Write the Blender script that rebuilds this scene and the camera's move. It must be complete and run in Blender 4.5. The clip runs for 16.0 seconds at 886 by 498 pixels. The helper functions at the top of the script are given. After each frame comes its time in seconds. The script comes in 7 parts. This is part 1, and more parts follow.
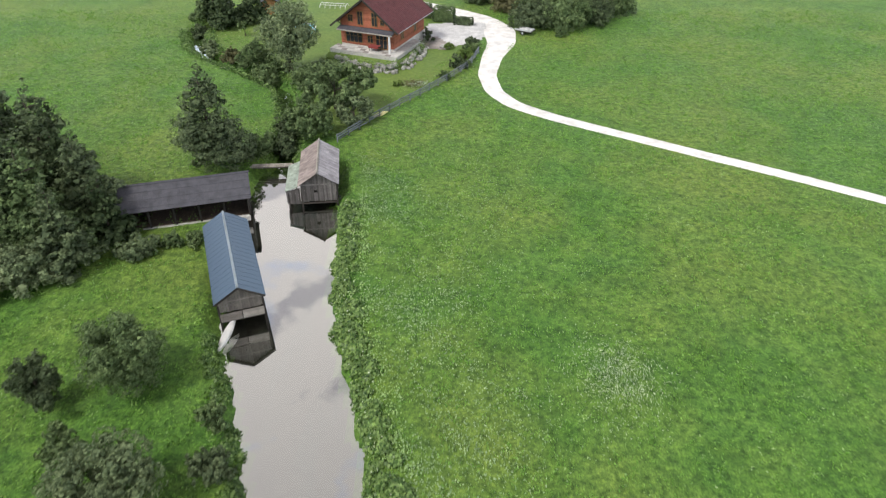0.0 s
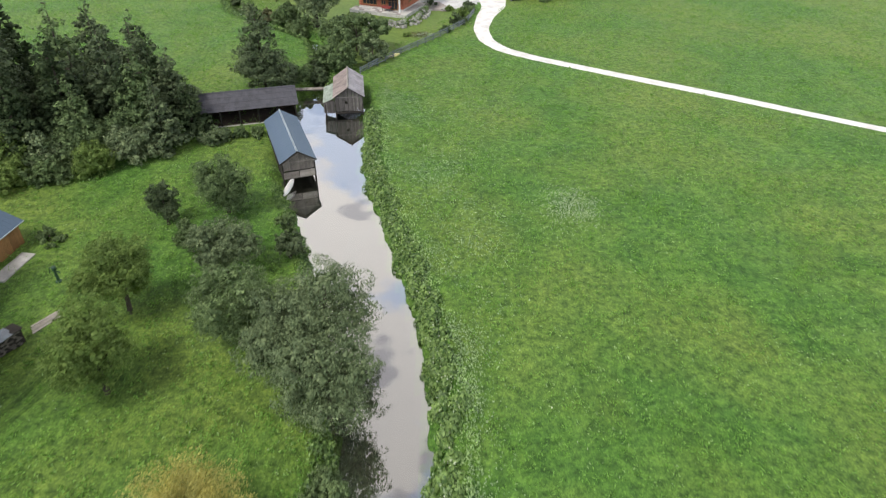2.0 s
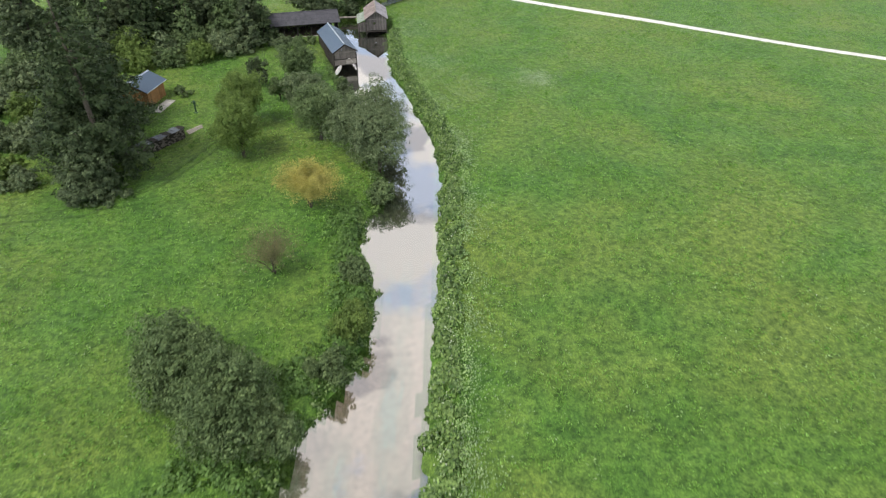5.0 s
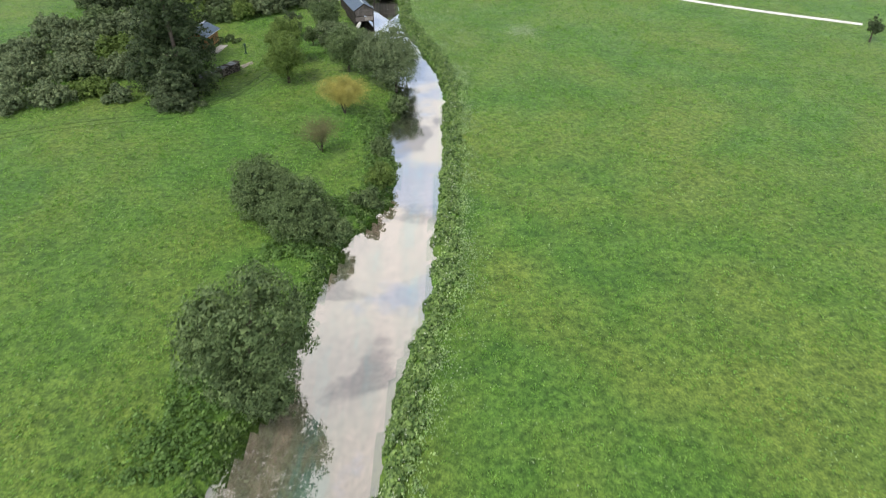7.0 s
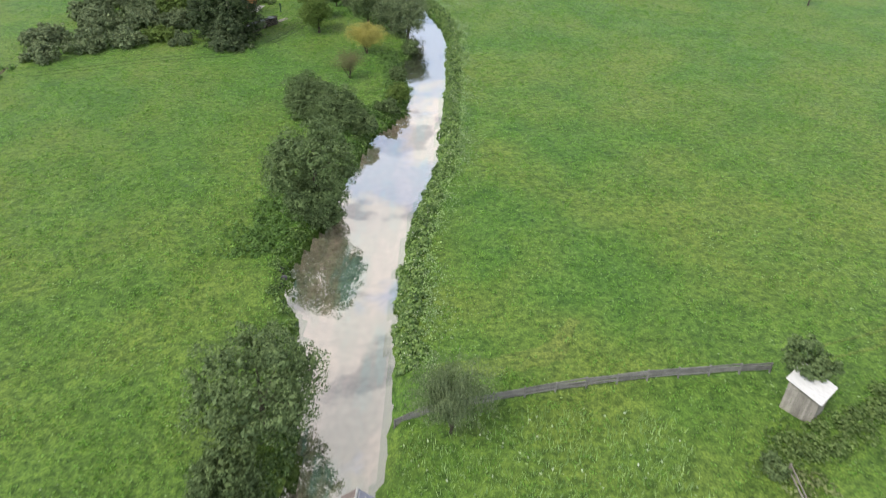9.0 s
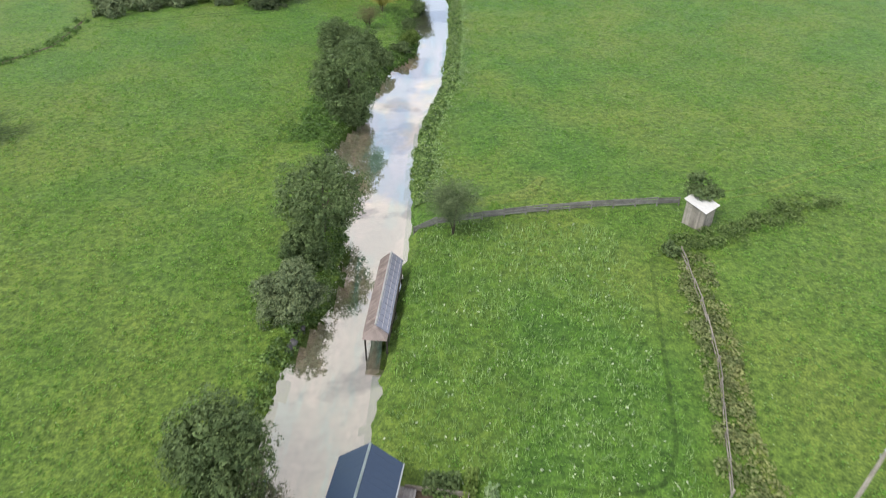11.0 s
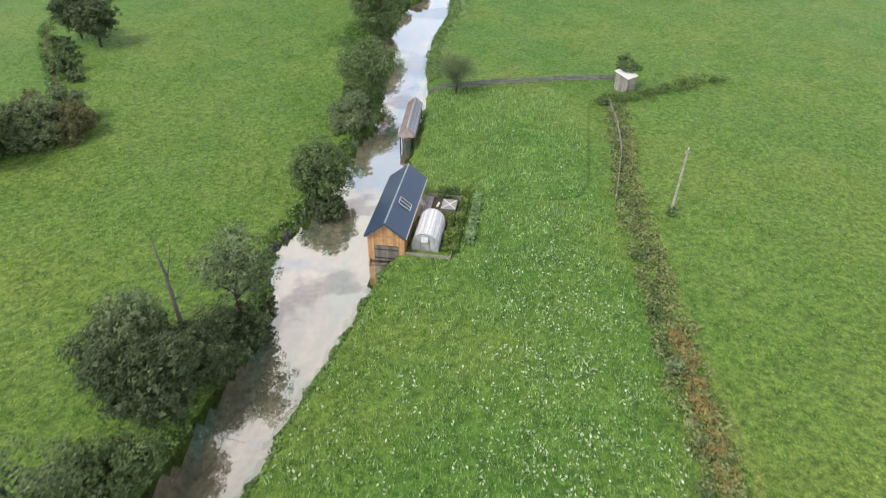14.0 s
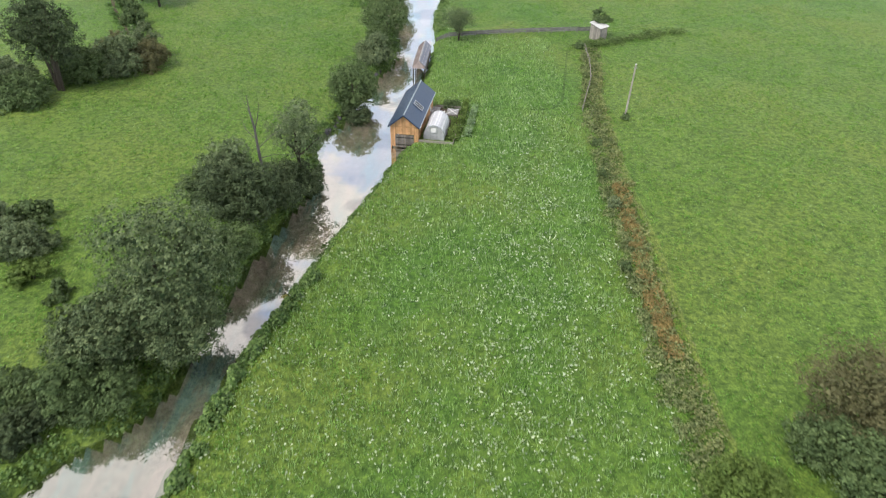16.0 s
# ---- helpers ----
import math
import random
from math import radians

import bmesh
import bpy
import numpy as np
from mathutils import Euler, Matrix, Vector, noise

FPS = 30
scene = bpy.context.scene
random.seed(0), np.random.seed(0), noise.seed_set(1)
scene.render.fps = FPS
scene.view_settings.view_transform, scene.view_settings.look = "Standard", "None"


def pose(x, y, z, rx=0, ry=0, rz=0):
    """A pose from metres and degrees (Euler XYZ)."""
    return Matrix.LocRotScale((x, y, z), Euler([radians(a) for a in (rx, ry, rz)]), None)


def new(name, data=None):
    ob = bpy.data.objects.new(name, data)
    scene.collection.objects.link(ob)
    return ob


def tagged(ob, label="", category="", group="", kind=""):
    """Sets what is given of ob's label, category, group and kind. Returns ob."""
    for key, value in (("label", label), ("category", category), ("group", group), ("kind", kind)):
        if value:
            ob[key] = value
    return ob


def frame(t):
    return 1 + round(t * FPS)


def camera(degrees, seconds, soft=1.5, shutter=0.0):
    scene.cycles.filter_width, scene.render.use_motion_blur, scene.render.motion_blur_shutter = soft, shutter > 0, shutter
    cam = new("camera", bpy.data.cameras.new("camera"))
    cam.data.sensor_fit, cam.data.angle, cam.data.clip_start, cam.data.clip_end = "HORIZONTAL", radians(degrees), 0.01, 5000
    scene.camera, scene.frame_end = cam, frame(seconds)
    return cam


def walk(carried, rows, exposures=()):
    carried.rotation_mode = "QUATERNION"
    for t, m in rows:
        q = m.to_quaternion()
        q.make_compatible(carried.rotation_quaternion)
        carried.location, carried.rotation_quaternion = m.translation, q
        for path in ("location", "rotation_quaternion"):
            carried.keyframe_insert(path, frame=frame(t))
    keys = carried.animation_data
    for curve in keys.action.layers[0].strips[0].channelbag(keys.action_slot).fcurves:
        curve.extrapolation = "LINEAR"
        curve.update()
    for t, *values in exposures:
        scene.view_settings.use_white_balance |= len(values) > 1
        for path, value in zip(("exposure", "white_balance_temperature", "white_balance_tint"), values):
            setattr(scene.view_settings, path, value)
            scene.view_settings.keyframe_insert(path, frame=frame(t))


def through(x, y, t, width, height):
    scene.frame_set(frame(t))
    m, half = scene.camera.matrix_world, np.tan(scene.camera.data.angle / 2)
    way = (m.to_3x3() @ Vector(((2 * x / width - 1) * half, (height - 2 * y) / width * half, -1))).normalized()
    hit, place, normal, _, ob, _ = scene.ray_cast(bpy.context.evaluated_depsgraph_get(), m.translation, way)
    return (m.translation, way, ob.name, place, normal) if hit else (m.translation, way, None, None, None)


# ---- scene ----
cam = camera(66.54, 16.0, soft=1.2, shutter=0.35)
# seconds, x, y, z, yaw, pitch, roll of the backwards flight
ROWS = [
    (0.0, -0.000, 0.000, 36.390, -0.000, -34.906, -0.087),
    (0.5, -0.068, -5.887, 36.404, -0.023, -34.797, -0.059),
    (1.0, -0.159, -11.873, 36.426, -0.044, -34.731, -0.053),
    (1.5, -0.272, -17.929, 36.448, -0.067, -34.667, -0.056),
    (2.0, -0.403, -24.115, 36.452, -0.097, -34.621, -0.049),
    (2.5, -0.534, -30.449, 36.416, -0.122, -34.604, -0.038),
    (3.0, -0.619, -36.563, 36.470, -0.142, -34.521, -0.048),
    (3.5, -0.737, -42.729, 36.489, -0.133, -34.481, -0.063),
    (4.0, -0.839, -49.001, 36.510, -0.109, -34.468, -0.100),
    (6.5, -1.517, -80.459, 37.204, -0.136, -34.495, -0.231),
    (7.0, -1.624, -86.821, 37.297, -0.092, -34.476, -0.284),
    (7.5, -1.707, -93.182, 37.400, -0.036, -34.467, -0.312),
    (8.0, -1.775, -99.496, 37.504, 0.014, -34.499, -0.331),
    (8.5, -1.839, -105.766, 37.635, 0.065, -34.539, -0.359),
    (9.0, -1.912, -112.039, 37.786, 0.107, -34.574, -0.401),
    (11.5, -2.297, -143.688, 38.457, 0.267, -34.783, -0.485),
    (12.0, -2.358, -149.999, 38.629, 0.322, -34.831, -0.495),
    (12.5, -2.374, -156.277, 38.808, 0.385, -34.890, -0.509),
    (13.0, -2.426, -162.622, 38.974, 0.445, -34.946, -0.526),
    (13.5, -2.470, -168.978, 39.098, 0.518, -34.966, -0.537),
    (14.0, -2.469, -175.365, 39.182, 0.583, -34.954, -0.540),
    (14.5, -2.456, -181.728, 39.216, 0.664, -34.930, -0.528),
    (15.0, -2.422, -188.075, 39.244, 0.753, -34.911, -0.524),
    (15.5, -2.363, -194.401, 39.285, 0.854, -34.901, -0.527),
    (16.0, -2.275, -200.748, 39.358, 0.957, -34.894, -0.539),
]
walk(cam, [(t, pose(x, y, z, 90 + pitch, roll, yaw)) for t, x, y, z, yaw, pitch, roll in ROWS])
scene.view_settings.exposure = 0.07

# ---- light: bright broken cloud, a veiled sun from behind on the left ----
SUN_AZ, SUN_EL = radians(-130), radians(55)      # azimuth from +y, clockwise seen from above
world = bpy.data.worlds.new("sky")
scene.world = world
world.use_nodes = True


def link_world():
    nt = world.node_tree
    n = nt.nodes
    n.clear()
    out = n.new("ShaderNodeOutputWorld")
    sky = n.new("ShaderNodeTexSky")
    sky.sky_type, sky.sun_disc, sky.sun_elevation, sky.sun_rotation = "NISHITA", False, SUN_EL, SUN_AZ
    sky.air_density, sky.dust_density = 1.0, 0.4
    clear = n.new("ShaderNodeBackground")
    clear.inputs["Strength"].default_value = 0.36
    cloud = n.new("ShaderNodeBackground")
    co = n.new("ShaderNodeTexCoord")
    sep = n.new("ShaderNodeSeparateXYZ")
    add = n.new("ShaderNodeMath")
    add.operation, add.inputs[1].default_value = "ADD", 0.12
    top = n.new("ShaderNodeMath")
    top.operation, top.inputs[1].default_value = "MAXIMUM", 0.05
    dv = n.new("ShaderNodeVectorMath")
    dv.operation = "DIVIDE"
    com = n.new("ShaderNodeCombineXYZ")
    nt.links.new(co.outputs["Generated"], sep.inputs[0])
    nt.links.new(sep.outputs["Z"], add.inputs[0])
    nt.links.new(add.outputs[0], top.inputs[0])
    for k in range(3):
        nt.links.new(top.outputs[0], com.inputs[k])
    nt.links.new(co.outputs["Generated"], dv.inputs[0])
    nt.links.new(com.outputs[0], dv.inputs[1])
    big = n.new("ShaderNodeTexNoise")
    big.inputs["Scale"].default_value, big.inputs["Detail"].default_value, big.inputs["Roughness"].default_value = 2.6, 9, 0.56
    nt.links.new(dv.outputs[0], big.inputs["Vector"])
    cover = n.new("ShaderNodeValToRGB")
    cover.color_ramp.elements[0].position, cover.color_ramp.elements[1].position = 0.45, 0.51
    cover.color_ramp.elements[0].color = (0.5, 0.5, 0.5, 1)
    high = n.new("ShaderNodeMath")
    high.operation, high.inputs[1].default_value, high.inputs[2].default_value = "MULTIPLY_ADD", 0.3, -0.15
    nt.links.new(sep.outputs["Z"], high.inputs[0])
    more = n.new("ShaderNodeMath")
    more.operation, more.use_clamp = "ADD", True
    nt.links.new(big.outputs["Fac"], more.inputs[0])
    nt.links.new(high.outputs[0], more.inputs[1])
    nt.links.new(more.outputs[0], cover.inputs[0])
    body = n.new("ShaderNodeTexNoise")
    body.inputs["Scale"].default_value, body.inputs["Detail"].default_value = 5.5, 9
    nt.links.new(dv.outputs[0], body.inputs["Vector"])
    tone = n.new("ShaderNodeValToRGB")
    e = tone.color_ramp.elements
    e[0].position, e[0].color = 0.445, (0.62, 0.6, 0.63, 1)
    e[1].position, e[1].color = 0.49, (1.0, 0.95, 0.915, 1)
    nt.links.new(body.outputs["Fac"], tone.inputs[0])
    nt.links.new(tone.outputs[0], cloud.inputs["Color"])
    lit = n.new("ShaderNodeMath")
    lit.operation, lit.inputs[1].default_value, lit.inputs[2].default_value = "MULTIPLY_ADD", -1.65, 2.06
    nt.links.new(sep.outputs["Z"], lit.inputs[0])
    nt.links.new(lit.outputs[0], cloud.inputs["Strength"])
    nt.links.new(sky.outputs[0], clear.inputs["Color"])
    mix = n.new("ShaderNodeMixShader")
    nt.links.new(cover.outputs[0], mix.inputs[0])
    nt.links.new(clear.outputs[0], mix.inputs[1])
    nt.links.new(cloud.outputs[0], mix.inputs[2])
    nt.links.new(mix.outputs[0], out.inputs[0])


link_world()
sun_data = bpy.data.lights.new("sun", "SUN")
sun_data.energy, sun_data.angle, sun_data.color = 3.1, radians(18), (1.0, 0.95, 0.87)
sun = new("sun", sun_data)
toward = Vector((math.sin(SUN_AZ) * math.cos(SUN_EL), math.cos(SUN_AZ) * math.cos(SUN_EL), math.sin(SUN_EL)))
sun.matrix_world = Matrix.Translation((0, 0, 80)) @ toward.to_track_quat("Z", "Y").to_matrix().to_4x4()


# ---- materials ----
def material(name, rough=0.8, metal=0.0, spec=0.3):
    m = bpy.data.materials.new(name)
    m.use_nodes = True
    b = m.node_tree.nodes["Principled BSDF"]
    b.inputs["Roughness"].default_value = rough
    b.inputs["Metallic"].default_value = metal
    b.inputs["Specular IOR Level"].default_value = spec
    return m, m.node_tree, b


def ramp(nt, src, stops):
    r = nt.nodes.new("ShaderNodeValToRGB")
    el = r.color_ramp.elements
    while len(el) < len(stops):
        el.new(0.5)
    for e, (p, c) in zip(el, stops):
        e.position, e.color = p, (*c, 1)
    nt.links.new(src, r.inputs[0])
    return r.outputs[0]


def noise_tex(nt, vec, scale, detail=4, rough=0.55, stretch=None):
    if stretch:
        mp = nt.nodes.new("ShaderNodeMapping")
        mp.inputs["Scale"].default_value = stretch
        nt.links.new(vec, mp.inputs[0])
        vec = mp.outputs[0]
    t = nt.nodes.new("ShaderNodeTexNoise")
    t.inputs["Scale"].default_value, t.inputs["Detail"].default_value, t.inputs["Roughness"].default_value = scale, detail, rough
    nt.links.new(vec, t.inputs["Vector"])
    return t.outputs["Fac"]


def mixc(nt, a, b, fac, mode="MIX"):
    m = nt.nodes.new("ShaderNodeMix")
    m.data_type, m.blend_type = "RGBA", mode
    for socket, v in ((m.inputs[0], fac), (m.inputs[6], a), (m.inputs[7], b)):
        if isinstance(v, (int, float)):
            socket.default_value = v
        elif isinstance(v, tuple):
            socket.default_value = (*v, 1)
        else:
            nt.links.new(v, socket)
    return m.outputs[2]


def bump(nt, b, src, strength, dist):
    n = nt.nodes.new("ShaderNodeBump")
    n.inputs["Strength"].default_value, n.inputs["Distance"].default_value = strength, dist
    nt.links.new(src, n.inputs["Height"])
    nt.links.new(n.outputs[0], b.inputs["Normal"])


def coords(nt, kind="Object"):
    return nt.nodes.new("ShaderNodeTexCoord").outputs[kind]


def position(nt):
    return nt.nodes.new("ShaderNodeNewGeometry").outputs["Position"]


def island(nt):
    return nt.nodes.new("ShaderNodeNewGeometry").outputs["Random Per Island"]


def obj_random(nt):
    return nt.nodes.new("ShaderNodeObjectInfo").outputs["Random"]


def grass_ground(name, dark, mid, light, yellow, rough_height=0.25, mottle=0.9):
    m, nt, b = material(name, 0.75, 0, 0.3)
    b.inputs["Sheen Weight"].default_value, b.inputs["Sheen Roughness"].default_value = 0.24, 0.22
    b.inputs["Sheen Tint"].default_value = (0.62, 0.8, 0.4, 1)
    p = position(nt)
    wide = noise_tex(nt, p, 0.05, 4, 0.6)
    patch = noise_tex(nt, p, 0.25, 6, 0.68)
    clump = noise_tex(nt, p, 1.7, 5, 0.7)
    blades = noise_tex(nt, p, 6.0, 5, 0.75)
    c = ramp(nt, patch, [(0.32, dark), (0.5, mid), (0.68, light)])
    c = mixc(nt, c, yellow, ramp(nt, wide, [(0.42, (0, 0, 0)), (0.64, (0.75, 0.75, 0.75))]))
    sep = nt.nodes.new("ShaderNodeSeparateXYZ")
    nt.links.new(p, sep.inputs[0])
    dry = nt.nodes.new("ShaderNodeMapRange")
    for k, q in enumerate((-10.0, -120.0, 0.0, 0.5)):
        dry.inputs[k + 1].default_value = q
    nt.links.new(sep.outputs["Y"], dry.inputs[0])
    off = nt.nodes.new("ShaderNodeMath")
    off.operation, off.inputs[1].default_value = "SUBTRACT", 3.5
    nt.links.new(sep.outputs["X"], off.inputs[0])
    far = nt.nodes.new("ShaderNodeMath")
    far.operation = "ABSOLUTE"
    nt.links.new(off.outputs[0], far.inputs[0])
    open_land = nt.nodes.new("ShaderNodeMapRange")
    for k, q in enumerate((11.0, 18.0, 0.2, 1.0)):
        open_land.inputs[k + 1].default_value = q
    nt.links.new(far.outputs[0], open_land.inputs[0])
    both_ways = nt.nodes.new("ShaderNodeMath")
    both_ways.operation = "MULTIPLY"
    nt.links.new(dry.outputs[0], both_ways.inputs[0])
    nt.links.new(open_land.outputs[0], both_ways.inputs[1])
    c = mixc(nt, c, yellow, both_ways.outputs[0])
    c = mixc(nt, c, ramp(nt, clump, [(0.36, (0.42, 0.49, 0.42)), (0.5, (1, 1, 1)), (0.64, (1.55, 1.42, 1.4))]), mottle, "MULTIPLY")
    c = mixc(nt, c, ramp(nt, blades, [(0.36, (0.42, 0.48, 0.42)), (0.5, (1, 1, 1)), (0.64, (1.6, 1.46, 1.55))]), mottle, "MULTIPLY")
    nt.links.new(c, b.inputs["Base Color"])
    both = nt.nodes.new("ShaderNodeMath")
    both.operation, both.inputs[1].default_value = "MULTIPLY_ADD", 2.2
    nt.links.new(clump, both.inputs[0])
    nt.links.new(blades, both.inputs[2])
    bump(nt, b, both.outputs[0], 0.5, rough_height * 0.6)
    return m


def leafy(name, dark, light, rough=0.55, through=0.3, fuzz=0.0, spread=0.34, wax=0.12):
    m, nt, b = material(name, rough, 0, wax)
    b.inputs["Sheen Weight"].default_value, b.inputs["Sheen Roughness"].default_value = fuzz, 0.3
    b.inputs["Sheen Tint"].default_value = (0.58, 0.82, 0.4, 1)
    blend = lambda k: tuple(a + (b - a) * k for a, b in zip(dark, light))
    c = ramp(nt, island(nt), [(0.0, blend(0.5 - spread)), (1.0, blend(0.5 + spread))])
    tone = ramp(nt, obj_random(nt), [(0, (0.88, 0.9, 0.88)), (1, (1.12, 1.1, 1.12))])
    c = mixc(nt, c, tone, 1.0, "MULTIPLY")
    tint = noise_tex(nt, position(nt), 0.8, 5, 0.7)
    c = mixc(nt, c, ramp(nt, tint, [(0.33, (0.6, 0.64, 0.62)), (0.66, (1.4, 1.36, 1.25))]), 0.9, "MULTIPLY")
    nt.links.new(c, b.inputs["Base Color"])
    tr = nt.nodes.new("ShaderNodeBsdfTranslucent")
    nt.links.new(c, tr.inputs[0])
    mx = nt.nodes.new("ShaderNodeMixShader")
    mx.inputs[0].default_value = through
    nt.links.new(b.outputs[0], mx.inputs[1])
    nt.links.new(tr.outputs[0], mx.inputs[2])
    nt.links.new(mx.outputs[0], nt.nodes["Material Output"].inputs[0])
    return m


def timber(name, dark, light, grain=(14, 14, 0.9), rough=0.8, stain=0.6, spread=0.26):
    m, nt, b = material(name, rough, 0, 0.2)
    o = coords(nt)
    g = noise_tex(nt, o, 3.0, 6, 0.7, grain)
    c = ramp(nt, g, [(0.3, dark), (0.7, light)])
    tone = ramp(nt, obj_random(nt), [(0, (1 - spread,) * 3), (1, (1 + spread * 0.75,) * 3)])
    c = mixc(nt, c, tone, 1.0, "MULTIPLY")
    s = noise_tex(nt, position(nt), 1.4, 5, 0.6)
    c = mixc(nt, c, ramp(nt, s, [(0.35, (0.6, 0.6, 0.6)), (0.6, (1.1, 1.1, 1.1))]), stain, "MULTIPLY")
    nt.links.new(c, b.inputs["Base Color"])
    bump(nt, b, g, 0.5, 0.01)
    return m


def sheet(name, base, rough, metal, vary=0.25, scale=0.8):
    m, nt, b = material(name, rough, metal, 0.5)
    p = coords(nt)
    s = noise_tex(nt, p, scale, 6, 0.65)
    c = mixc(nt, base, ramp(nt, s, [(0.3, (1 - vary,) * 3), (0.7, (1 + vary,) * 3)]), 1.0, "MULTIPLY")
    fine = noise_tex(nt, p, 11, 4, 0.7)
    c = mixc(nt, c, ramp(nt, fine, [(0.35, (0.85, 0.85, 0.85)), (0.65, (1.1, 1.1, 1.1))]), 0.7, "MULTIPLY")
    nt.links.new(c, b.inputs["Base Color"])
    nt.links.new(ramp(nt, s, [(0.3, (rough * 0.8,) * 3), (0.7, (min(1, rough * 1.25),) * 3)]), b.inputs["Roughness"])
    return m


def mineral(name, dark, light, scale=3.0, rough=0.9, dist=0.03):
    m, nt, b = material(name, rough, 0, 0.2)
    p = position(nt)
    a = noise_tex(nt, p, scale, 7, 0.7)
    w = noise_tex(nt, p, scale * 0.12, 4, 0.6)
    c = ramp(nt, a, [(0.3, dark), (0.7, light)])
    c = mixc(nt, c, ramp(nt, w, [(0.35, (0.8, 0.8, 0.8)), (0.65, (1.12, 1.12, 1.12))]), 1.0, "MULTIPLY")
    tone = ramp(nt, obj_random(nt), [(0, (0.8, 0.8, 0.8)), (1, (1.15, 1.15, 1.15))])
    c = mixc(nt, c, tone, 1.0, "MULTIPLY")
    nt.links.new(c, b.inputs["Base Color"])
    bump(nt, b, a, 0.6, dist)
    return m


def water_material():
    m = bpy.data.materials.new("stream_water")
    m.use_nodes = True
    nt = m.node_tree
    nt.nodes.clear()
    out = nt.nodes.new("ShaderNodeOutputMaterial")
    gl = nt.nodes.new("ShaderNodeBsdfGlossy")
    gl.inputs["Roughness"].default_value = 0.015
    gl.inputs["Color"].default_value = (0.97, 0.97, 0.97, 1)
    tr = nt.nodes.new("ShaderNodeBsdfTransparent")
    tr.inputs["Color"].default_value = (0.95, 0.96, 0.92, 1)
    mx = nt.nodes.new("ShaderNodeMixShader")
    p = position(nt)
    r1 = noise_tex(nt, p, 2.2, 3, 0.5, (1, 0.45, 1))
    bn = nt.nodes.new("ShaderNodeBump")
    bn.inputs["Strength"].default_value, bn.inputs["Distance"].default_value = 0.003, 0.02
    nt.links.new(r1, bn.inputs["Height"])
    nt.links.new(bn.outputs[0], gl.inputs["Normal"])
    mx.inputs[0].default_value = WATER_GLOSS
    nt.links.new(tr.outputs[0], mx.inputs[1])
    nt.links.new(gl.outputs[0], mx.inputs[2])
    nt.links.new(mx.outputs[0], out.inputs[0])
    return m


WATER_GLOSS = 0.53
M_GRASS = grass_ground("meadow_grass", (0.042, 0.117, 0.015), (0.064, 0.154, 0.021), (0.093, 0.19, 0.031), (0.128, 0.188, 0.033))
M_LAWN = grass_ground("mown_lawn", (0.085, 0.15, 0.03), (0.1, 0.17, 0.035), (0.12, 0.19, 0.04), (0.14, 0.19, 0.04), 0.03, 0.3)
M_WORN = grass_ground("trodden_grass", (0.07, 0.14, 0.02), (0.1, 0.175, 0.03), (0.13, 0.2, 0.04), (0.15, 0.195, 0.042))
M_TRACK = grass_ground("pressed_grass", (0.03, 0.08, 0.01), (0.045, 0.11, 0.014), (0.07, 0.145, 0.022), (0.08, 0.13, 0.02))
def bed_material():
    """Pale silt with pinkish and bluish-green patches, its colour turned near-black upstream to keep reflections dark.
    """
    m, nt, b = material("stream_bed", 0.9, 0, 0.2)
    p = position(nt)
    fine = noise_tex(nt, p, 1.6, 6, 0.65)
    wide = noise_tex(nt, p, 0.3, 5, 0.6, (1.4, 0.3, 1))
    c = ramp(nt, wide, [(0.38, (0.27, 0.42, 0.38)), (0.45, (0.37, 0.38, 0.31)), (0.52, (0.44, 0.4, 0.33)), (0.6, (0.57, 0.46, 0.4))])
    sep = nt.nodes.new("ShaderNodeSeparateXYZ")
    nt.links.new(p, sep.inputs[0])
    # near-black put into the bed colour along y, darkening what the water mirrors
    upstream_dark = nt.nodes.new("ShaderNodeMapRange")
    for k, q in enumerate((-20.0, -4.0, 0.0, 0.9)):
        upstream_dark.inputs[k + 1].default_value = q
    nt.links.new(sep.outputs["Y"], upstream_dark.inputs[0])
    c = mixc(nt, c, (0.04, 0.045, 0.035), upstream_dark.outputs[0])
    c = mixc(nt, c, ramp(nt, fine, [(0.32, (0.55, 0.55, 0.55)), (0.66, (1.25, 1.25, 1.25))]), 0.8, "MULTIPLY")
    nt.links.new(c, b.inputs["Base Color"])
    bump(nt, b, fine, 0.5, 0.05)
    return m


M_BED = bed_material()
M_WATER = water_material()
M_BLADE = leafy("grass_blades", (0.115, 0.265, 0.043), (0.265, 0.455, 0.112), 0.5, 0.5, 0.15, 0.5, 0.25)
M_DOCK = leafy("pale_dock_leaves", (0.14, 0.25, 0.1), (0.4, 0.51, 0.33), 0.4, 0.3)
M_TIP = leafy("pale_grass_tips", (0.165, 0.308, 0.088), (0.396, 0.539, 0.253), 0.5, 0.3, 0.15, 0.5, 0.25)
M_CLUMP = leafy("meadow_leaves", (0.069, 0.178, 0.023), (0.253, 0.425, 0.0978), 0.5, 0.4, 0.2, 0.5, 0.4)
M_HERB = leafy("bank_herbs", (0.035, 0.09, 0.018), (0.235, 0.36, 0.115), 0.45, 0.3, spread=0.5, wax=0.35)
M_THICKET = leafy("thicket_leaves", (0.04, 0.095, 0.022), (0.17, 0.29, 0.09), 0.45, 0.25)
M_DITCH = leafy("ditch_weeds", (0.07, 0.105, 0.035), (0.27, 0.32, 0.15), 0.6, 0.25, spread=0.5)
M_HUTWEED = leafy("rank_weeds", (0.05, 0.095, 0.025), (0.21, 0.29, 0.11), 0.55, 0.25, spread=0.5)
M_REED = leafy("dry_reeds", (0.12, 0.15, 0.055), (0.31, 0.34, 0.16), 0.8, 0.2)
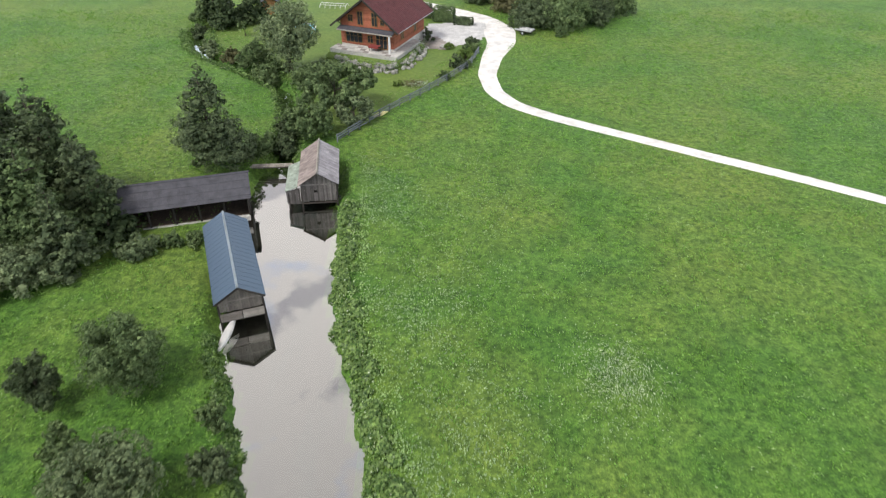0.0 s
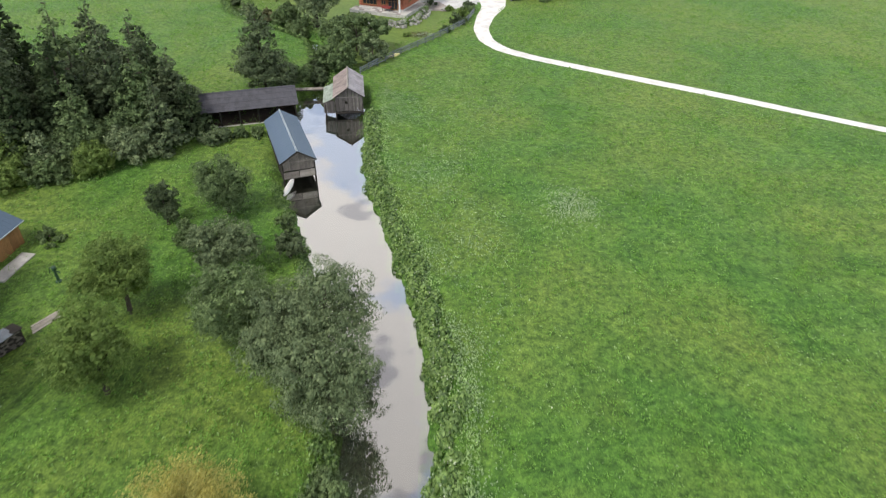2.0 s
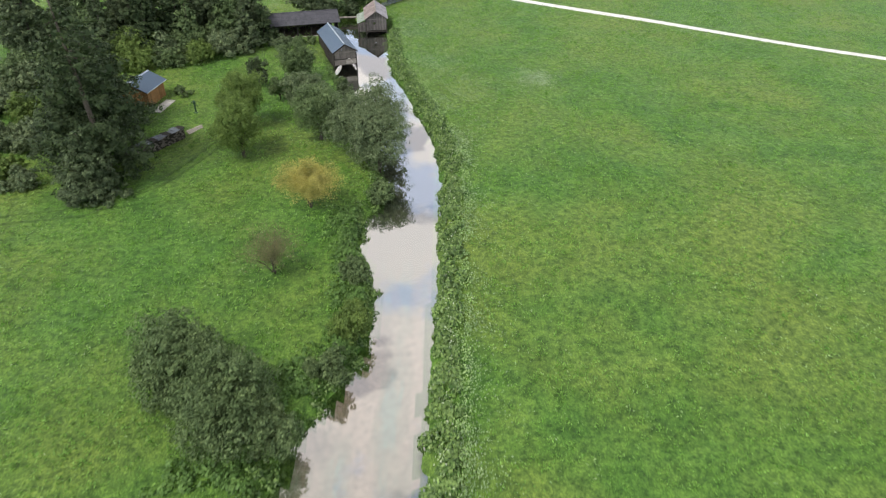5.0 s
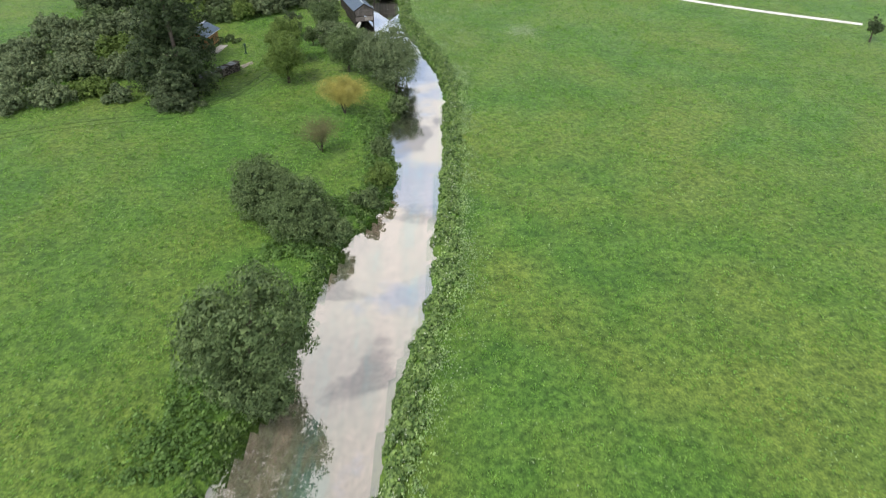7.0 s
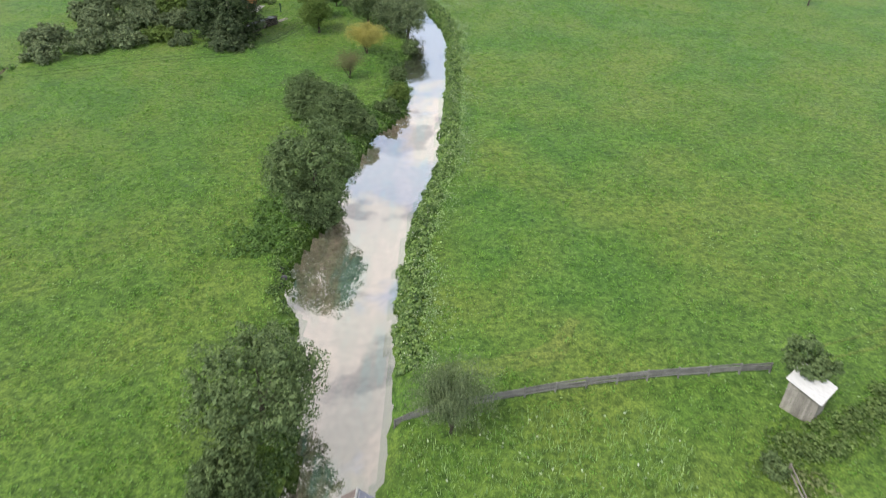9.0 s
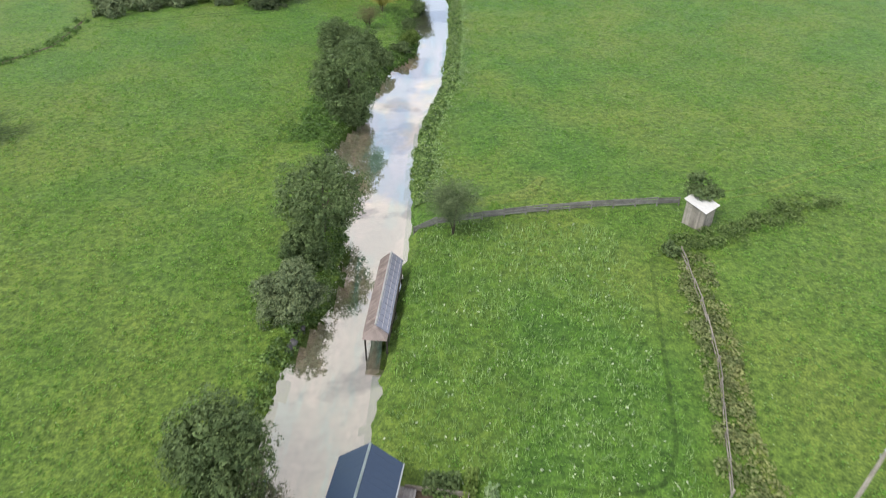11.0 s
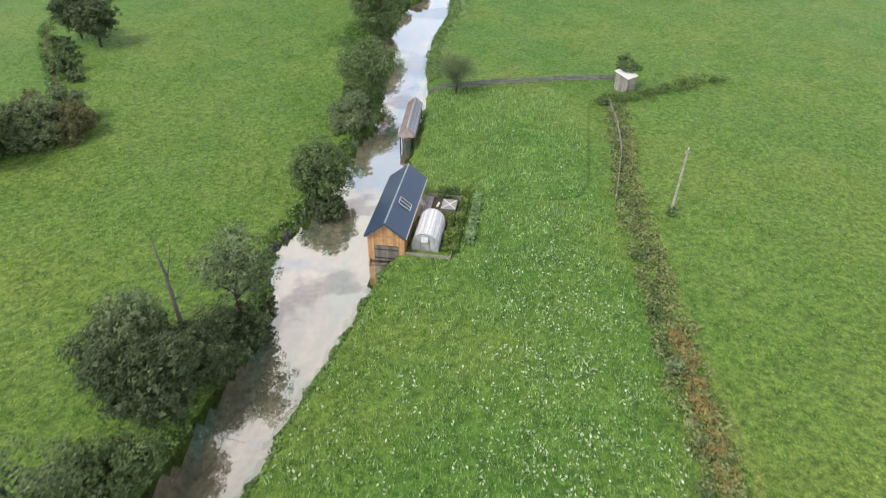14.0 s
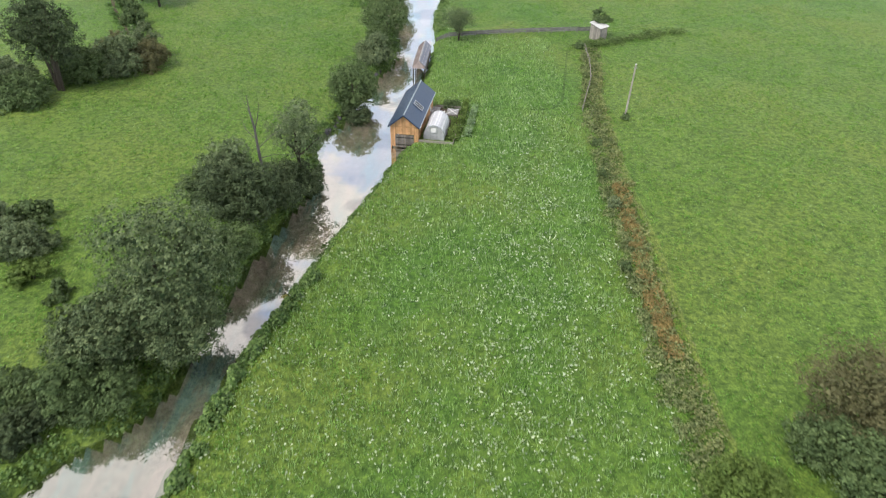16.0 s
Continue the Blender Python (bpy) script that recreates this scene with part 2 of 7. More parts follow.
M_RUST = leafy("rusty_weeds", (0.16, 0.13, 0.05), (0.34, 0.265, 0.115), 0.8, 0.2)
M_FLOWER = leafy("pale_flowers", (0.28, 0.4, 0.2), (0.72, 0.78, 0.66), 0.8, 0.2)
M_LEAF = leafy("leaf_mid_green", (0.0261, 0.0522, 0.0199), (0.194, 0.269, 0.12), through=0.13)
M_LEAF_DARK = leafy("leaf_dark_green", (0.0188, 0.0344, 0.0178), (0.144, 0.19, 0.0988), through=0.1)
M_LEAF_GREY = leafy("leaf_grey_green", (0.0397, 0.0666, 0.0313), (0.257, 0.322, 0.178), through=0.13)
M_LEAF_BANK = leafy("leaf_bank_trees", (0.03, 0.056, 0.027), (0.195, 0.25, 0.128), through=0.1, spread=0.5)
M_LEAF_LIGHT = leafy("leaf_light_green", (0.0713, 0.124, 0.0285), (0.229, 0.317, 0.0968))
M_LEAF_GOLD = leafy("leaf_golden", (0.24, 0.24, 0.065), (0.54, 0.49, 0.17))
M_LEAF_BROWN = leafy("leaf_brownish", (0.104, 0.106, 0.0522), (0.204, 0.2, 0.109))
M_NEEDLE = leafy("spruce_needles", (0.0144, 0.0288, 0.0128), (0.0756, 0.108, 0.0497), 0.6, 0.08)
M_BARK = timber("bark", (0.04, 0.033, 0.026), (0.13, 0.11, 0.09), (4, 4, 1.2))
M_DEADWOOD = timber("dead_wood", (0.08, 0.075, 0.07), (0.2, 0.19, 0.18), (6, 6, 1.0))
M_GRAVEL = mineral("white_gravel", (0.84, 0.82, 0.8), (0.89, 0.87, 0.85), 6.0)
M_DRIVE = mineral("grey_gravel", (0.36, 0.36, 0.365), (0.55, 0.55, 0.55), 6.0)
M_HULL = sheet("white_gelcoat", (0.88, 0.88, 0.87), 0.3, 0.0, 0.05, 2.0)
M_PAVING = mineral("grey_paving", (0.2, 0.18, 0.17), (0.33, 0.3, 0.28), 4.0)
M_SOIL = mineral("garden_soil", (0.05, 0.038, 0.028), (0.14, 0.11, 0.085), 5.0)
M_STONE = mineral("garden_stone", (0.2, 0.2, 0.19), (0.5, 0.49, 0.46), 2.5)
M_CONCRETE = mineral("concrete", (0.38, 0.37, 0.35), (0.58, 0.57, 0.54), 3.0, 0.85, 0.008)
M_OLDWOOD = timber("weathered_grey_planks", (0.1, 0.088, 0.078), (0.27, 0.245, 0.22))
M_FENCEWOOD = timber("blue_grey_fence_boards", (0.1, 0.115, 0.135), (0.25, 0.275, 0.31))
M_FENCEGREY = timber("silver_grey_fence_boards", (0.13, 0.125, 0.12), (0.3, 0.29, 0.285))
M_DARKWOOD = timber("dark_tarred_planks", (0.02, 0.018, 0.016), (0.07, 0.062, 0.055))
M_GREYBLACK = timber("streaked_dark_grey_planks", (0.055, 0.05, 0.048), (0.2, 0.185, 0.175), spread=0.5)
M_PALEWOOD = timber("pale_grey_boards", (0.24, 0.215, 0.19), (0.42, 0.39, 0.35))
M_DECK = timber("pale_grey_deck_boards", (0.3, 0.3, 0.31), (0.48, 0.48, 0.49))
M_LARCH = timber("fresh_larch_boards", (0.42, 0.22, 0.1), (0.66, 0.4, 0.21), rough=0.65, stain=0.4)
M_REDWOOD = timber("red_brown_log_wall", (0.26, 0.08, 0.045), (0.44, 0.165, 0.1), (0.9, 14, 14), rough=0.6, stain=0.4)
M_HUTWOOD = timber("orange_brown_boards", (0.22, 0.115, 0.045), (0.36, 0.2, 0.085), rough=0.65, stain=0.4)
M_BLUEROOF = sheet("blue_grey_sheet_metal", (0.085, 0.13, 0.19), 0.45, 0.3, 0.15)
M_NAVYROOF = sheet("dark_blue_grey_sheet_metal", (0.036, 0.062, 0.118), 0.4, 0.3, 0.12)
M_TRIM = sheet("light_metal_flashing", (0.45, 0.5, 0.55), 0.4, 0.5)
M_SHINGLE = timber("dark_weathered_shingles", (0.045, 0.045, 0.055), (0.105, 0.105, 0.12), spread=0.09)
M_PINKSHINGLE = timber("pinkish_grey_roof_boards", (0.19, 0.155, 0.145), (0.36, 0.305, 0.29), spread=0.24)
M_LILAC = sheet("lilac_grey_sheet_metal", (0.24, 0.25, 0.32), 0.4, 0.3, 0.3, 1.2)
M_LILACWOOD = timber("lilac_grey_roof_boards", (0.2, 0.19, 0.21), (0.42, 0.4, 0.43), (1.2, 14, 14), spread=0.2)
M_PALETRIM = sheet("pale_ridge_flashing", (0.6, 0.58, 0.6), 0.5, 0.2)
M_GREENSHEET = sheet("green_corrugated_sheet", (0.24, 0.29, 0.245), 0.6, 0.0, 0.5, 2.2)
M_TILE = timber("dark_red_roof_tile", (0.075, 0.02, 0.022), (0.13, 0.04, 0.042), (2, 2, 2), 0.55, spread=0.1)
M_WHITE = sheet("white_paint", (0.66, 0.66, 0.66), 0.5, 0.0, 0.12, 2.0)
M_GLASS_DARK = sheet("dark_window_glass", (0.03, 0.035, 0.04), 0.08, 0.0, 0.1)
M_BLACK = sheet("black_rubber", (0.02, 0.02, 0.02), 0.7, 0.0)
M_RED = sheet("red_fabric", (0.22, 0.04, 0.035), 0.8, 0.0)
M_TURQ = sheet("turquoise_plastic", (0.15, 0.5, 0.6), 0.4, 0.0, 0.5, 4.0)
M_GREENPAINT = sheet("dark_green_paint", (0.03, 0.08, 0.05), 0.5, 0.1)
M_STEEL = sheet("galvanised_steel", (0.5, 0.52, 0.54), 0.35, 0.7)


# ---- builders ----
def smooth(a, b, x):
    t = np.clip((x - a) / (b - a), 0, 1)
    return t * t * (3 - 2 * t)


def mesh_from(name, verts, faces, mats, index=None, shade=False):
    """A mesh from an array of corners and an array of equal faces."""
    me = bpy.data.meshes.new(name)
    verts, faces = np.asarray(verts, np.float32), np.asarray(faces, np.int32)
    n, k = faces.shape
    me.vertices.add(len(verts))
    me.vertices.foreach_set("co", verts.ravel())
    me.loops.add(n * k)
    me.loops.foreach_set("vertex_index", faces.ravel())
    me.polygons.add(n)
    me.polygons.foreach_set("loop_start", np.arange(0, n * k, k, dtype=np.int32))
    me.polygons.foreach_set("loop_total", np.full(n, k, np.int32))
    for m in mats if isinstance(mats, (list, tuple)) else [mats]:
        me.materials.append(m)
    if index is not None:
        me.polygons.foreach_set("material_index", np.asarray(index, np.int32))
    me.update(calc_edges=True)
    if shade:
        me.shade_smooth()
    return me


def part(name, bm, mat, parent, label=""):
    """Links a bmesh as one mesh object under a thing or a part."""
    me = bpy.data.meshes.new(name)
    bmesh.ops.recalc_face_normals(bm, faces=bm.faces)
    bm.to_mesh(me)
    bm.free()
    me.materials.append(mat)
    ob = new(name, me)
    ob.parent = parent
    return tagged(ob, label)


def piece(name, me, parent, m, label=""):
    """An object of its own on a shared mesh, under its parent."""
    ob = new(name, me)
    ob.parent = parent
    ob.matrix_local = m
    return tagged(ob, label)


def thing(name, m, label, category, group="", kind=""):
    ob = new(name)
    ob.empty_display_size = 0.3
    ob.matrix_world = m
    return tagged(ob, label, category, group, kind)


def box(bm, x0, x1, y0, y1, z0, z1, bevel=0.0, m=None):
    r = bmesh.ops.create_cube(bm, size=1)
    mm = Matrix.LocRotScale(((x0 + x1) / 2, (y0 + y1) / 2, (z0 + z1) / 2), None, (x1 - x0, y1 - y0, z1 - z0))
    bmesh.ops.transform(bm, matrix=(m @ mm) if m else mm, verts=r["verts"])
    if bevel:
        bmesh.ops.bevel(bm, geom=list({e for v in r["verts"] for e in v.link_edges}), offset=bevel, segments=1, affect="EDGES")
    return bm


def prism(bm, outline, a, b, axis="y"):
    """An outline in x, z pushed along y (or in y, z along x)."""
    f = (lambda p, d: (p[0], d, p[1])) if axis == "y" else (lambda p, d: (d, p[0], p[1]))
    lo = [bm.verts.new(f(p, a)) for p in outline]
    hi = [bm.verts.new(f(p, b)) for p in outline]
    bm.faces.new(lo)
    bm.faces.new(list(reversed(hi)))
    for i in range(len(lo)):
        j = (i + 1) % len(lo)
        bm.faces.new((lo[i], hi[i], hi[j], lo[j]))
    return bm


def tube(bm, pts, radii, n=7):
    rings = []
    for i, p in enumerate(pts):
        p = Vector(p)
        d = (Vector(pts[min(i + 1, len(pts) - 1)]) - Vector(pts[max(i - 1, 0)])).normalized()
        q = d.to_track_quat("Z", "Y")
        rings.append([bm.verts.new(p + q @ Vector((radii[i] * math.cos(2 * math.pi * k / n), radii[i] * math.sin(2 * math.pi * k / n), 0))) for k in range(n)])
    for a, b in zip(rings, rings[1:]):
        for k in range(n):
            bm.faces.new((a[k], a[(k + 1) % n], b[(k + 1) % n], b[k]))
    bm.faces.new(list(reversed(rings[0])))
    bm.faces.new(rings[-1])
    return bm


_units = {}


def unit(mat, bev=0.06):
    """One shared bevelled unit block for each material."""
    if mat.name not in _units:
        bm = bmesh.new()
        box(bm, -0.5, 0.5, -0.5, 0.5, -0.5, 0.5, bev)
        me = bpy.data.meshes.new("block_" + mat.name)
        bmesh.ops.recalc_face_normals(bm, faces=bm.faces)
        bm.to_mesh(me)
        bm.free()
        me.materials.append(mat)
        _units[mat.name] = me
    return _units[mat.name]


def block(name, mat, parent, centre, size, rot=(0, 0, 0), label=""):
    m = Matrix.LocRotScale(centre, Euler([radians(a) for a in rot]), size)
    return piece(name, unit(mat), parent, m, label)


def beam(name, mat, parent, a, b, w, h, label=""):
    """A straight bar from a to b."""
    a, b = Vector(a), Vector(b)
    q = (b - a).to_track_quat("Y", "Z")
    return piece(name, unit(mat), parent, Matrix.LocRotScale((a + b) / 2, q, (w, (b - a).length, h)), label)


# ---- the land ----
RIGHT = [(72, -13.5), (67, -11.4), (56.1, -10.2), (49.5, -9.6), (43.9, -9.1), (39.1, -8.1), (34.4, -6.5), (28, -5.0), (22.2, -3.4), (16, -1.9), (8, -1.0),
         (0.5, -0.9), (-5, -1.2), (-13.2, -1.2), (-20, -1.5), (-30.4, -1.9), (-40.3, -2.2), (-45.5, -3.4), (-49.4, -4.4), (-57, -5.2), (-64, -5.6), (-73, -5.5),
         (-79, -5.2), (-85, -5.6), (-95.3, -6.3), (-108, -7.1), (-122, -7.7), (-125, -8.7), (-131, -10.4), (-137, -12.2), (-142, -13.8), (-148.2, -15.3),
         (-154, -16.8), (-160.9, -19.0), (-167, -20.0), (-173, -20.6), (-185, -22.5), (-235, -29)]
LEFT = [(72, -21.0), (66, -20.4), (60, -20.7), (54, -20.4), (47, -19.5), (41, -18.0), (37, -16.7), (33.4, -15.2), (28.3, -13.4), (24, -12.0), (18, -10.4), (13, -9.2),
        (6.5, -8.1), (1, -7.7), (-2.5, -8.9), (-6, -9.0), (-9, -8.9), (-11.8, -7.6), (-16.5, -6.9), (-20, -7.1), (-24, -7.8), (-28, -9.6), (-32.5, -11.7), (-40, -12.8), (-46, -13.2),
        (-51, -14.0), (-56, -15.8), (-60, -16.7), (-65, -16.0), (-69, -14.0), (-76, -12.8), (-85, -12.2), (-90.5, -12.6), (-97, -14.6), (-104, -15.3), (-111, -17.2),
        (-116, -18.2), (-119.4, -19.7), (-124, -19.5), (-129, -18.5), (-133, -18.6), (-137, -20.0), (-142, -21.2), (-148.5, -22.5), (-156, -23.4), (-163.5, -24.2),
        (-168, -25.8), (-170, -29.0), (-173.5, -30.8), (-185, -34), (-235, -42)]
CREEK = [(-17.9, 66.2), (-18.9, 79.2), (-21.8, 89.7), (-28.5, 96.8), (-34.5, 101.8), (-38.8, 107.2), (-41.3, 113.4), (-39.6, 120.6), (-32.6, 132.9), (-22.0, 164.6)]


def bank(table, y):
    t = np.array(sorted(table))
    wob = 0.28 * np.sin(y * 1.3 + t[0, 1]) + 0.2 * np.sin(y * 2.9 + 1.3 * t[0, 1]) + 0.12 * np.sin(y * 6.1)
    return np.interp(y, t[:, 0], t[:, 1]) + wob * 0.5


def line_distance(x, y, pts):
    d = np.full(np.shape(x), 1e9)
    for (ax, ay), (bx, by) in zip(pts, pts[1:]):
        t = np.clip(((x - ax) * (bx - ax) + (y - ay) * (by - ay)) / ((bx - ax) ** 2 + (by - ay) ** 2), 0, 1)
        d = np.minimum(d, np.hypot(x - ax - t * (bx - ax), y - ay - t * (by - ay)))
    return d


def shore(x, y):
    """Metres outside the water's edge; negative in the water."""
    d = np.maximum(bank(LEFT, y) - x, x - bank(RIGHT, y))
    d = np.where(y > 64, np.maximum(d, y - 67.3), d)
    return np.minimum(d, line_distance(x, y, CREEK) - 1.0)


DITCH = [(23.9, -76.0), (20.9, -90.7), (18.3, -105.1), (17.5, -118.5), (16.8, -131.9), (16.3, -143.2), (15.9, -153.4), (15.8, -164.6), (16.3, -173.7), (16.6, -202.0)]


def ground_z(x, y):
    x, y = np.asarray(x, float), np.asarray(y, float)
    d = shore(x, y)
    roll = 0.10 * np.sin(x * 0.09 + 1) * np.sin(y * 0.07) + 0.05 * np.sin(x * 0.31 + y * 0.23)
    z = 1.0 + roll
    z = z - 0.15 * (1 - smooth(0, 1.3, line_distance(x, y, DITCH)))
    rise = smooth(-0.1, 0.9, d)
    wet = -0.85 + 0.85 * smooth(-2.2, -0.1, d)
    return wet + (z - 0.0) * rise


def land():
    xs = np.concatenate([[-3000, -1200, -500, -260, -160], np.arange(-115, -43, 2.0), np.arange(-43, 4, 0.52), np.arange(4, 116, 2.0), [160, 260, 500, 1200, 3000]])
    ys = np.concatenate([[-3000, -1200, -500, -300], np.arange(-232, 72, 0.75), np.arange(72, 125, 0.8), np.arange(125, 150, 3), [170, 260, 500, 1200, 3000]])
    gx, gy = np.meshgrid(xs, ys)
    gz = ground_z(gx, gy)
    v = np.stack([gx, gy, gz], -1).reshape(-1, 3)
    nx, ny = len(xs), len(ys)
    i = (np.arange(ny - 1)[:, None] * nx + np.arange(nx - 1)[None]).ravel()
    f = np.stack([i, i + 1, i + nx + 1, i + nx], 1)
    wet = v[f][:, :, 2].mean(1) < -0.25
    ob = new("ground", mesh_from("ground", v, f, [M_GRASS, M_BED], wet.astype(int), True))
    tagged(ob, "flat green valley meadow with a stream bed cut into it", "ground", kind="structure")


def water():
    ys = np.arange(-235, 68.4, 0.5)
    lo, hi = bank(LEFT, ys) - 0.8, bank(RIGHT, ys) + 0.8
    rows = np.stack([lo + (hi - lo) * k / 6 for k in range(7)], 1)
    v = np.stack([rows, np.repeat(ys[:, None], 7, 1), np.zeros_like(rows)], -1).reshape(-1, 3)
    i = (np.arange(len(ys) - 1)[:, None] * 7 + np.arange(6)[None]).ravel()
    f = np.stack([i, i + 1, i + 8, i + 7], 1)
    pts = np.array(CREEK, float)
    pts[0, 1] = 68.0
    d = np.gradient(pts, axis=0)
    nrm = np.stack([-d[:, 1], d[:, 0]], 1) / np.linalg.norm(d, axis=1)[:, None]
    c = np.stack([pts + nrm * 1.8, pts - nrm * 1.8], 1).reshape(-1, 2)
    c = np.concatenate([c, np.zeros((len(c), 1))], 1)
    c[:2, 1] = 68.0
    j = np.arange(len(pts) - 1) * 2 + len(v)
    f2 = np.stack([j, j + 1, j + 3, j + 2], 1)
    ob = new("water", mesh_from("water", np.concatenate([v, c]), np.concatenate([f, f2]), M_WATER))
    tagged(ob, "still shallow stream water mirroring bright clouds", "water", kind="structure")


def ribbon(name, pts, width, mat, lift, label, category, step=1.0, ragged=0.0, thick=0.0):
    """A strip that follows the ground along a line of points (x, y) or (x, y, width)."""
    p = np.array([(q[0], q[1], q[2] if len(q) > 2 else width) for q in pts], float)
    s = np.concatenate([[0], np.cumsum(np.hypot(*np.diff(p[:, :2], axis=0).T))])
    t = np.arange(0, s[-1], step)
    q = np.stack([np.interp(t, s, p[:, k]) for k in range(3)], 1)
    for _ in range(3):
        q[1:-1] = (q[:-2] + 2 * q[1:-1] + q[2:]) / 4
    d = np.gradient(q[:, :2], axis=0)
    nrm = np.stack([-d[:, 1], d[:, 0]], 1) / np.linalg.norm(d, axis=1)[:, None]
    rng = np.random.RandomState(len(pts))
    k = 7
    out = []
    for a in np.linspace(-0.5, 0.5, k):
        r = rng.uniform(-ragged, ragged, len(q)) if abs(a) == 0.5 else 0
        xy = q[:, :2] + nrm * (q[:, 2] * a + r)[:, None]
        crown = lift * (1 - (2 * abs(a)) ** 4) - (0.05 if abs(a) == 0.5 else 0)
        out.append(np.concatenate([xy, (ground_z(xy[:, 0], xy[:, 1]) + crown)[:, None]], 1))
    v = np.stack(out, 1).reshape(-1, 3)
    i = (np.arange(len(q) - 1)[:, None] * k + np.arange(k - 1)[None]).ravel()
    f = np.stack([i, i + k, i + k + 1, i + 1], 1)
    ob = new(name, mesh_from(name, v, f, mat, shade=True))
    return tagged(ob, label, category, kind="structure")


# ---- plants ----
def leaf_cards(rng, centres, normals, size, aspect=0.5):
    """Two bent triangles for each leaf or spray."""
    n = len(centres)
    a = rng.normal(size=(n, 3))
    u = np.cross(normals, a)
    u /= np.linalg.norm(u, axis=1)[:, None] + 1e-9
    w = np.cross(normals, u)
    s = size * rng.uniform(0.6, 1.35, n)[:, None]
    droop = normals * s * rng.uniform(-0.25, 0.25, n)[:, None]
    v = np.stack([centres - u * s * 0.5, centres + w * s * 0.5 * aspect + droop, centres + u * s * 0.5, centres - w * s * 0.5 * aspect + droop], 1)
    return v.reshape(-1, 3), np.arange(4 * n).reshape(n, 4)


def leaf_points(rng, centres, normals, size, aspect=0.7):
    """One pointed leaf for each place."""
    n = len(centres)
    u = np.cross(normals, rng.normal(size=(n, 3)))
    u /= np.linalg.norm(u, axis=1)[:, None] + 1e-9
    w = np.cross(normals, u)
    s = np.asarray(size) * rng.uniform(0.6, 1.4, n)[:, None]
    v = np.stack([centres - u * s * 0.4 - w * s * 0.5 * aspect, centres - u * s * 0.4 + w * s * 0.5 * aspect, centres + u * s * 0.6], 1)
    return v.reshape(-1, 3), np.arange(3 * n).reshape(n, 3)


def crown_lobes(rng, r, h, z0, lobes, kind):
    """Centres and radii of the main masses of a crown."""
    c, rad = [], []
    for _ in range(lobes):
        if kind == "spire":
            t = rng.uniform(0, 1) ** 1.1
            rr = r * (1 - t ** 1.6) * 0.85 + 0.12
            ang = rng.uniform(0, 2 * math.pi)
            k = rng.uniform(0.3, 0.95)
            c.append((rr * k * math.cos(ang), rr * k * math.sin(ang), z0 + (h - z0) * t * 0.95))
            rad.append((0.3 * r * (1 - t ** 1.5) + 0.26) * rng.uniform(0.65, 1.25))
        else:
            d = rng.normal(size=3)
            d /= np.linalg.norm(d)
            if kind == "bush":
                d[2] = abs(d[2])
            k = rng.uniform(0.3, 0.8) if kind != "ball" else rng.uniform(0.58, 0.74)
            hh = (h - z0) / 2
            zc = z0 + hh if kind != "bush" else z0 + 0.1 * (h - z0)
            lift = hh if kind != "bush" else (h - z0) * 0.82
            c.append((d[0] * r * k, d[1] * r * k, zc + d[2] * lift * k))
            rad.append(min(r, lift) * (rng.uniform(0.22, 0.42) if kind != "ball" else rng.uniform(0.26, 0.38)))
    return np.array(c), np.array(rad)


def crown_mesh(name, rng, r, h, z0, lobes, leaves, size, mat, kind="round"):
    """Puffs of small leaves over uneven lobes, round a loose inner mass of larger ones."""
    c, rad = crown_lobes(rng, r, h, z0, lobes, kind)
    flat = np.array([1, 1, 0.6]) if kind == "spire" else np.array([1, 1, 0.9])
    share = rad ** 2 / (rad ** 2).sum()
    # puffs sit on the outside of the lobes
    want = int(np.clip(leaves / 26, 40, 900))
    pick = rng.choice(len(c), want * 4, p=share)
    d = rng.normal(size=(want * 4, 3)) + np.array([0, 0, 0.35])
    d /= np.linalg.norm(d, axis=1)[:, None]
    pc = c[pick] + d * rad[pick][:, None] * flat * (0.7 + (0.3 if kind == "ball" else 0.5) * rng.uniform(0, 1, want * 4) ** 1.6)[:, None]
    buried = np.zeros(len(pc), bool)
    for q, a in zip(c, rad):
        buried |= np.linalg.norm((pc - q) / flat, axis=1) < a * 0.7
    keep = np.flatnonzero(~buried & (pc[:, 2] > 0.05))[:want]
    pc, pd, pr = pc[keep], d[keep], rad[pick[keep]]
    pr = np.clip(pr * rng.uniform(0.26, 0.5, len(keep)), 0.16, 0.75)
    which = rng.choice(len(pc), leaves, p=pr ** 2 / (pr ** 2).sum())
    e = rng.normal(size=(leaves, 3)) + pd[which] * 0.9 + np.array([0, 0, 0.35])
    e /= np.linalg.norm(e, axis=1)[:, None]
    p = pc[which] + e * (pr[which] * rng.uniform(0.55, 1.08, leaves))[:, None] * flat
    nrm = e + rng.normal(size=(leaves, 3)) * 0.4
    if kind == "spire":
        nrm[:, 2] += 0.6
    nrm /= np.linalg.norm(nrm, axis=1)[:, None]
    p[:, 2] = np.maximum(p[:, 2], 0.05)
    v, f = leaf_points(rng, p, nrm, size, 0.85)
    # the inner mass
    big = size * 2.5
    m = int(np.clip(leaves / 7, 80, 3000))
    pick = rng.choice(len(c), m, p=share)
    e = rng.normal(size=(m, 3))
    e /= np.linalg.norm(e, axis=1)[:, None]
    q = c[pick] + e * (rad[pick] * rng.uniform(0.3, 0.66, m))[:, None] * flat
    q[:, 2] = np.maximum(q[:, 2], 0.1)
    v2, f2 = leaf_points(rng, q, e, np.minimum(big, 0.7 * rad[pick])[:, None], 0.9)
    return mesh_from(name, np.concatenate([v, v2]), np.concatenate([f, f2 + len(v)]), mat), c


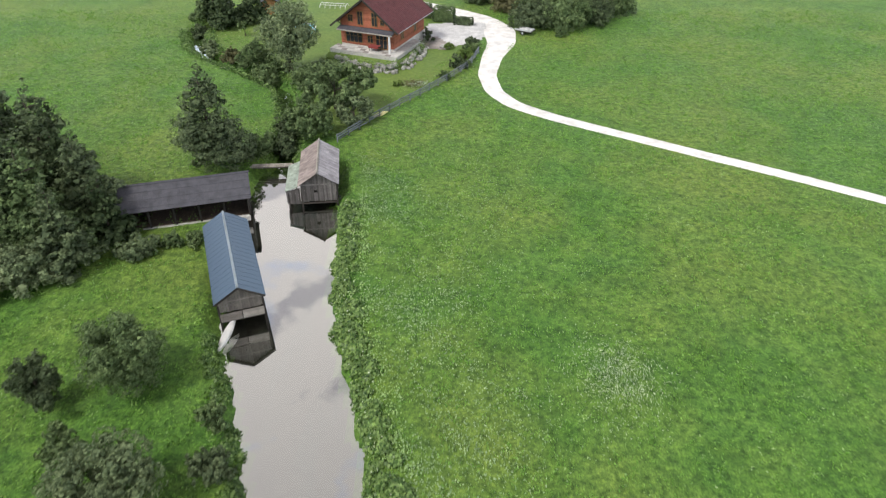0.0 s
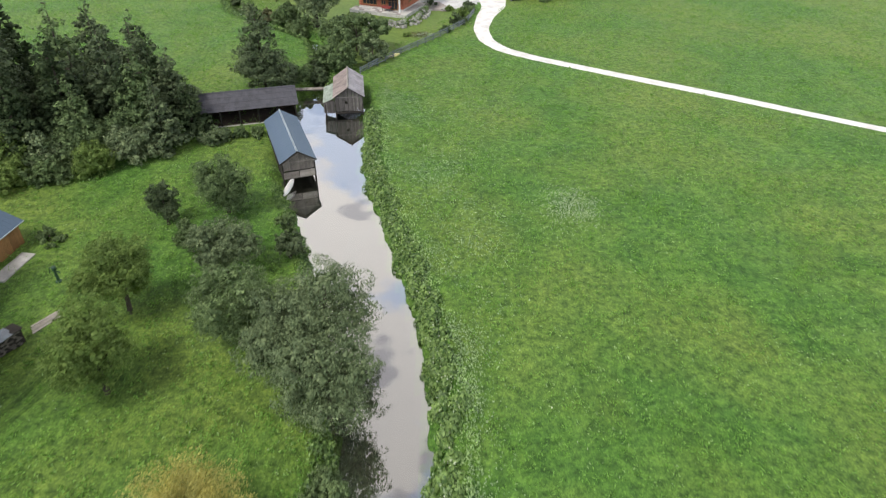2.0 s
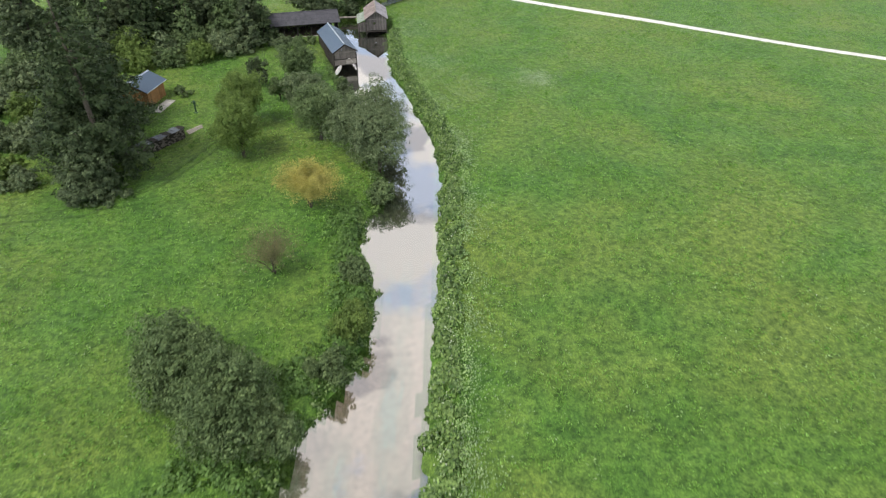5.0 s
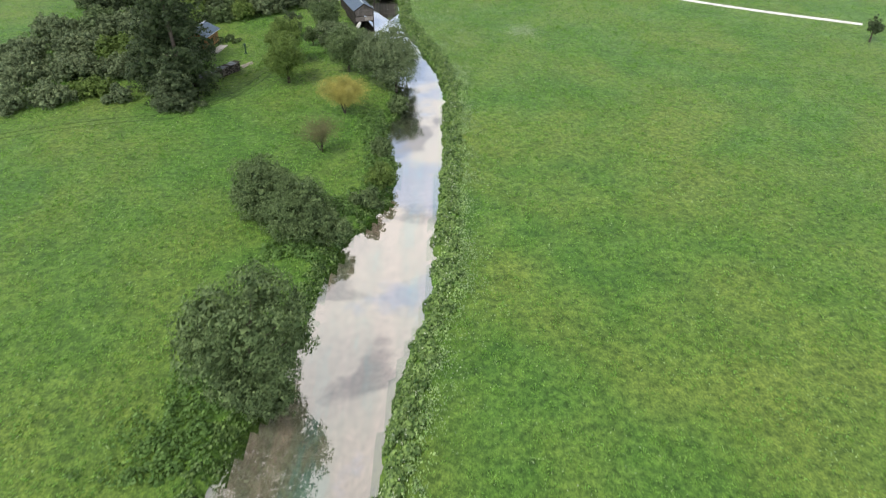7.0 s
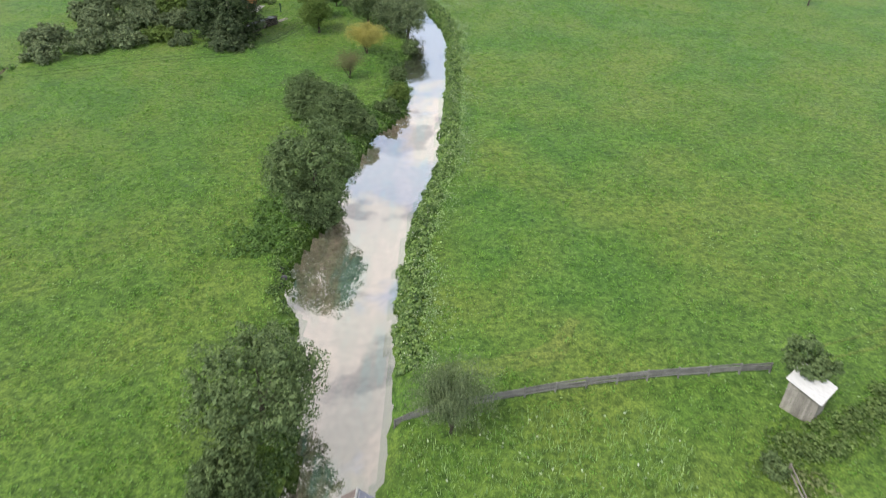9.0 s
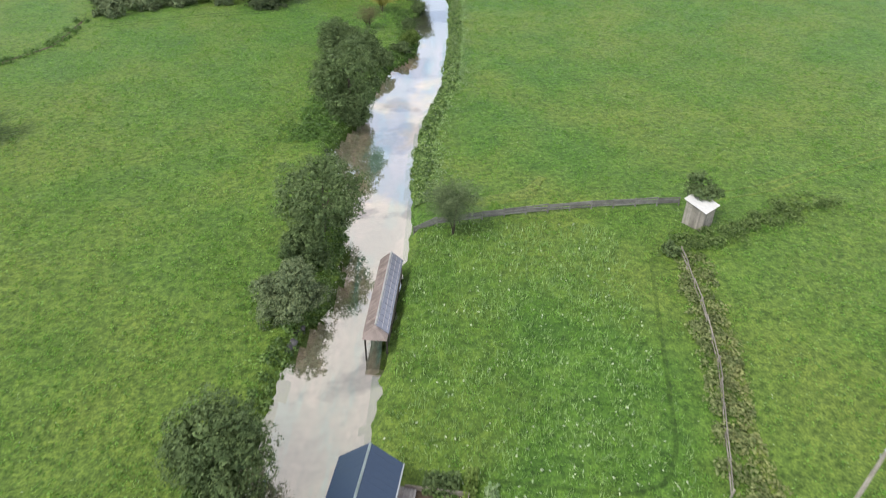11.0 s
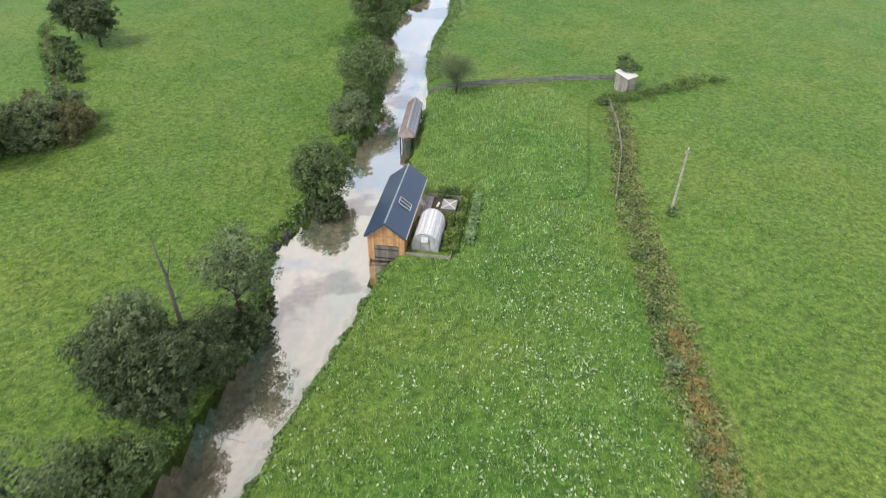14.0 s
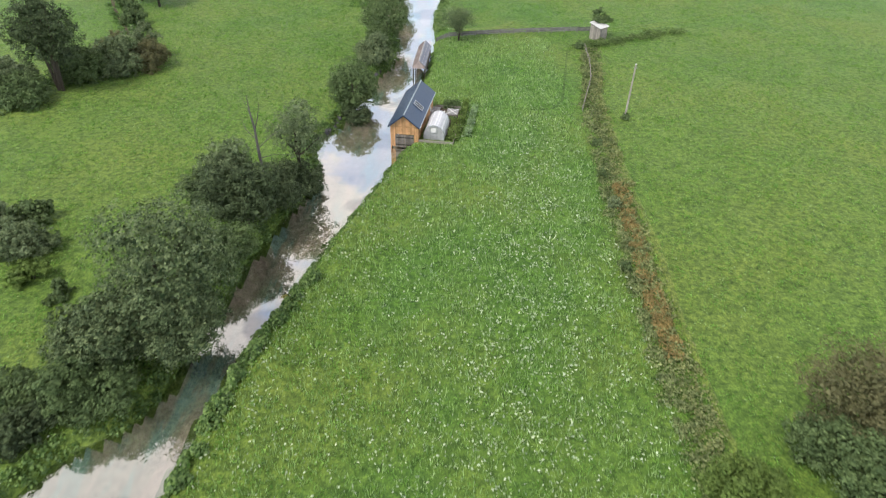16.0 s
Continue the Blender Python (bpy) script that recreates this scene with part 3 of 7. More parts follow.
def weeping_mesh(name, rng, r, h, strands, leaves, size, mat):
    """Fine leaves along thin arching shoots that droop at their tips."""
    a = rng.uniform(0, 2 * math.pi, strands)
    reach, rise = r * rng.uniform(0.25, 1.05, strands), h * rng.uniform(0.55, 1.1, strands)
    k = rng.randint(0, strands, leaves)
    t = rng.uniform(0.12, 1.0, leaves) ** 0.75
    rad = reach[k] * t ** 1.3
    p = np.stack([rad * np.cos(a[k]), rad * np.sin(a[k]), rise[k] * (2.3 * t - 1.45 * t * t)], 1) + rng.normal(size=(leaves, 3)) * 0.19
    p[:, 2] = np.maximum(p[:, 2], 0.06)
    nrm = rng.normal(size=(leaves, 3)) + np.array([0, 0, 0.8])
    nrm /= np.linalg.norm(nrm, axis=1)[:, None]
    v, f = leaf_points(rng, p, nrm, size, 0.6)
    tip = np.stack([reach * 0.6 * np.cos(a), reach * 0.6 * np.sin(a), rise * 0.85], 1)
    return mesh_from(name, v, f, mat), tip


def fineness(x, y):
    """How coarse leaves may grow away from the stream: 1 beside it, more towards the garden and the wood."""
    return math.sqrt(x * x + 1900 + max(0.0, y) ** 2) / 44


def ground_at(x, y):
    return float(ground_z(np.array([x]), np.array([y]))[0])


def tree(x, y, r, h, mat, label, category="tree", kind="round", seed=0, stem=0.28, density=1.0, size=0.34, group="", name="tree", z=None, bare=False):
    """A trunk with limbs and a crown of many small sprays."""
    rng = np.random.RandomState(int(abs(x * 31 + y * 17) * 10 + seed) % 99991)
    gz = ground_at(x, y) if z is None else z
    ob = thing(name, pose(x, y, gz, 0, 0, rng.uniform(0, 360)), label, category, group)
    r, h = (r * 1.24, h * 1.1) if kind != "ball" else (r * 1.1, h * 1.05)
    z0 = h * stem
    area = r * (r + h - z0) * 2
    lobes = int(np.clip(area * (0.75 if kind != "spire" else 1.9), 12, 60 if kind != "spire" else 150))
    size *= 0.46 * fineness(x, y) ** 0.62
    shell = 4 * math.pi * ((r ** 3.2 + 2 * (r * (h - z0) / 2) ** 1.6) / 3) ** (1 / 1.6) if kind != "bush" else 2.4 * math.pi * r * (r + h) / 2
    leaves = int(np.clip(shell * 1.25 * min(density, 1.25) / (0.42 * size ** 2), 700, 16500))
    me, c = weeping_mesh("crown", rng, r, h, 260, int(shell * 150 * density), size * 0.9, mat) if kind == "weeping" else crown_mesh("crown", rng, r, h, z0 if kind != "bush" else 0.0, lobes, leaves, size, mat, kind)
    crown = new("crown", me)
    crown.parent = ob
    tr = {"bush": 0.05, "spire": 0.016 * h}.get(kind, 0.03 * h)
    if kind in ("bush", "weeping"):
        for k in range(4):
            e = c[k % len(c)]
            part("stem", tube(bmesh.new(), [(0.15 * math.cos(k), 0.15 * math.sin(k), -0.2), (e[0] * 0.5, e[1] * 0.5, e[2] * 0.6), tuple(e)], [0.06, 0.045, 0.02], 5), M_BARK, ob)
        return ob
    lean = rng.uniform(-0.04, 0.04, 2) * h
    top = h * (0.88 if kind == "spire" else 0.72)
    for k in range(6 if kind == "round" else 3):
        e = c[k]
        s = max(0.2 * h, min(e[2] * 0.6, top * 0.9)) if kind != "spire" else e[2]
        part("limb", tube(bmesh.new(), [(lean[0] * s / top, lean[1] * s / top, s), (e[0] * 0.55, e[1] * 0.55, (s + e[2]) / 2 + 0.1), tuple(e)], [tr * 0.45, tr * 0.28, 0.02], 5), M_BARK, ob)
    bm = tube(bmesh.new(), [(0, 0, -0.3), (0.05, 0, 0.4), (lean[0] * 0.5, lean[1] * 0.5, top * 0.5), (lean[0], lean[1], top)], [tr * 1.4, tr, tr * 0.65, tr * 0.15], 8)
    part("trunk", bm, M_BARK, ob)
    return ob


def blades(rng, x, y, hgt, wid, lean=0.5, per=3):
    """Tufts of upright pointed blades."""
    n = len(x)
    x, y = np.repeat(x, per) + rng.normal(0, 0.07, n * per), np.repeat(y, per) + rng.normal(0, 0.07, n * per)
    z = ground_z(x, y)
    hh = hgt * rng.uniform(0.5, 1.3, n * per)
    a = rng.uniform(0, 2 * math.pi, n * per)
    b = rng.uniform(0, 2 * math.pi, n * per)
    w = wid * rng.uniform(0.6, 1.3, n * per)
    p = np.stack([x, y, z - 0.03], 1)
    s = np.stack([np.cos(a), np.sin(a), 0 * a], 1) * w[:, None]
    t = np.stack([np.cos(b) * lean * hh, np.sin(b) * lean * hh, hh], 1)
    v = np.stack([p - s, p + s, p + t], 1).reshape(-1, 3)
    return v, np.arange(3 * n * per).reshape(-1, 3)


def stuff(name, v, f, mat, label, category):
    ob = new(name, mesh_from(name, v, f, mat))
    return tagged(ob, label, category, kind="stuff")


ROAD = [(76.7, 40.1, 1.9), (61.6, 49.1, 1.9), (45.2, 59.3, 2.1), (39.1, 63.4, 2.2), (31.2, 68.6, 2.2), (21.6, 75.2, 2.2), (14.1, 80.2, 2.5), (9.4, 84.1, 2.8), (7.1, 88.6, 3.0), (6.4, 95.0, 3.2),
        (7.6, 102.2, 3.8), (9.6, 109.0, 5.4), (9.6, 115.9, 7.0), (7.2, 122.3, 5.4), (1.9, 128.0, 4.0), (-4.6, 133.3, 3.6), (-15.4, 143.8, 3.4), (-26.4, 164.7, 3.4)]


CART_TRACK = [(-64, -12.5), (-56.6, -9.2), (-44.5, -4.4), (-36.1, -2.8), (-31.7, 2.8), (-29.2, 9.4), (-27.2, 16)]
FOOT_TRAIL = [(17.6, -85.2), (15.6, -97.5), (14.0, -107.1), (12.6, -109.9), (10.3, -110.8), (5.9, -110.5), (0.9, -109.8)]


def off_limits(x, y):
    """Where no meadow grass grows: water, track, garden lawn and yard."""
    bad = shore(x, y) < 0.35
    bad |= line_distance(x, y, [(q[0], q[1]) for q in ROAD]) < 1.5
    bad |= (y > 76.5 + (x + 14) * 1.72) & (x < 6.8) & (x > -18 - (y - 74) * 0.36) & (y < 138) & (y > 74)
    bad |= (np.hypot(x - 9.4, y - 114) < 5.8)
    bad |= np.abs(line_distance(x, y, CART_TRACK) - 0.8) < 0.28
    bad |= line_distance(x, y, FOOT_TRAIL) < 0.22
    bad |= (np.abs(x + 4.4) < 3.1) & (np.abs(y + 115.9) < 6.6)
    return bad


def tufts(rng, x, y, hgt, size, tilt, aspect=0.5):
    """Leaning leaf blades that catch the sky's light."""
    n = len(x)
    z = ground_z(x, y) + rng.uniform(0.03, 1, n) * hgt
    up = rng.normal(size=(n, 3)) * tilt + np.array([0, 0, 1.0])
    return leaf_cards(rng, np.stack([x, y, z], 1), up / np.linalg.norm(up, axis=1)[:, None], size, aspect)


def sprigs(rng, x, y, hgt, size, tilt, aspect=0.7, rise=1.0):
    """Single pointed leaves leaning every way."""
    n = len(x)
    z = ground_z(x, y) + rng.uniform(0.03, 1, n) * hgt
    up = rng.normal(size=(n, 3)) * tilt + np.array([0, -0.25, rise])
    return leaf_points(rng, np.stack([x, y, z], 1), up / np.linalg.norm(up, axis=1)[:, None], size, aspect)


def in_view(x, y):
    """Chance of a tuft: full near the stream, thinning out across the wide meadows."""
    half = 50 + 0.65 * np.clip(y + 178, 0, 75) + 0.3 * np.clip(y - 20, 0, 100)
    return np.clip(2.2 * (1 - np.abs(x + 2) / half), 0, 1)


def patchy(x, y, s=1.0):
    """A slow irregular field between about -1 and 1."""
    return (np.sin(x * 0.31 * s + 1.7 * np.sin(y * 0.11 * s)) + np.sin(y * 0.27 * s + 1.3 * np.sin(x * 0.17 * s + 2)) + np.sin((x + y) * 0.61 * s + np.sin(x * 0.4 * s))) / 3


def tussocks(rng, m, per, spread, x0, x1, y0, y1, chance):
    """Places of blades gathered in tussocks, with each one's height within its tussock."""
    cx, cy = rng.uniform(x0, x1, m), rng.uniform(y0, y1, m)
    keep = ~off_limits(cx, cy) & (rng.uniform(0, 1, m) < in_view(cx, cy)) & (rng.uniform(0, 1, m) < chance(cx, cy))
    cx, cy = cx[keep], cy[keep]
    big = spread * rng.uniform(0.6, 1.5, len(cx))
    k = np.repeat(np.arange(len(cx)), per)
    dx, dy = rng.normal(0, 1, len(k)), rng.normal(0, 1, len(k))
    x, y = cx[k] + dx * big[k], cy[k] + dy * big[k]
    dry = ~off_limits(x, y)
    return x[dry], y[dry], np.exp(-0.4 * (dx ** 2 + dy ** 2))[dry] * (0.6 + 0.4 * big[k] / spread)[dry]


def meadow():
    rng = np.random.RandomState(5)
    x, y, top = tussocks(rng, 105000, 9, 0.24, -92, 92, -178, 128, lambda a, b: 0.6 + 0.4 * patchy(a, b, 1.4) + 0.3 * patchy(a + 7, b, 6.0))
    v, f = sprigs(rng, x, y, 0.5 * top, 0.2, 0.9, 0.42, 0.5)
    stuff("meadow_grass", v, f, M_BLADE, "long green uncut meadow grass", "grass")
    x, y, top = tussocks(rng, 40000, 5, 0.3, -88, 88, -178, 128, lambda a, b: 0.3 + 0.5 * patchy(b + 9, a, 1.1) + 0.4 * patchy(a, b + 3, 5.0))
    v, f = sprigs(rng, x, y, 0.55 * top, 0.17, 0.8, 0.45, 0.5)
    stuff("grass_tips", v, f, M_TIP, "pale shining tips of long meadow grass", "grass")
    # a drift of pale dock leaves beside the bank
    n = 64000
    y = rng.uniform(-75, 70, n)
    x = bank(RIGHT, y) + 2.1 + rng.gamma(1.4, 1.0, n) * (0.8 + 3.4 * smooth(12, 40, y))
    keep = ~off_limits(x, y) & (rng.uniform(0, 1, n) < (0.45 + 0.7 * patchy(x, y + 5, 1.5)) * (0.3 + 0.7 * smooth(2, 38, y))) & (x < 14)
    v, f = tufts(rng, x[keep], y[keep], 0.3, 0.13, 0.45, 0.7)
    stuff("dock_leaves", v, f, M_DOCK, "drift of pale broad dock leaves in the meadow", "weeds")
    # coarse leafy clumps, thickest on the orchard side of the stream
    x, y, top = tussocks(rng, 17000, 8, 0.3, -52, -8, -176, 42, lambda a, b: np.clip(1.25 - (bank(LEFT, b) - a) / 22, 0.3, 1) * (0.4 + 0.4 * patchy(a, b, 2.3) + 0.3 * patchy(a + 3, b + 1, 7.0)))
    v, f = sprigs(rng, x, y, 0.6 * top, 0.24, 0.8, 0.5, 0.6)
    stuff("meadow_leaves", v, f, M_CLUMP, "coarse leafy clumps in the unmown orchard meadow", "grass")
    # pale flower heads and seed stalks, thick in the fenced meadow and in drifts elsewhere
    n = 60000
    x1, y1 = rng.uniform(-19, 16.5, n), rng.uniform(-176, -79, n)
    lane = np.exp(-((x1 - np.interp(y1, [-176, -130, -80], [2.0, 8.0, 10.0])) / 5.5) ** 2)
    k1 = (x1 > bank(RIGHT, y1) + 0.8) & (x1 < 14.5) & (rng.uniform(0, 1, n) < (0.03 + 0.24 * lane * smooth(-98, -132, y1) + 0.1 * smooth(-110, -150, y1)) * np.clip(1.2 + 1.6 * patchy(x1, y1 * 0.5, 6.0), 0, 2.2))
    n = 40000
    xs, ys = rng.uniform(-19, 16, n), rng.uniform(-178, -79, n)
    ks = (xs > bank(RIGHT, ys) + 1.0) & (xs < 15) & ~off_limits(xs, ys) & (rng.uniform(0, 1, n) < 0.55 + 0.5 * patchy(xs + 11, ys, 3.0))
    v, f = blades(rng, xs[ks], ys[ks], 0.6, 0.03, 0.35, 2)
    stuff("seed_stalks", v, f, M_TIP, "pale upright seed stalks in the fenced meadow", "grass")
    n = 34000
    x2, y2 = rng.uniform(-56, 62, n), rng.uniform(-175, 125, n)
    k2 = (rng.uniform(0, 1, n) < patchy(x2 + 40, y2, 0.8) * 0.8 - 0.1 + 0.25 * (x2 < -9) + 0.45 * (x2 < -22) * (y2 > 60))
    n = 9000
    x4, y4 = rng.uniform(-85, -20, n), rng.uniform(66, 140, n)
    k4 = (rng.uniform(0, 1, n) < 0.45 + 0.6 * patchy(x4, y4, 1.2)) & (line_distance(x4, y4, CREEK) > 2.5)
    x2, y2, k2 = np.concatenate([x2, x4]), np.concatenate([y2, y4]), np.concatenate([k2, k4])
    n = 2600
    x3, y3 = rng.normal(12.7, 1.6, n), rng.normal(34.4, 2.1, n)
    for nm, x, y, s, lab in (("meadow_flowers", x1[k1], y1[k1], 0.235, "dense white flower heads in the fenced meadow"),
                             ("clover_drift", np.concatenate([x2[k2], x3]), np.concatenate([y2[k2], y3]), 0.11, "drifts of small pale clover heads in the meadow")):
        keep = ~off_limits(x, y)
        v, f = tufts(rng, x[keep], y[keep], 0.45, s, 1.3, 0.55)
        stuff(nm, v, f, M_FLOWER, lab, "flowers")


def mounds(rng, x, y, radius, hgt, n, size, aspect=0.75):
    """Leafy mounds: n leaf blades over low domes at the given places."""
    r = radius * rng.uniform(0.6, 1.4, len(x))
    hh = hgt * rng.uniform(0.45, 1.25, len(x))
    k = rng.choice(len(x), n, p=r * (r + hh) / (r * (r + hh)).sum())
    d = rng.normal(size=(n, 3))
    d[:, 2] = np.abs(d[:, 2]) + 0.15
    d /= np.linalg.norm(d, axis=1)[:, None]
    q = rng.uniform(0.75, 1.05, n)
    px, py = x[k] + d[:, 0] * r[k] * q, y[k] + d[:, 1] * r[k] * q
    pz = np.maximum(ground_z(x[k], y[k]), 0.0) * 0.5 + np.maximum(ground_z(px, py), 0.0) * 0.5 + d[:, 2] * hh[k] * q
    up = d + rng.normal(size=(n, 3)) * 0.35 + np.array([0, 0, 0.45])
    return leaf_cards(rng, np.stack([px, py, pz], 1), up / np.linalg.norm(up, axis=1)[:, None], size, aspect)


def herb_strip(name, pts_fn, y0, y1, n, width, hgt, mat, label, seed, size=0.3, category="weeds", radius=0.5, fade=False):
    rng = np.random.RandomState(seed)
    m = int((y1 - y0) * width / (radius * radius * 1.7))
    y = rng.uniform(y0, y1, m)
    edge = 0.88 + 0.12 * np.sin(y * 0.6 + seed) * np.sin(y * 1.7)
    across = 1 - rng.beta(1, 2.2, m) if fade else rng.uniform(0, 1, m)
    x = pts_fn(y) + radius * 0.6 + across * (width * edge - radius)
    v, f = mounds(rng, x, y, radius, hgt, n, size)
    return stuff(name, v, f, mat, label, category)


def banks():
    right = lambda y: bank(RIGHT, y) - 0.25
    herb_strip("bank_herbs", right, -75, 59, 58000, 2.5, 0.75, M_HERB, "dense broad-leaved herbs along the stream bank", 3, 0.27)
    herb_strip("bank_grass", lambda y: right(y) + 1.2, -75, 59, 8000, 2.4, 0.6, M_TIP, "tall pale grasses among the bank herbs", 23, 0.16, "grass", 0.4)
    herb_strip("bank_flowers", right, -75, 59, 1500, 2.3, 0.95, M_FLOWER, "white flower heads among the bank herbs", 24, 0.13, "flowers")
    herb_strip("bank_herbs", right, -178, -150, 11000, 1.9, 1.0, M_HERB, "tall leafy weeds along the water's edge", 4, 0.26)
    herb_strip("bank_weeds", right, -150, -122.5, 5000, 1.0, 0.4, M_HERB, "low green weeds along the water's edge", 5, 0.22, radius=0.35)
    left = lambda y: bank(LEFT, y) - 1.35
    herb_strip("bank_weeds", left, -185, 40, 32000, 1.9, 0.45, M_HERB, "lush green weeds on the overgrown stream bank", 6, 0.24, radius=0.45)
    # broad-leaved thickets below the bank bushes
    for y0, y1, w, n, k in ((-36, -24, 7.5, 7500, 41), (-24, -2, 4.0, 7000, 42), (-60, -46, 9.0, 5500, 43)):
        herb_strip("bank_thicket", lambda y, w=w: bank(LEFT, y) - w, y0, y1, n, w, 0.6, M_THICKET, "dark broad-leaved thicket on the stream bank", k, 0.25, fade=True)
    creek = lambda y: np.interp(y, [70, 79, 89.5, 96.5], [-22.2, -21, -24, -30]) + 0.2
    herb_strip("bank_weeds", creek, 70, 96, 2500, 1.6, 0.6, M_HERB, "green weeds along the narrow creek", 8, 0.3)
    # the overgrown ditch with dry reeds and rusty weeds
    mid = lambda y: np.interp(y, [p[1] for p in reversed(DITCH)], [p[0] for p in reversed(DITCH)]) - 2.0
    herb_strip("ditch_weeds", mid, -178, -84, 22000, 3.8, 0.55, M_DITCH, "rough green weeds filling a meadow ditch", 11, 0.24, radius=0.55)
    herb_strip("ditch_reeds", lambda y: mid(y) + 1.7, -176, -92, 6500, 2.6, 0.6, M_REED, "dry straw-coloured reeds in the ditch", 12, 0.22, radius=0.4)
    herb_strip("rusty_weeds", lambda y: mid(y) + 1.3, -161, -132, 8000, 2.2, 0.85, M_RUST, "rust-brown withered weeds in the ditch", 13, 0.15, radius=0.4)


def creek_weeds():
    rng = np.random.RandomState(19)
    n = 9000
    line = np.array(CREEK[:8])
    k = rng.uniform(0, len(line) - 1, n)
    side = rng.choice([-1, 1], n)
    x = np.interp(k, range(len(line)), line[:, 0]) + side * (rng.uniform(0.35, 2.2, n) + 0.7 * (k > 2.5))
    y = np.interp(k, range(len(line)), line[:, 1]) + side * rng.uniform(-0.5, 0.9, n)
    keep = shore(x, y) > -0.1
    v, f = tufts(rng, x[keep], y[keep], 0.8, 0.3, 0.6, 0.6)
    stuff("creek_weeds", v, f, M_HERB, "tall weeds hiding the narrow garden creek", "weeds")


def hut_weeds():
    rng = np.random.RandomState(17)
    n = 6000
    t = rng.uniform(0, 1, n)
    line = np.array([(20.1, -84.0), (22.8, -81.9), (26.2, -80.8), (30.0, -78.3), (34.2, -76.0), (39.8, -74.2)])
    k = t * (len(line) - 1)
    x = np.interp(k, range(len(line)), line[:, 0]) + rng.normal(0, 0.75, n)
    y = np.interp(k, range(len(line)), line[:, 1]) + rng.normal(0, 0.85, n)
    pick = rng.choice(n, 150)
    v, f = mounds(rng, x[pick], y[pick], 0.6, 0.8, n, 0.22)
    stuff("hut_weeds", v, f, M_HUTWEED, "tall weeds growing beside the grey field hut", "weeds")


land()
water()
ribbon("road", ROAD, 2.2, M_GRAVEL, 0.06, "white gravel farm track winding to the house", "track", 0.8, 0.05)
for side in (-0.8, 0.8):
    ribbon("wheel_track", [(-64, -12.5 + side), (-56.6, -9.2 + side), (-44.5, -4.4 + side), (-36.1, -2.8 + side), (-31.7 + 0.4 * side, 2.8 - 0.6 * side), (-29.2 + 0.8 * side, 9.4), (-27.2 + 0.8 * side, 16)], 0.6, M_TRACK, 0.035, "faint wheel track pressed into the orchard grass", "track", 0.7, 0.06)
banks()
creek_weeds()
hut_weeds()
meadow()

# ---- trees and bushes ----
GREY = "grey-green bushy willow overhanging the stream"
tree(-25.1, 66.9, 3.5, 11.0, M_LEAF_DARK, "slender dark alder standing behind the dark shed", kind="spire", stem=0.1, density=0.8, size=0.26)
for x, y, r, h, m in ((-27.1, 31.6, 1.7, 4.0, M_LEAF_DARK), (-21.7, 33.7, 2.7, 5.4, M_LEAF), (-19.3, 23.6, 2.9, 4.7, M_LEAF_GREY), (-25.6, 18.1, 2.5, 6.8, M_LEAF_LIGHT), (-24.0, 9.4, 2.5, 6.6, M_LEAF_LIGHT), (-15.8, 14.4, 3.0, 6.3, M_LEAF), (-23.2, 26.8, 1.5, 3.0, M_LEAF)):
    tree(x, y, r, h, m, "loose-crowned fruit tree in the unmown orchard grass", "fruit tree", "round", stem=0.1, density=0.8, group="orchard trees", name="fruit_tree", size=0.25)
tree(-9.0, 14.2, 3.3, 7.6, M_LEAF_GREY, GREY, "willow", "round", stem=0.12, name="willow", group="stream willows", size=0.26)
tree(-8.1, 7.7, 3.1, 7.4, M_LEAF_GREY, GREY, "willow", "round", stem=0.1, name="willow", group="stream willows", size=0.26)
tree(-11.2, 11.0, 2.8, 6.6, M_LEAF_GREY, GREY, "willow", "round", stem=0.1, name="willow", group="stream willows", size=0.26)
tree(-14.3, -2.0, 2.9, 4.0, M_LEAF_GOLD, "pale golden-green weeping shrub in the meadow", "shrub", "weeping", stem=0.05, density=2.6, name="golden_shrub", size=0.24)
tree(-15.9, -13.3, 2.9, 3.6, M_LEAF_BROWN, "thin brownish half-bare shrub in the meadow", "shrub", "weeping", stem=0.08, density=0.8, name="bare_shrub", size=0.2)
BUSH = "green bush on the overgrown stream bank"
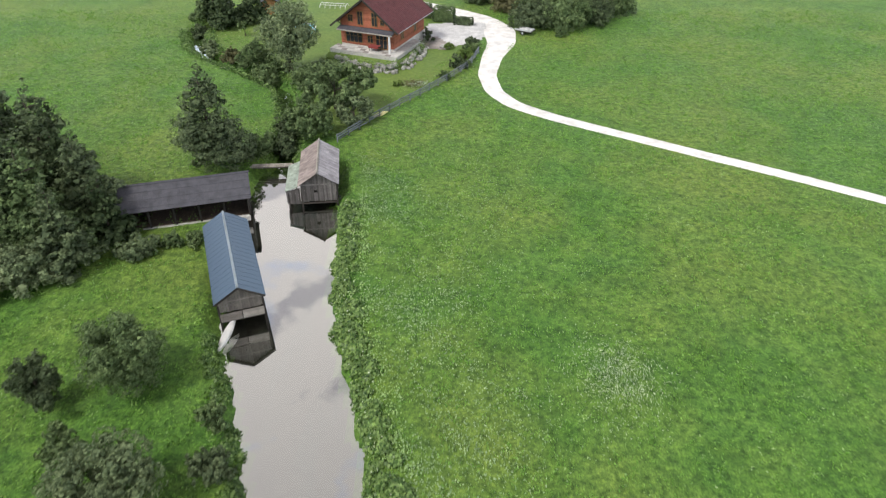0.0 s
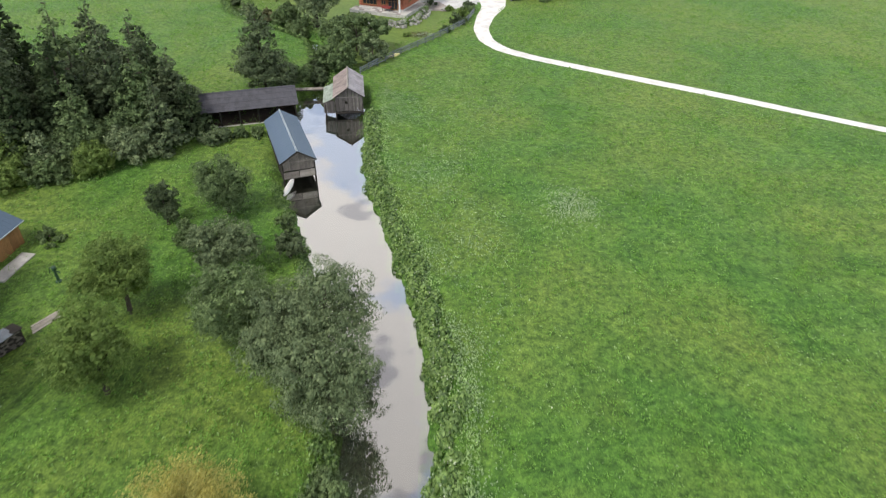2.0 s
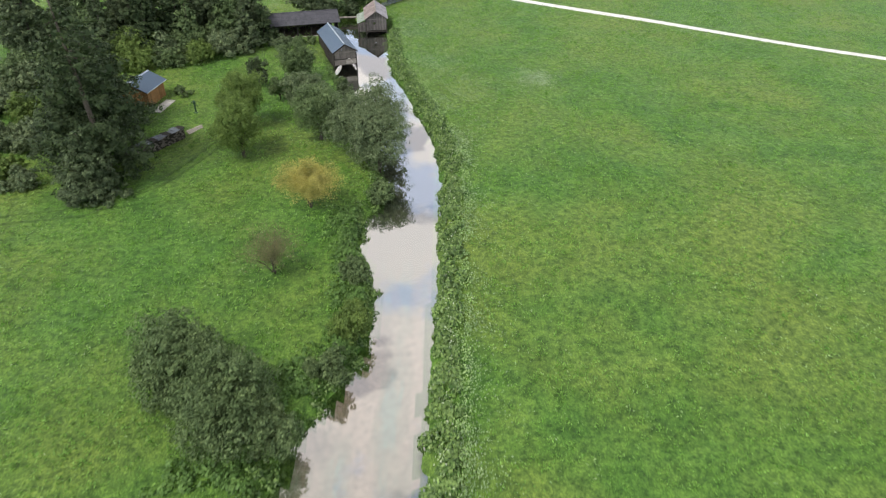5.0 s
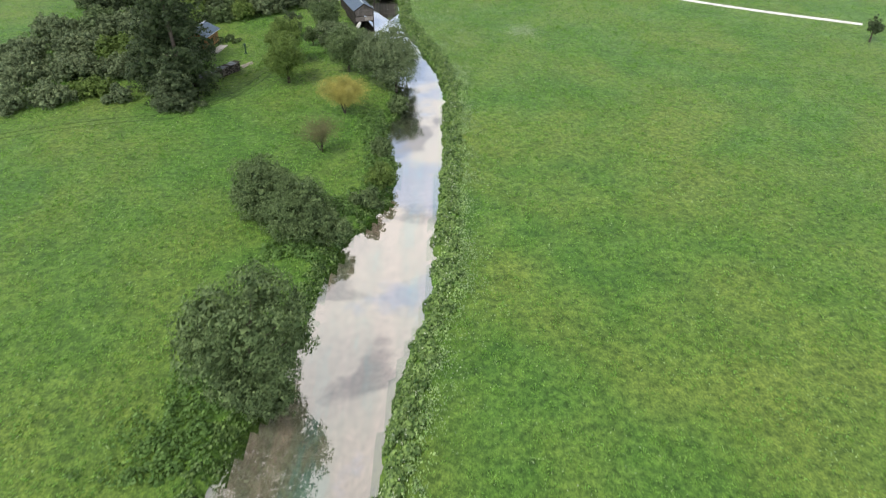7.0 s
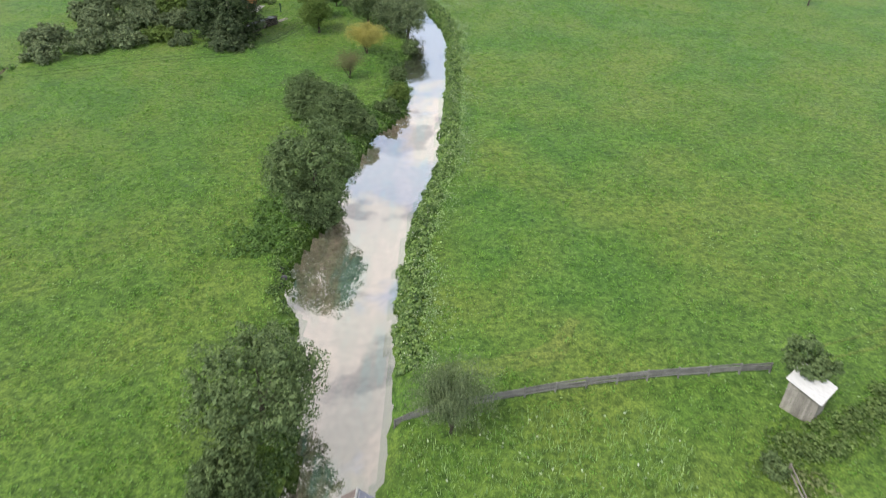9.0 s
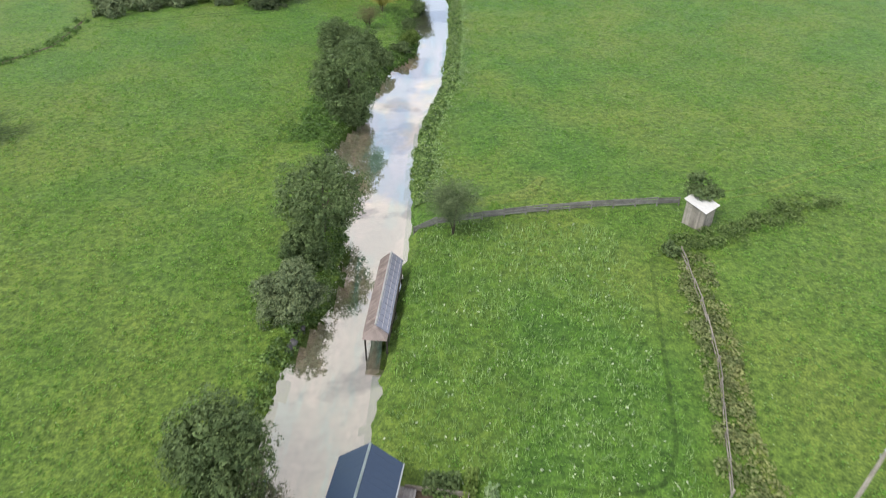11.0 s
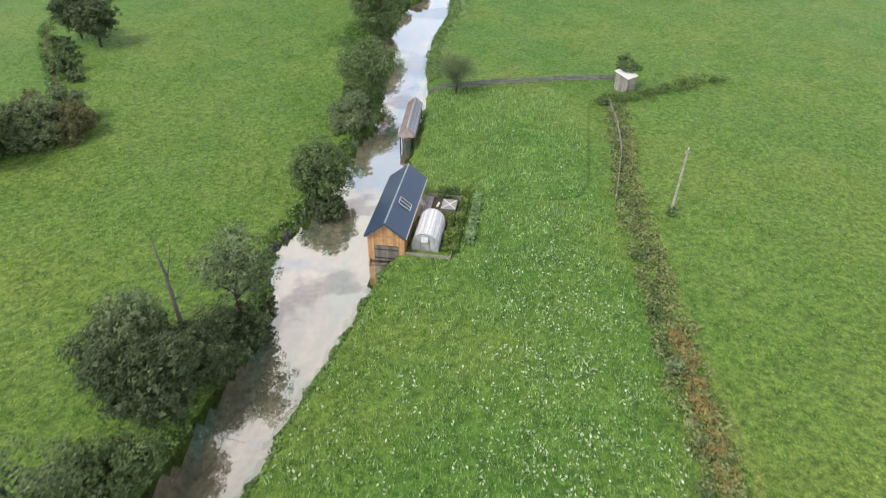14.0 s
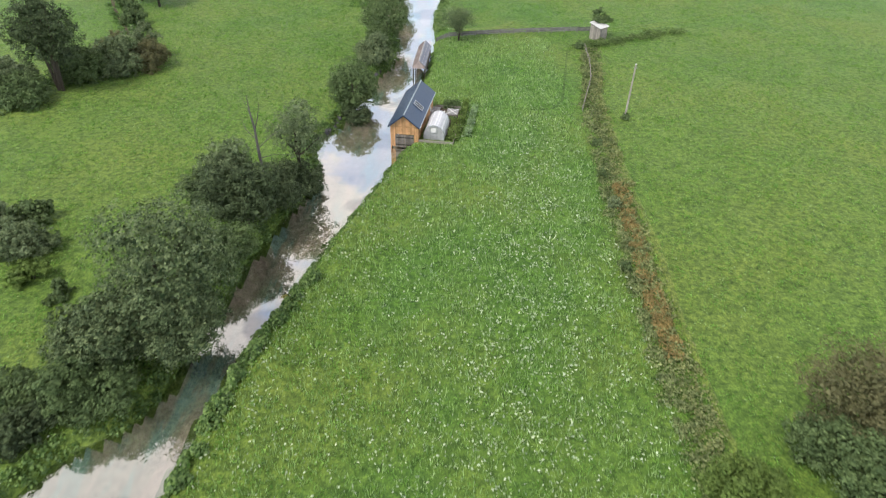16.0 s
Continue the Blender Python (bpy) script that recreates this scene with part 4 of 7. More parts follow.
for x, y, r, h, m in ((-7.8, 1.2, 1.5, 3.0, M_LEAF), (-8.5, -14.2, 1.5, 2.6, M_LEAF), (-14.1, 25.9, 1.3, 3.2, M_LEAF_DARK), (-15.3, 29.9, 1.0, 2.2, M_LEAF), (-9.6, -26.0, 1.8, 2.0, M_LEAF), (-8.2, -20.7, 1.9, 2.4, M_LEAF_LIGHT),
                      (-20.0, -26.2, 2.9, 5.2, M_LEAF), (-15.7, -30.4, 3.2, 5.2, M_LEAF), (-12.3, -31.8, 2.0, 2.8, M_LEAF), (-17.8, -27.6, 2.4, 4.4, M_LEAF),
                      (-37.2, 28.6, 1.6, 1.2, M_LEAF), (-27.2, 50.0, 1.7, 2.0, M_LEAF_GREY), (-24.9, 51.4, 1.0, 1.5, M_LEAF), (-22.3, 51.6, 1.1, 1.6, M_LEAF), (-15.0, -93.0, 2.4, 6.0, M_LEAF_GREY), (-14.8, -86.2, 2.2, 4.6, M_LEAF), (-18.3, -128.8, 0.8, 1.2, M_LEAF_DARK), (-19.5, -126.2, 0.8, 1.0, M_LEAF_LIGHT),
                      (-21.0, -136.6, 2.8, 4.8, M_LEAF_DARK), (-27.6, -138.0, 2.8, 6.4, M_LEAF_BANK), (-24.4, -138.2, 2.8, 6.0, M_LEAF_BANK), (-18.8, -133.4, 1.9, 4.6, M_LEAF_DARK), (-23.9, -149.2, 2.8, 5.0, M_LEAF), (-14.4, -53.2, 2.2, 3.4, M_LEAF), (-15.6, -50.2, 2.6, 4.0, M_LEAF),
                      (-28.8, -166.4, 2.6, 4.6, M_LEAF), (-43.5, -147.7, 2.4, 3.4, M_LEAF_GREY), (-31.9, -170.2, 2.0, 3.0, M_LEAF_DARK), (-33.5, -167.0, 2.2, 3.4, M_LEAF), (16.4, -121.8, 0.8, 1.1, M_LEAF), (15.6, -130.2, 0.7, 1.0, M_LEAF), (15.6, -137.1, 0.9, 1.6, M_LEAF_GREY), (14.6, -148.9, 0.7, 1.0, M_LEAF), (19.8, -84.0, 0.9, 1.6, M_LEAF),
                      (17.2, -173.6, 2.4, 2.8, M_LEAF_LIGHT)):
    tree(x, y, r, h, m, BUSH if h < 4.5 else "tall dense bush on the stream bank", "bush", "bush", name="bush", group="bank bushes", size=0.3)
tree(-15.4, -112.4, 1.9, 2.8, M_LEAF_DARK, "low dark bush hanging over the water", "bush", "bush", name="bush", group="bank bushes", size=0.3)
tree(-16.1, -109.6, 3.2, 7.2, M_LEAF, "tall oval bush at the water opposite the boathouse", "bush", "ball", stem=0.02, density=1.4, name="bush", size=0.3)
tree(-14.0, -80.7, 4.8, 7.6, M_LEAF, "dense ball-shaped dark green bush on the stream bank", "bush", "ball", stem=0.02, density=1.6, name="bush", size=0.3)
tree(-16.5, -153.8, 0.5, 0.9, M_LEAF_GOLD, "small tuft of orange-yellow weeds on the bank", "weeds", "bush", name="weed_tuft", size=0.2)
tree(-23.0, -142.4, 3.4, 6.6, M_LEAF_DARK, "dark dense tree hanging over the stream", kind="round", stem=0.03, density=1.8, size=0.32, group="bank trees")
tree(-25.6, -138.2, 2.4, 8.2, M_LEAF_GREY, "airy grey-leaved tree among the bank bushes", kind="round", stem=0.2, density=0.4, size=0.28)
tree(-19.4, -132.2, 2.6, 8.8, M_LEAF_GREY, "thin airy grey-leaved tree beside the dead trunk", kind="round", stem=0.2, density=0.3, size=0.28)
tree(-14.9, -52.2, 4.8, 9.8, M_LEAF, "broad round-crowned ash leaning over the stream", kind="ball", stem=0.06, density=1.7, size=0.36)
for x, y, r, h, m in ((-25.0, -158.6, 4.7, 11.4, M_LEAF_BANK), (-23.6, -160.6, 3.0, 7.0, M_LEAF_BANK), (-28.8, -163.0, 3.2, 6.4, M_LEAF_BANK)):
    tree(x, y, r, h, m, "large dense green tree on the stream bank", kind="round", stem=0.06, density=1.2, size=0.34, group="bank trees")
tree(26.2, -169.2, 3.6, 7.4, M_LEAF_BROWN, "brownish-green shrubby tree at the end of the ditch", kind="round", stem=0.05, size=0.26)
tree(23.0, -170.2, 2.0, 4.4, M_LEAF, "green bush below the brownish tree by the ditch", "bush", "bush", name="bush", size=0.28)
tree(25.9, -173.3, 3.2, 5.0, M_LEAF, "dark green bush at the end of the ditch", "bush", "bush", name="bush")
tree(-1.2, -80.9, 2.7, 5.0, M_LEAF_GREY, "small grey-green weeping willow beside the wooden fence", "willow", "weeping", density=1.9, name="willow", size=0.24)
tree(24.5, -76.7, 1.7, 4.6, M_LEAF, "slim young tree behind the grey field hut", kind="round", stem=0.3, density=0.6, size=0.24)
poplar = tree(-59.8, -106.4, 3.9, 13.5, M_LEAF_DARK, "tall loose-crowned tree with several bare stems in the meadow hedge", kind="round", stem=0.16, density=0.5, size=0.3)
for k, (dx, dy) in enumerate(((1.6, 0.4), (-1.7, 0.6), (0.3, -1.5), (2.6, -0.5))):
    part("stem", tube(bmesh.new(), [(0.2 * dx, 0.2 * dy, -0.2), (0.5 * dx, 0.5 * dy, 4.0), (0.9 * dx, 0.9 * dy, 7.5), (1.3 * dx, 1.2 * dy, 12.5)], [0.24, 0.2, 0.13, 0.03], 7), M_BARK, poplar)
for x, y, r, h, m in ((-50.6, -96.4, 2.9, 5.2, M_LEAF_BROWN), (-54.0, -98.6, 3.2, 6.4, M_LEAF_GREY), (-52.5, -92.9, 2.4, 5.0, M_LEAF_GREY), (-56.6, -94.7, 2.6, 5.6, M_LEAF_BROWN), (-58.6, -102.4, 3.4, 5.0, M_LEAF), (-61.8, -73.8, 2.2, 2.8, M_LEAF), (-58.7, -78.0, 1.4, 1.8, M_LEAF_GREY), (-64.4, -68.1, 1.6, 2.2, M_LEAF), (-67.4, -63.9, 1.8, 2.4, M_LEAF),
                      (-62.6, -111.2, 3.4, 4.2, M_LEAF), (-67.1, -108.1, 4, 5, M_LEAF_GREY), (-45.8, -142.0, 2.4, 2.4, M_LEAF), (-40.8, -151.7, 2.0, 2.0, M_LEAF_LIGHT), (-48.8, -144.0, 3, 3, M_LEAF_GREY), (-36.8, -154.2, 1.6, 1.5, M_LEAF)):
    tree(x, y, r, h, m, "bush in a field hedge across the meadow", "bush", "bush", name="bush", group="field hedge", size=0.34)
BROOK = [(-69.5, -10.0), (-68.4, -24.2), (-73.8, -36.0), (-76.1, -43.2), (-75.5, -52.2), (-68.1, -67.1), (-61.2, -78.4), (-57.0, -88.0), (-58.5, -97.0), (-63.9, -106.6), (-66.0, -112.0), (-72.0, -124.0)]
ribbon("brook", BROOK, 0.8, M_SOIL, 0.03, "narrow dark brook cut through the meadow", "brook", 0.6, 0.15)


def brook_weeds():
    rng = np.random.RandomState(29)
    line = np.array(BROOK)
    k = rng.uniform(0, len(line) - 1, 420)
    x = np.interp(k, range(len(line)), line[:, 0]) + rng.choice([-1, 1], 420) * rng.uniform(0.4, 1.3, 420)
    y = np.interp(k, range(len(line)), line[:, 1])
    v, f = mounds(rng, x, y, 0.55, 0.75, 12000, 0.26)
    stuff("brook_weeds", v, f, M_THICKET, "rough dark weeds along the meadow brook", "weeds")


brook_weeds()
for x, y, r, h in ((-61.2, -62.3, 4.0, 7.4), (-66.5, -58.1, 3.4, 7.0)):
    tree(x, y, r, h, M_LEAF_DARK, "dark spreading fruit tree in the meadow", "fruit tree", "round", stem=0.2, name="fruit_tree", size=0.36)

# the wood behind the orchard
WOOD = "tall tree at the edge of the dense wood"
for x, y, r, h, k in ((-33.2, 54.7, 3.0, 9.5, 0), (-35.1, 50.1, 3.2, 11, 2), (-39.2, 52.5, 3.8, 13, 0), (-43.4, 48.2, 3.6, 13, 1), (-49.2, 46.1, 4.0, 14, 0), (-55.0, 44.1, 3.8, 13, 2), (-38.2, 58.9, 4.0, 12.5, 0), (-46.1, 55.2, 4.2, 14.5, 2), (-53.0, 53.1, 4.2, 14, 0),
                      (-60.4, 50.5, 4.0, 13, 1), (-63.4, 40.9, 4.0, 12, 0), (-70.0, 49.6, 4.2, 14, 2), (-45.7, 63.3, 4.2, 13, 0), (-56.4, 61.3, 4.2, 14, 1), (-66.0, 59.2, 4.2, 14, 0)):
    h *= 1.3 if x < -47 else 1.0
    tree(x, y, r * 0.8, h, (M_LEAF_DARK, M_NEEDLE, M_LEAF)[k], WOOD, kind="spire", stem=0.03, density=1.1, size=0.36, group="dark wood", name="forest_tree")
    if x > -56:
        tree(x + 2.4, y - 2.4, r * 0.6, h * 0.72, (M_NEEDLE, M_LEAF, M_LEAF_DARK)[k], WOOD, kind="spire", stem=0.03, density=1.1, size=0.34, group="dark wood", name="forest_tree")
for x, y, r, h, m in ((-32.4, 49.8, 2.0, 3.4, M_LEAF), (-35.3, 45.5, 2.4, 3.8, M_LEAF_GREY), (-38.8, 42.6, 2.6, 3.2, M_LEAF_LIGHT), (-42.8, 40.5, 2.6, 3.0, M_LEAF), (-47.5, 38.9, 2.8, 3.4, M_LEAF_LIGHT), (-52.2, 37.6, 3.0, 3.2, M_LEAF), (-56.9, 36.1, 3.0, 3.6, M_LEAF_GREY), (-61.7, 33.5, 3.2, 3.8, M_LEAF), (-41.2, 45.5, 3.0, 5.2, M_LEAF), (-48.6, 42.4, 3.2, 5.5, M_LEAF_LIGHT),
                      (-36.8, 47.7, 2.4, 5.2, M_LEAF), (-44.6, 43.5, 2.4, 4.8, M_LEAF_GREY), (-53.8, 40.8, 3, 5, M_LEAF)):
    tree(x, y, r, h, m, "leafy shrub in front of the dark wood", "bush", "bush", name="shrub", group="wood edge shrubs", size=0.32)
# tall spruce by the hut and the scrub behind the woodpile
tree(-38.2, 6.0, 5.6, 20.0, M_NEEDLE, "tall dark drooping spruce beside the woodpile", "spruce", "spire", stem=0.02, density=2.1, name="spruce", size=0.42)
tree(-42.1, 10.0, 4.0, 15.0, M_NEEDLE, "dark spruce behind the tall one", "spruce", "spire", stem=0.08, density=1.3, name="spruce", size=0.42)
tree(-37.6, 0.4, 2.5, 7.2, M_LEAF_DARK, "grey-green young spruce with drooping boughs below the tall one", "spruce", kind="spire", stem=0.02, size=0.3, name="spruce")
tree(-43.6, 18.0, 4.0, 14.0, M_NEEDLE, "tall dark spruce behind the woodpile", "spruce", "spire", stem=0.06, density=1.3, name="spruce", size=0.42)
for x, y, r, h, m in ((-46.2, 2.7, 2.2, 2.6, M_LEAF), (-50.9, 4.9, 3.0, 3.4, M_LEAF_LIGHT), (-55.6, 1.6, 3.0, 4.0, M_LEAF_GREY), (-60.8, -1.1, 3.2, 4.2, M_LEAF_GREY), (-49.9, 12.5, 3.2, 3.6, M_LEAF), (-56.3, 12.0, 3.6, 4.4, M_LEAF), (-62.6, 9.2, 3.6, 4.6, M_LEAF_GREY), (-53.2, 20.7, 3.6, 4.2, M_LEAF_LIGHT),
                      (-60.1, 21.8, 3.8, 4.6, M_LEAF), (-66.9, 17.4, 4, 5, M_LEAF), (-52.2, 29.5, 3.4, 4.0, M_LEAF), (-59.1, 32.3, 3.8, 4.6, M_LEAF_GREY), (-67.0, 29.5, 4, 5, M_LEAF), (-48.9, 31.2, 2.6, 3.0, M_LEAF_LIGHT), (-68.8, 2.1, 3.8, 4.4, M_LEAF), (-65.5, -6.5, 3, 3.6, M_LEAF), (-48.5, 24.0, 2.4, 3.0, M_LEAF)):
    tree(x, y, r * 1.05, h * 0.75, M_LEAF_GREY if m == M_LEAF else m, "wild overgrown scrub bush behind the orchard", "bush", "bush", name="scrub", group="orchard scrub", size=0.36)
# garden
tree(-13.9, 82.4, 6.3, 5.6, M_LEAF, "wide spreading walnut-like tree at the garden's end", kind="ball", stem=0.25, density=1.5, size=0.36)
tree(-18.4, 72.1, 2.2, 2.8, M_LEAF_DARK, "dark bush hanging over the creek", "bush", "bush", name="bush")
tree(-21.1, 70.1, 1.8, 2.4, M_LEAF, "green bush at the creek mouth", "bush", "bush", name="bush")
tree(-18.7, 76.6, 2.2, 2.8, M_LEAF_DARK, "dark bush hanging over the creek", "bush", "bush", name="bush")
tree(-15.7, 74.4, 3.3, 4.4, M_LEAF, "dark green bush beside the creek", "bush", "ball", stem=0.02, density=1.5, name="bush")
tree(-10.9, 77.4, 2.5, 3.8, M_LEAF_GREY, "light green bush beside the garden fence", "bush", "ball", stem=0.02, density=1.4, name="bush")
tree(-22.2, 96.2, 3.4, 9.0, M_LEAF_GREY, "tall airy grey-green birch in the garden", kind="round", stem=0.12, density=0.75, name="birch", size=0.26)
for x, y, r, h, m in ((-25.0, 94.4, 2.3, 4.0, M_LEAF), (-28.0, 99.2, 2.2, 4.0, M_LEAF), (-18.8, 90.2, 2.4, 3.6, M_LEAF), (-31.8, 101.5, 1.8, 2.4, M_LEAF_BROWN), (-36.2, 105.5, 1.8, 2.4, M_LEAF_GREY), (-16.4, 94.0, 2.2, 2.8, M_LEAF_DARK), (-41.2, 115.4, 1.7, 2.6, M_LEAF_DARK), (-42.6, 121.0, 1.9, 3.2, M_LEAF),
                      (0.4, 93.5, 1.1, 1.2, M_LEAF), (2.5, 98.0, 1.3, 2.1, M_LEAF_DARK), (3.5, 101.4, 1.3, 1.9, M_LEAF_LIGHT), (4.3, 104.9, 1.3, 1.8, M_LEAF), (4.4, 108.0, 1.2, 1.7, M_LEAF_DARK), (1.2, 106.1, 0.9, 0.9, M_LEAF_LIGHT), (-6.1, 90.6, 0.8, 0.8, M_LEAF_LIGHT), (-2.4, 110.4, 0.9, 2.6, M_LEAF_DARK),
                      (15.7, 118.8, 3.6, 5.0, M_LEAF_DARK), (21.0, 117.5, 3.6, 5.5, M_LEAF), (25.8, 121.9, 3.8, 6.0, M_LEAF_DARK), (18.4, 124.8, 4, 6.5, M_LEAF), (12.6, 128.3, 3.4, 5.0, M_LEAF_BROWN), (31.1, 127.3, 3.6, 5.0, M_LEAF), (19.7, 113.2, 1.2, 1.6, M_LEAF), (7.2, 134.1, 3, 4.5, M_LEAF_DARK)):
    tree(x, y, r, h, m, "leafy garden bush near the house" if x < 10 else "leafy bush beside the gravel yard", "bush", "bush", name="garden_bush", group="garden bushes", size=0.28)
for x, y, h in ((-37.4, 117.8, 7.0), (-33.6, 121.1, 6.5), (-40.7, 123.5, 8.0)):
    tree(x, y, 2.3, h, M_NEEDLE, "small dark spruce at the end of the garden", "spruce", "spire", stem=0.08, name="spruce", size=0.34)
tree(72.5, 29.7, 1.2, 4.6, M_LEAF_DARK, "lone young tree beside the gravel track", kind="round", stem=0.25, density=0.8, size=0.26)


# ---- buildings ----
def roof_slopes(parent, l, w, ze, zr, mat, pitch=0.9, thick=0.05, seam=0.016, name="roof", label="", rows=1, y0=0.0, gap=0.004, sides=(-1, 1)):
    """A gable roof laid in single sheets (or rows of shingles) on both slopes, with raised seams."""
    a = math.degrees(math.atan2(zr - ze, w / 2))
    s = math.hypot(zr - ze, w / 2)
    n = max(1, round(l / pitch))
    step = l / n
    rnd = random.Random(n)
    for side in sides:
        bm = bmesh.new()
        m = pose(side * w / 4, y0, (ze + zr) / 2 - 0.03, 0, side * a, 0)
        box(bm, -s / 2, s / 2, -l / 2, l / 2, -0.03, 0.0, 0, m)
        slope = part(name + "_slope", bm, M_DARKWOOD, parent, label)
        for r in range(rows):
            x0 = -s / 2 + s * (r + 0.5) / rows
            for k in range(n):
                yy = -l / 2 + step * (k + 0.5)
                lift = thick / 2 + (0.012 * (r % 2) + rnd.uniform(0, 0.006) if rows > 1 else 0)
                c = m @ Vector((x0, yy, lift))
                tilt = side * (a - (1.6 if rows > 1 else 0))
                block("roof_sheet" if rows == 1 else "shingle", mat, slope, c, (s / rows * (1.0 if rows == 1 else 1.06), step - gap, thick), (0, tilt, 0))
            if seam and rows == 1:
                for k in range(n + 1):
                    yy = -l / 2 + step * k
                    c = m @ Vector((x0, min(max(yy, -l / 2 + 0.02), l / 2 - 0.02), thick + seam / 2))
                    block("seam", mat, slope, c, (s, 0.035, seam), (0, side * a, 0))


def ridge_cap(parent, l, zr, mat, w=0.3, y0=0.0):
    bm = bmesh.new()
    prism(bm, [(-w / 2, zr - 0.05), (0, zr + 0.09), (w / 2, zr - 0.05), (w / 2, zr - 0.08), (0, zr + 0.05), (-w / 2, zr - 0.08)], y0 - l / 2, y0 + l / 2)
    part("ridge_cap", bm, mat, parent)


def plank_gable(parent, y, w, z0, ze, zr, mat, step=0.2, thick=0.04, hole=None, name="gable_wall", roofw=None, xoff=0.0):
    """A gable of upright planks; hole: x0, x1, z0, z1 left free."""
    bm = bmesh.new()
    box(bm, -w / 2 + xoff, w / 2 + xoff, y - 0.03, y + 0.03, ze - 0.12, ze, 0)
    wall = part(name, bm, mat, parent)
    n = max(2, round(w / step))
    rw = roofw or w
    rnd = random.Random(n * 7)
    for k in range(n):
        x = -w / 2 + w * (k + 0.5) / n
        hw = w / n / 2
        top = zr - (zr - ze) * (abs(x) + hw) / (rw / 2) - 0.05
        spans = [(z0 + rnd.uniform(-0.05, 0.05), top)]
        if hole and hole[0] < x + xoff < hole[1]:
            spans = [(a, b) for a, b in ((spans[0][0], hole[2]), (hole[3], top)) if b - a > 0.05]
        for a, b in spans:
            block("plank", mat, wall, (x + xoff, y + rnd.uniform(-0.008, 0.008), (a + b) / 2), (2 * hw - 0.012, thick, b - a))
    return wall


def plank_side(parent, x, y0, y1, z0, z1, mat, step=0.22, name="side_wall", thick=0.04):
    bm = bmesh.new()
    box(bm, x - 0.04, x + 0.04, y0, y1, z1 - 0.12, z1, 0)
    wall = part(name, bm, mat, parent)
    n = max(2, round(abs(y1 - y0) / step))
    rnd = random.Random(n * 3)
    for k in range(n):
        y = y0 + (y1 - y0) * (k + 0.5) / n
        a = z0 + rnd.uniform(-0.06, 0.06)
        block("plank", mat, wall, (x + rnd.uniform(-0.008, 0.008), y, (a + z1) / 2), (thick, abs(y1 - y0) / n - 0.012, z1 - a))
    return wall


def blue_boathouse():
    ob = thing("boathouse", pose(-17.85, 46.47, 0, 0, 0, 20.2), "old grey boathouse with a blue metal roof standing in the stream", "boathouse", "boathouses")
    l, w, ze, zr = 11.9, 3.95, 2.95, 4.18
    roof_slopes(ob, l, w, ze, zr, M_BLUEROOF, 0.62, label="blue-grey standing-seam metal roof")
    ridge_cap(ob, l, zr + 0.06, M_TRIM, 0.2)
    y = -l / 2 + 0.25
    iw = w - 0.5
    plank_gable(ob, y, iw, 1.9, ze, zr, M_OLDWOOD, 0.2, roofw=w)
    # boards hung across the open front
    for k in range(3):
        z = 1.12 + k * 0.27
        block("board", M_OLDWOOD, ob, (-iw / 4, y - 0.07, z), (iw / 2 - 0.04, 0.03, 0.25))
        block("board", M_PALEWOOD, ob, (iw / 4, y - 0.09, z + 0.02), (iw / 2 - 0.06, 0.03, 0.26), label="paler newer board")
    for x in (-iw / 2, iw / 2):
        for yy in (-l / 2 + 0.25, -1.8, 1.8, l / 2 - 0.3):
            block("post", M_DARKWOOD, ob, (x, yy, 0.9), (0.16, 0.16, 3.6))
    plank_side(ob, -iw / 2, -l / 2 + 0.3, l / 2 - 0.3, 0.35, ze, M_DARKWOOD)
    plank_side(ob, iw / 2, -l / 2 + 0.3, l / 2 - 0.3, 0.35, ze, M_DARKWOOD)
    plank_gable(ob, l / 2 - 0.25, iw, 0.2, ze, zr, M_DARKWOOD, 0.25, roofw=w)
    block("lintel", M_DARKWOOD, ob, (0, y, 1.0), (iw, 0.12, 0.14))
    for side in (-1, 1):
        a = math.degrees(math.atan2(zr - ze, w / 2))
        s = math.hypot(zr - ze, w / 2)
        block("bargeboard", M_DARKWOOD, ob, (side * w / 4, -l / 2 + 0.0, (ze + zr) / 2 - 0.06), (s, 0.04, 0.18), (0, side * a, 0))


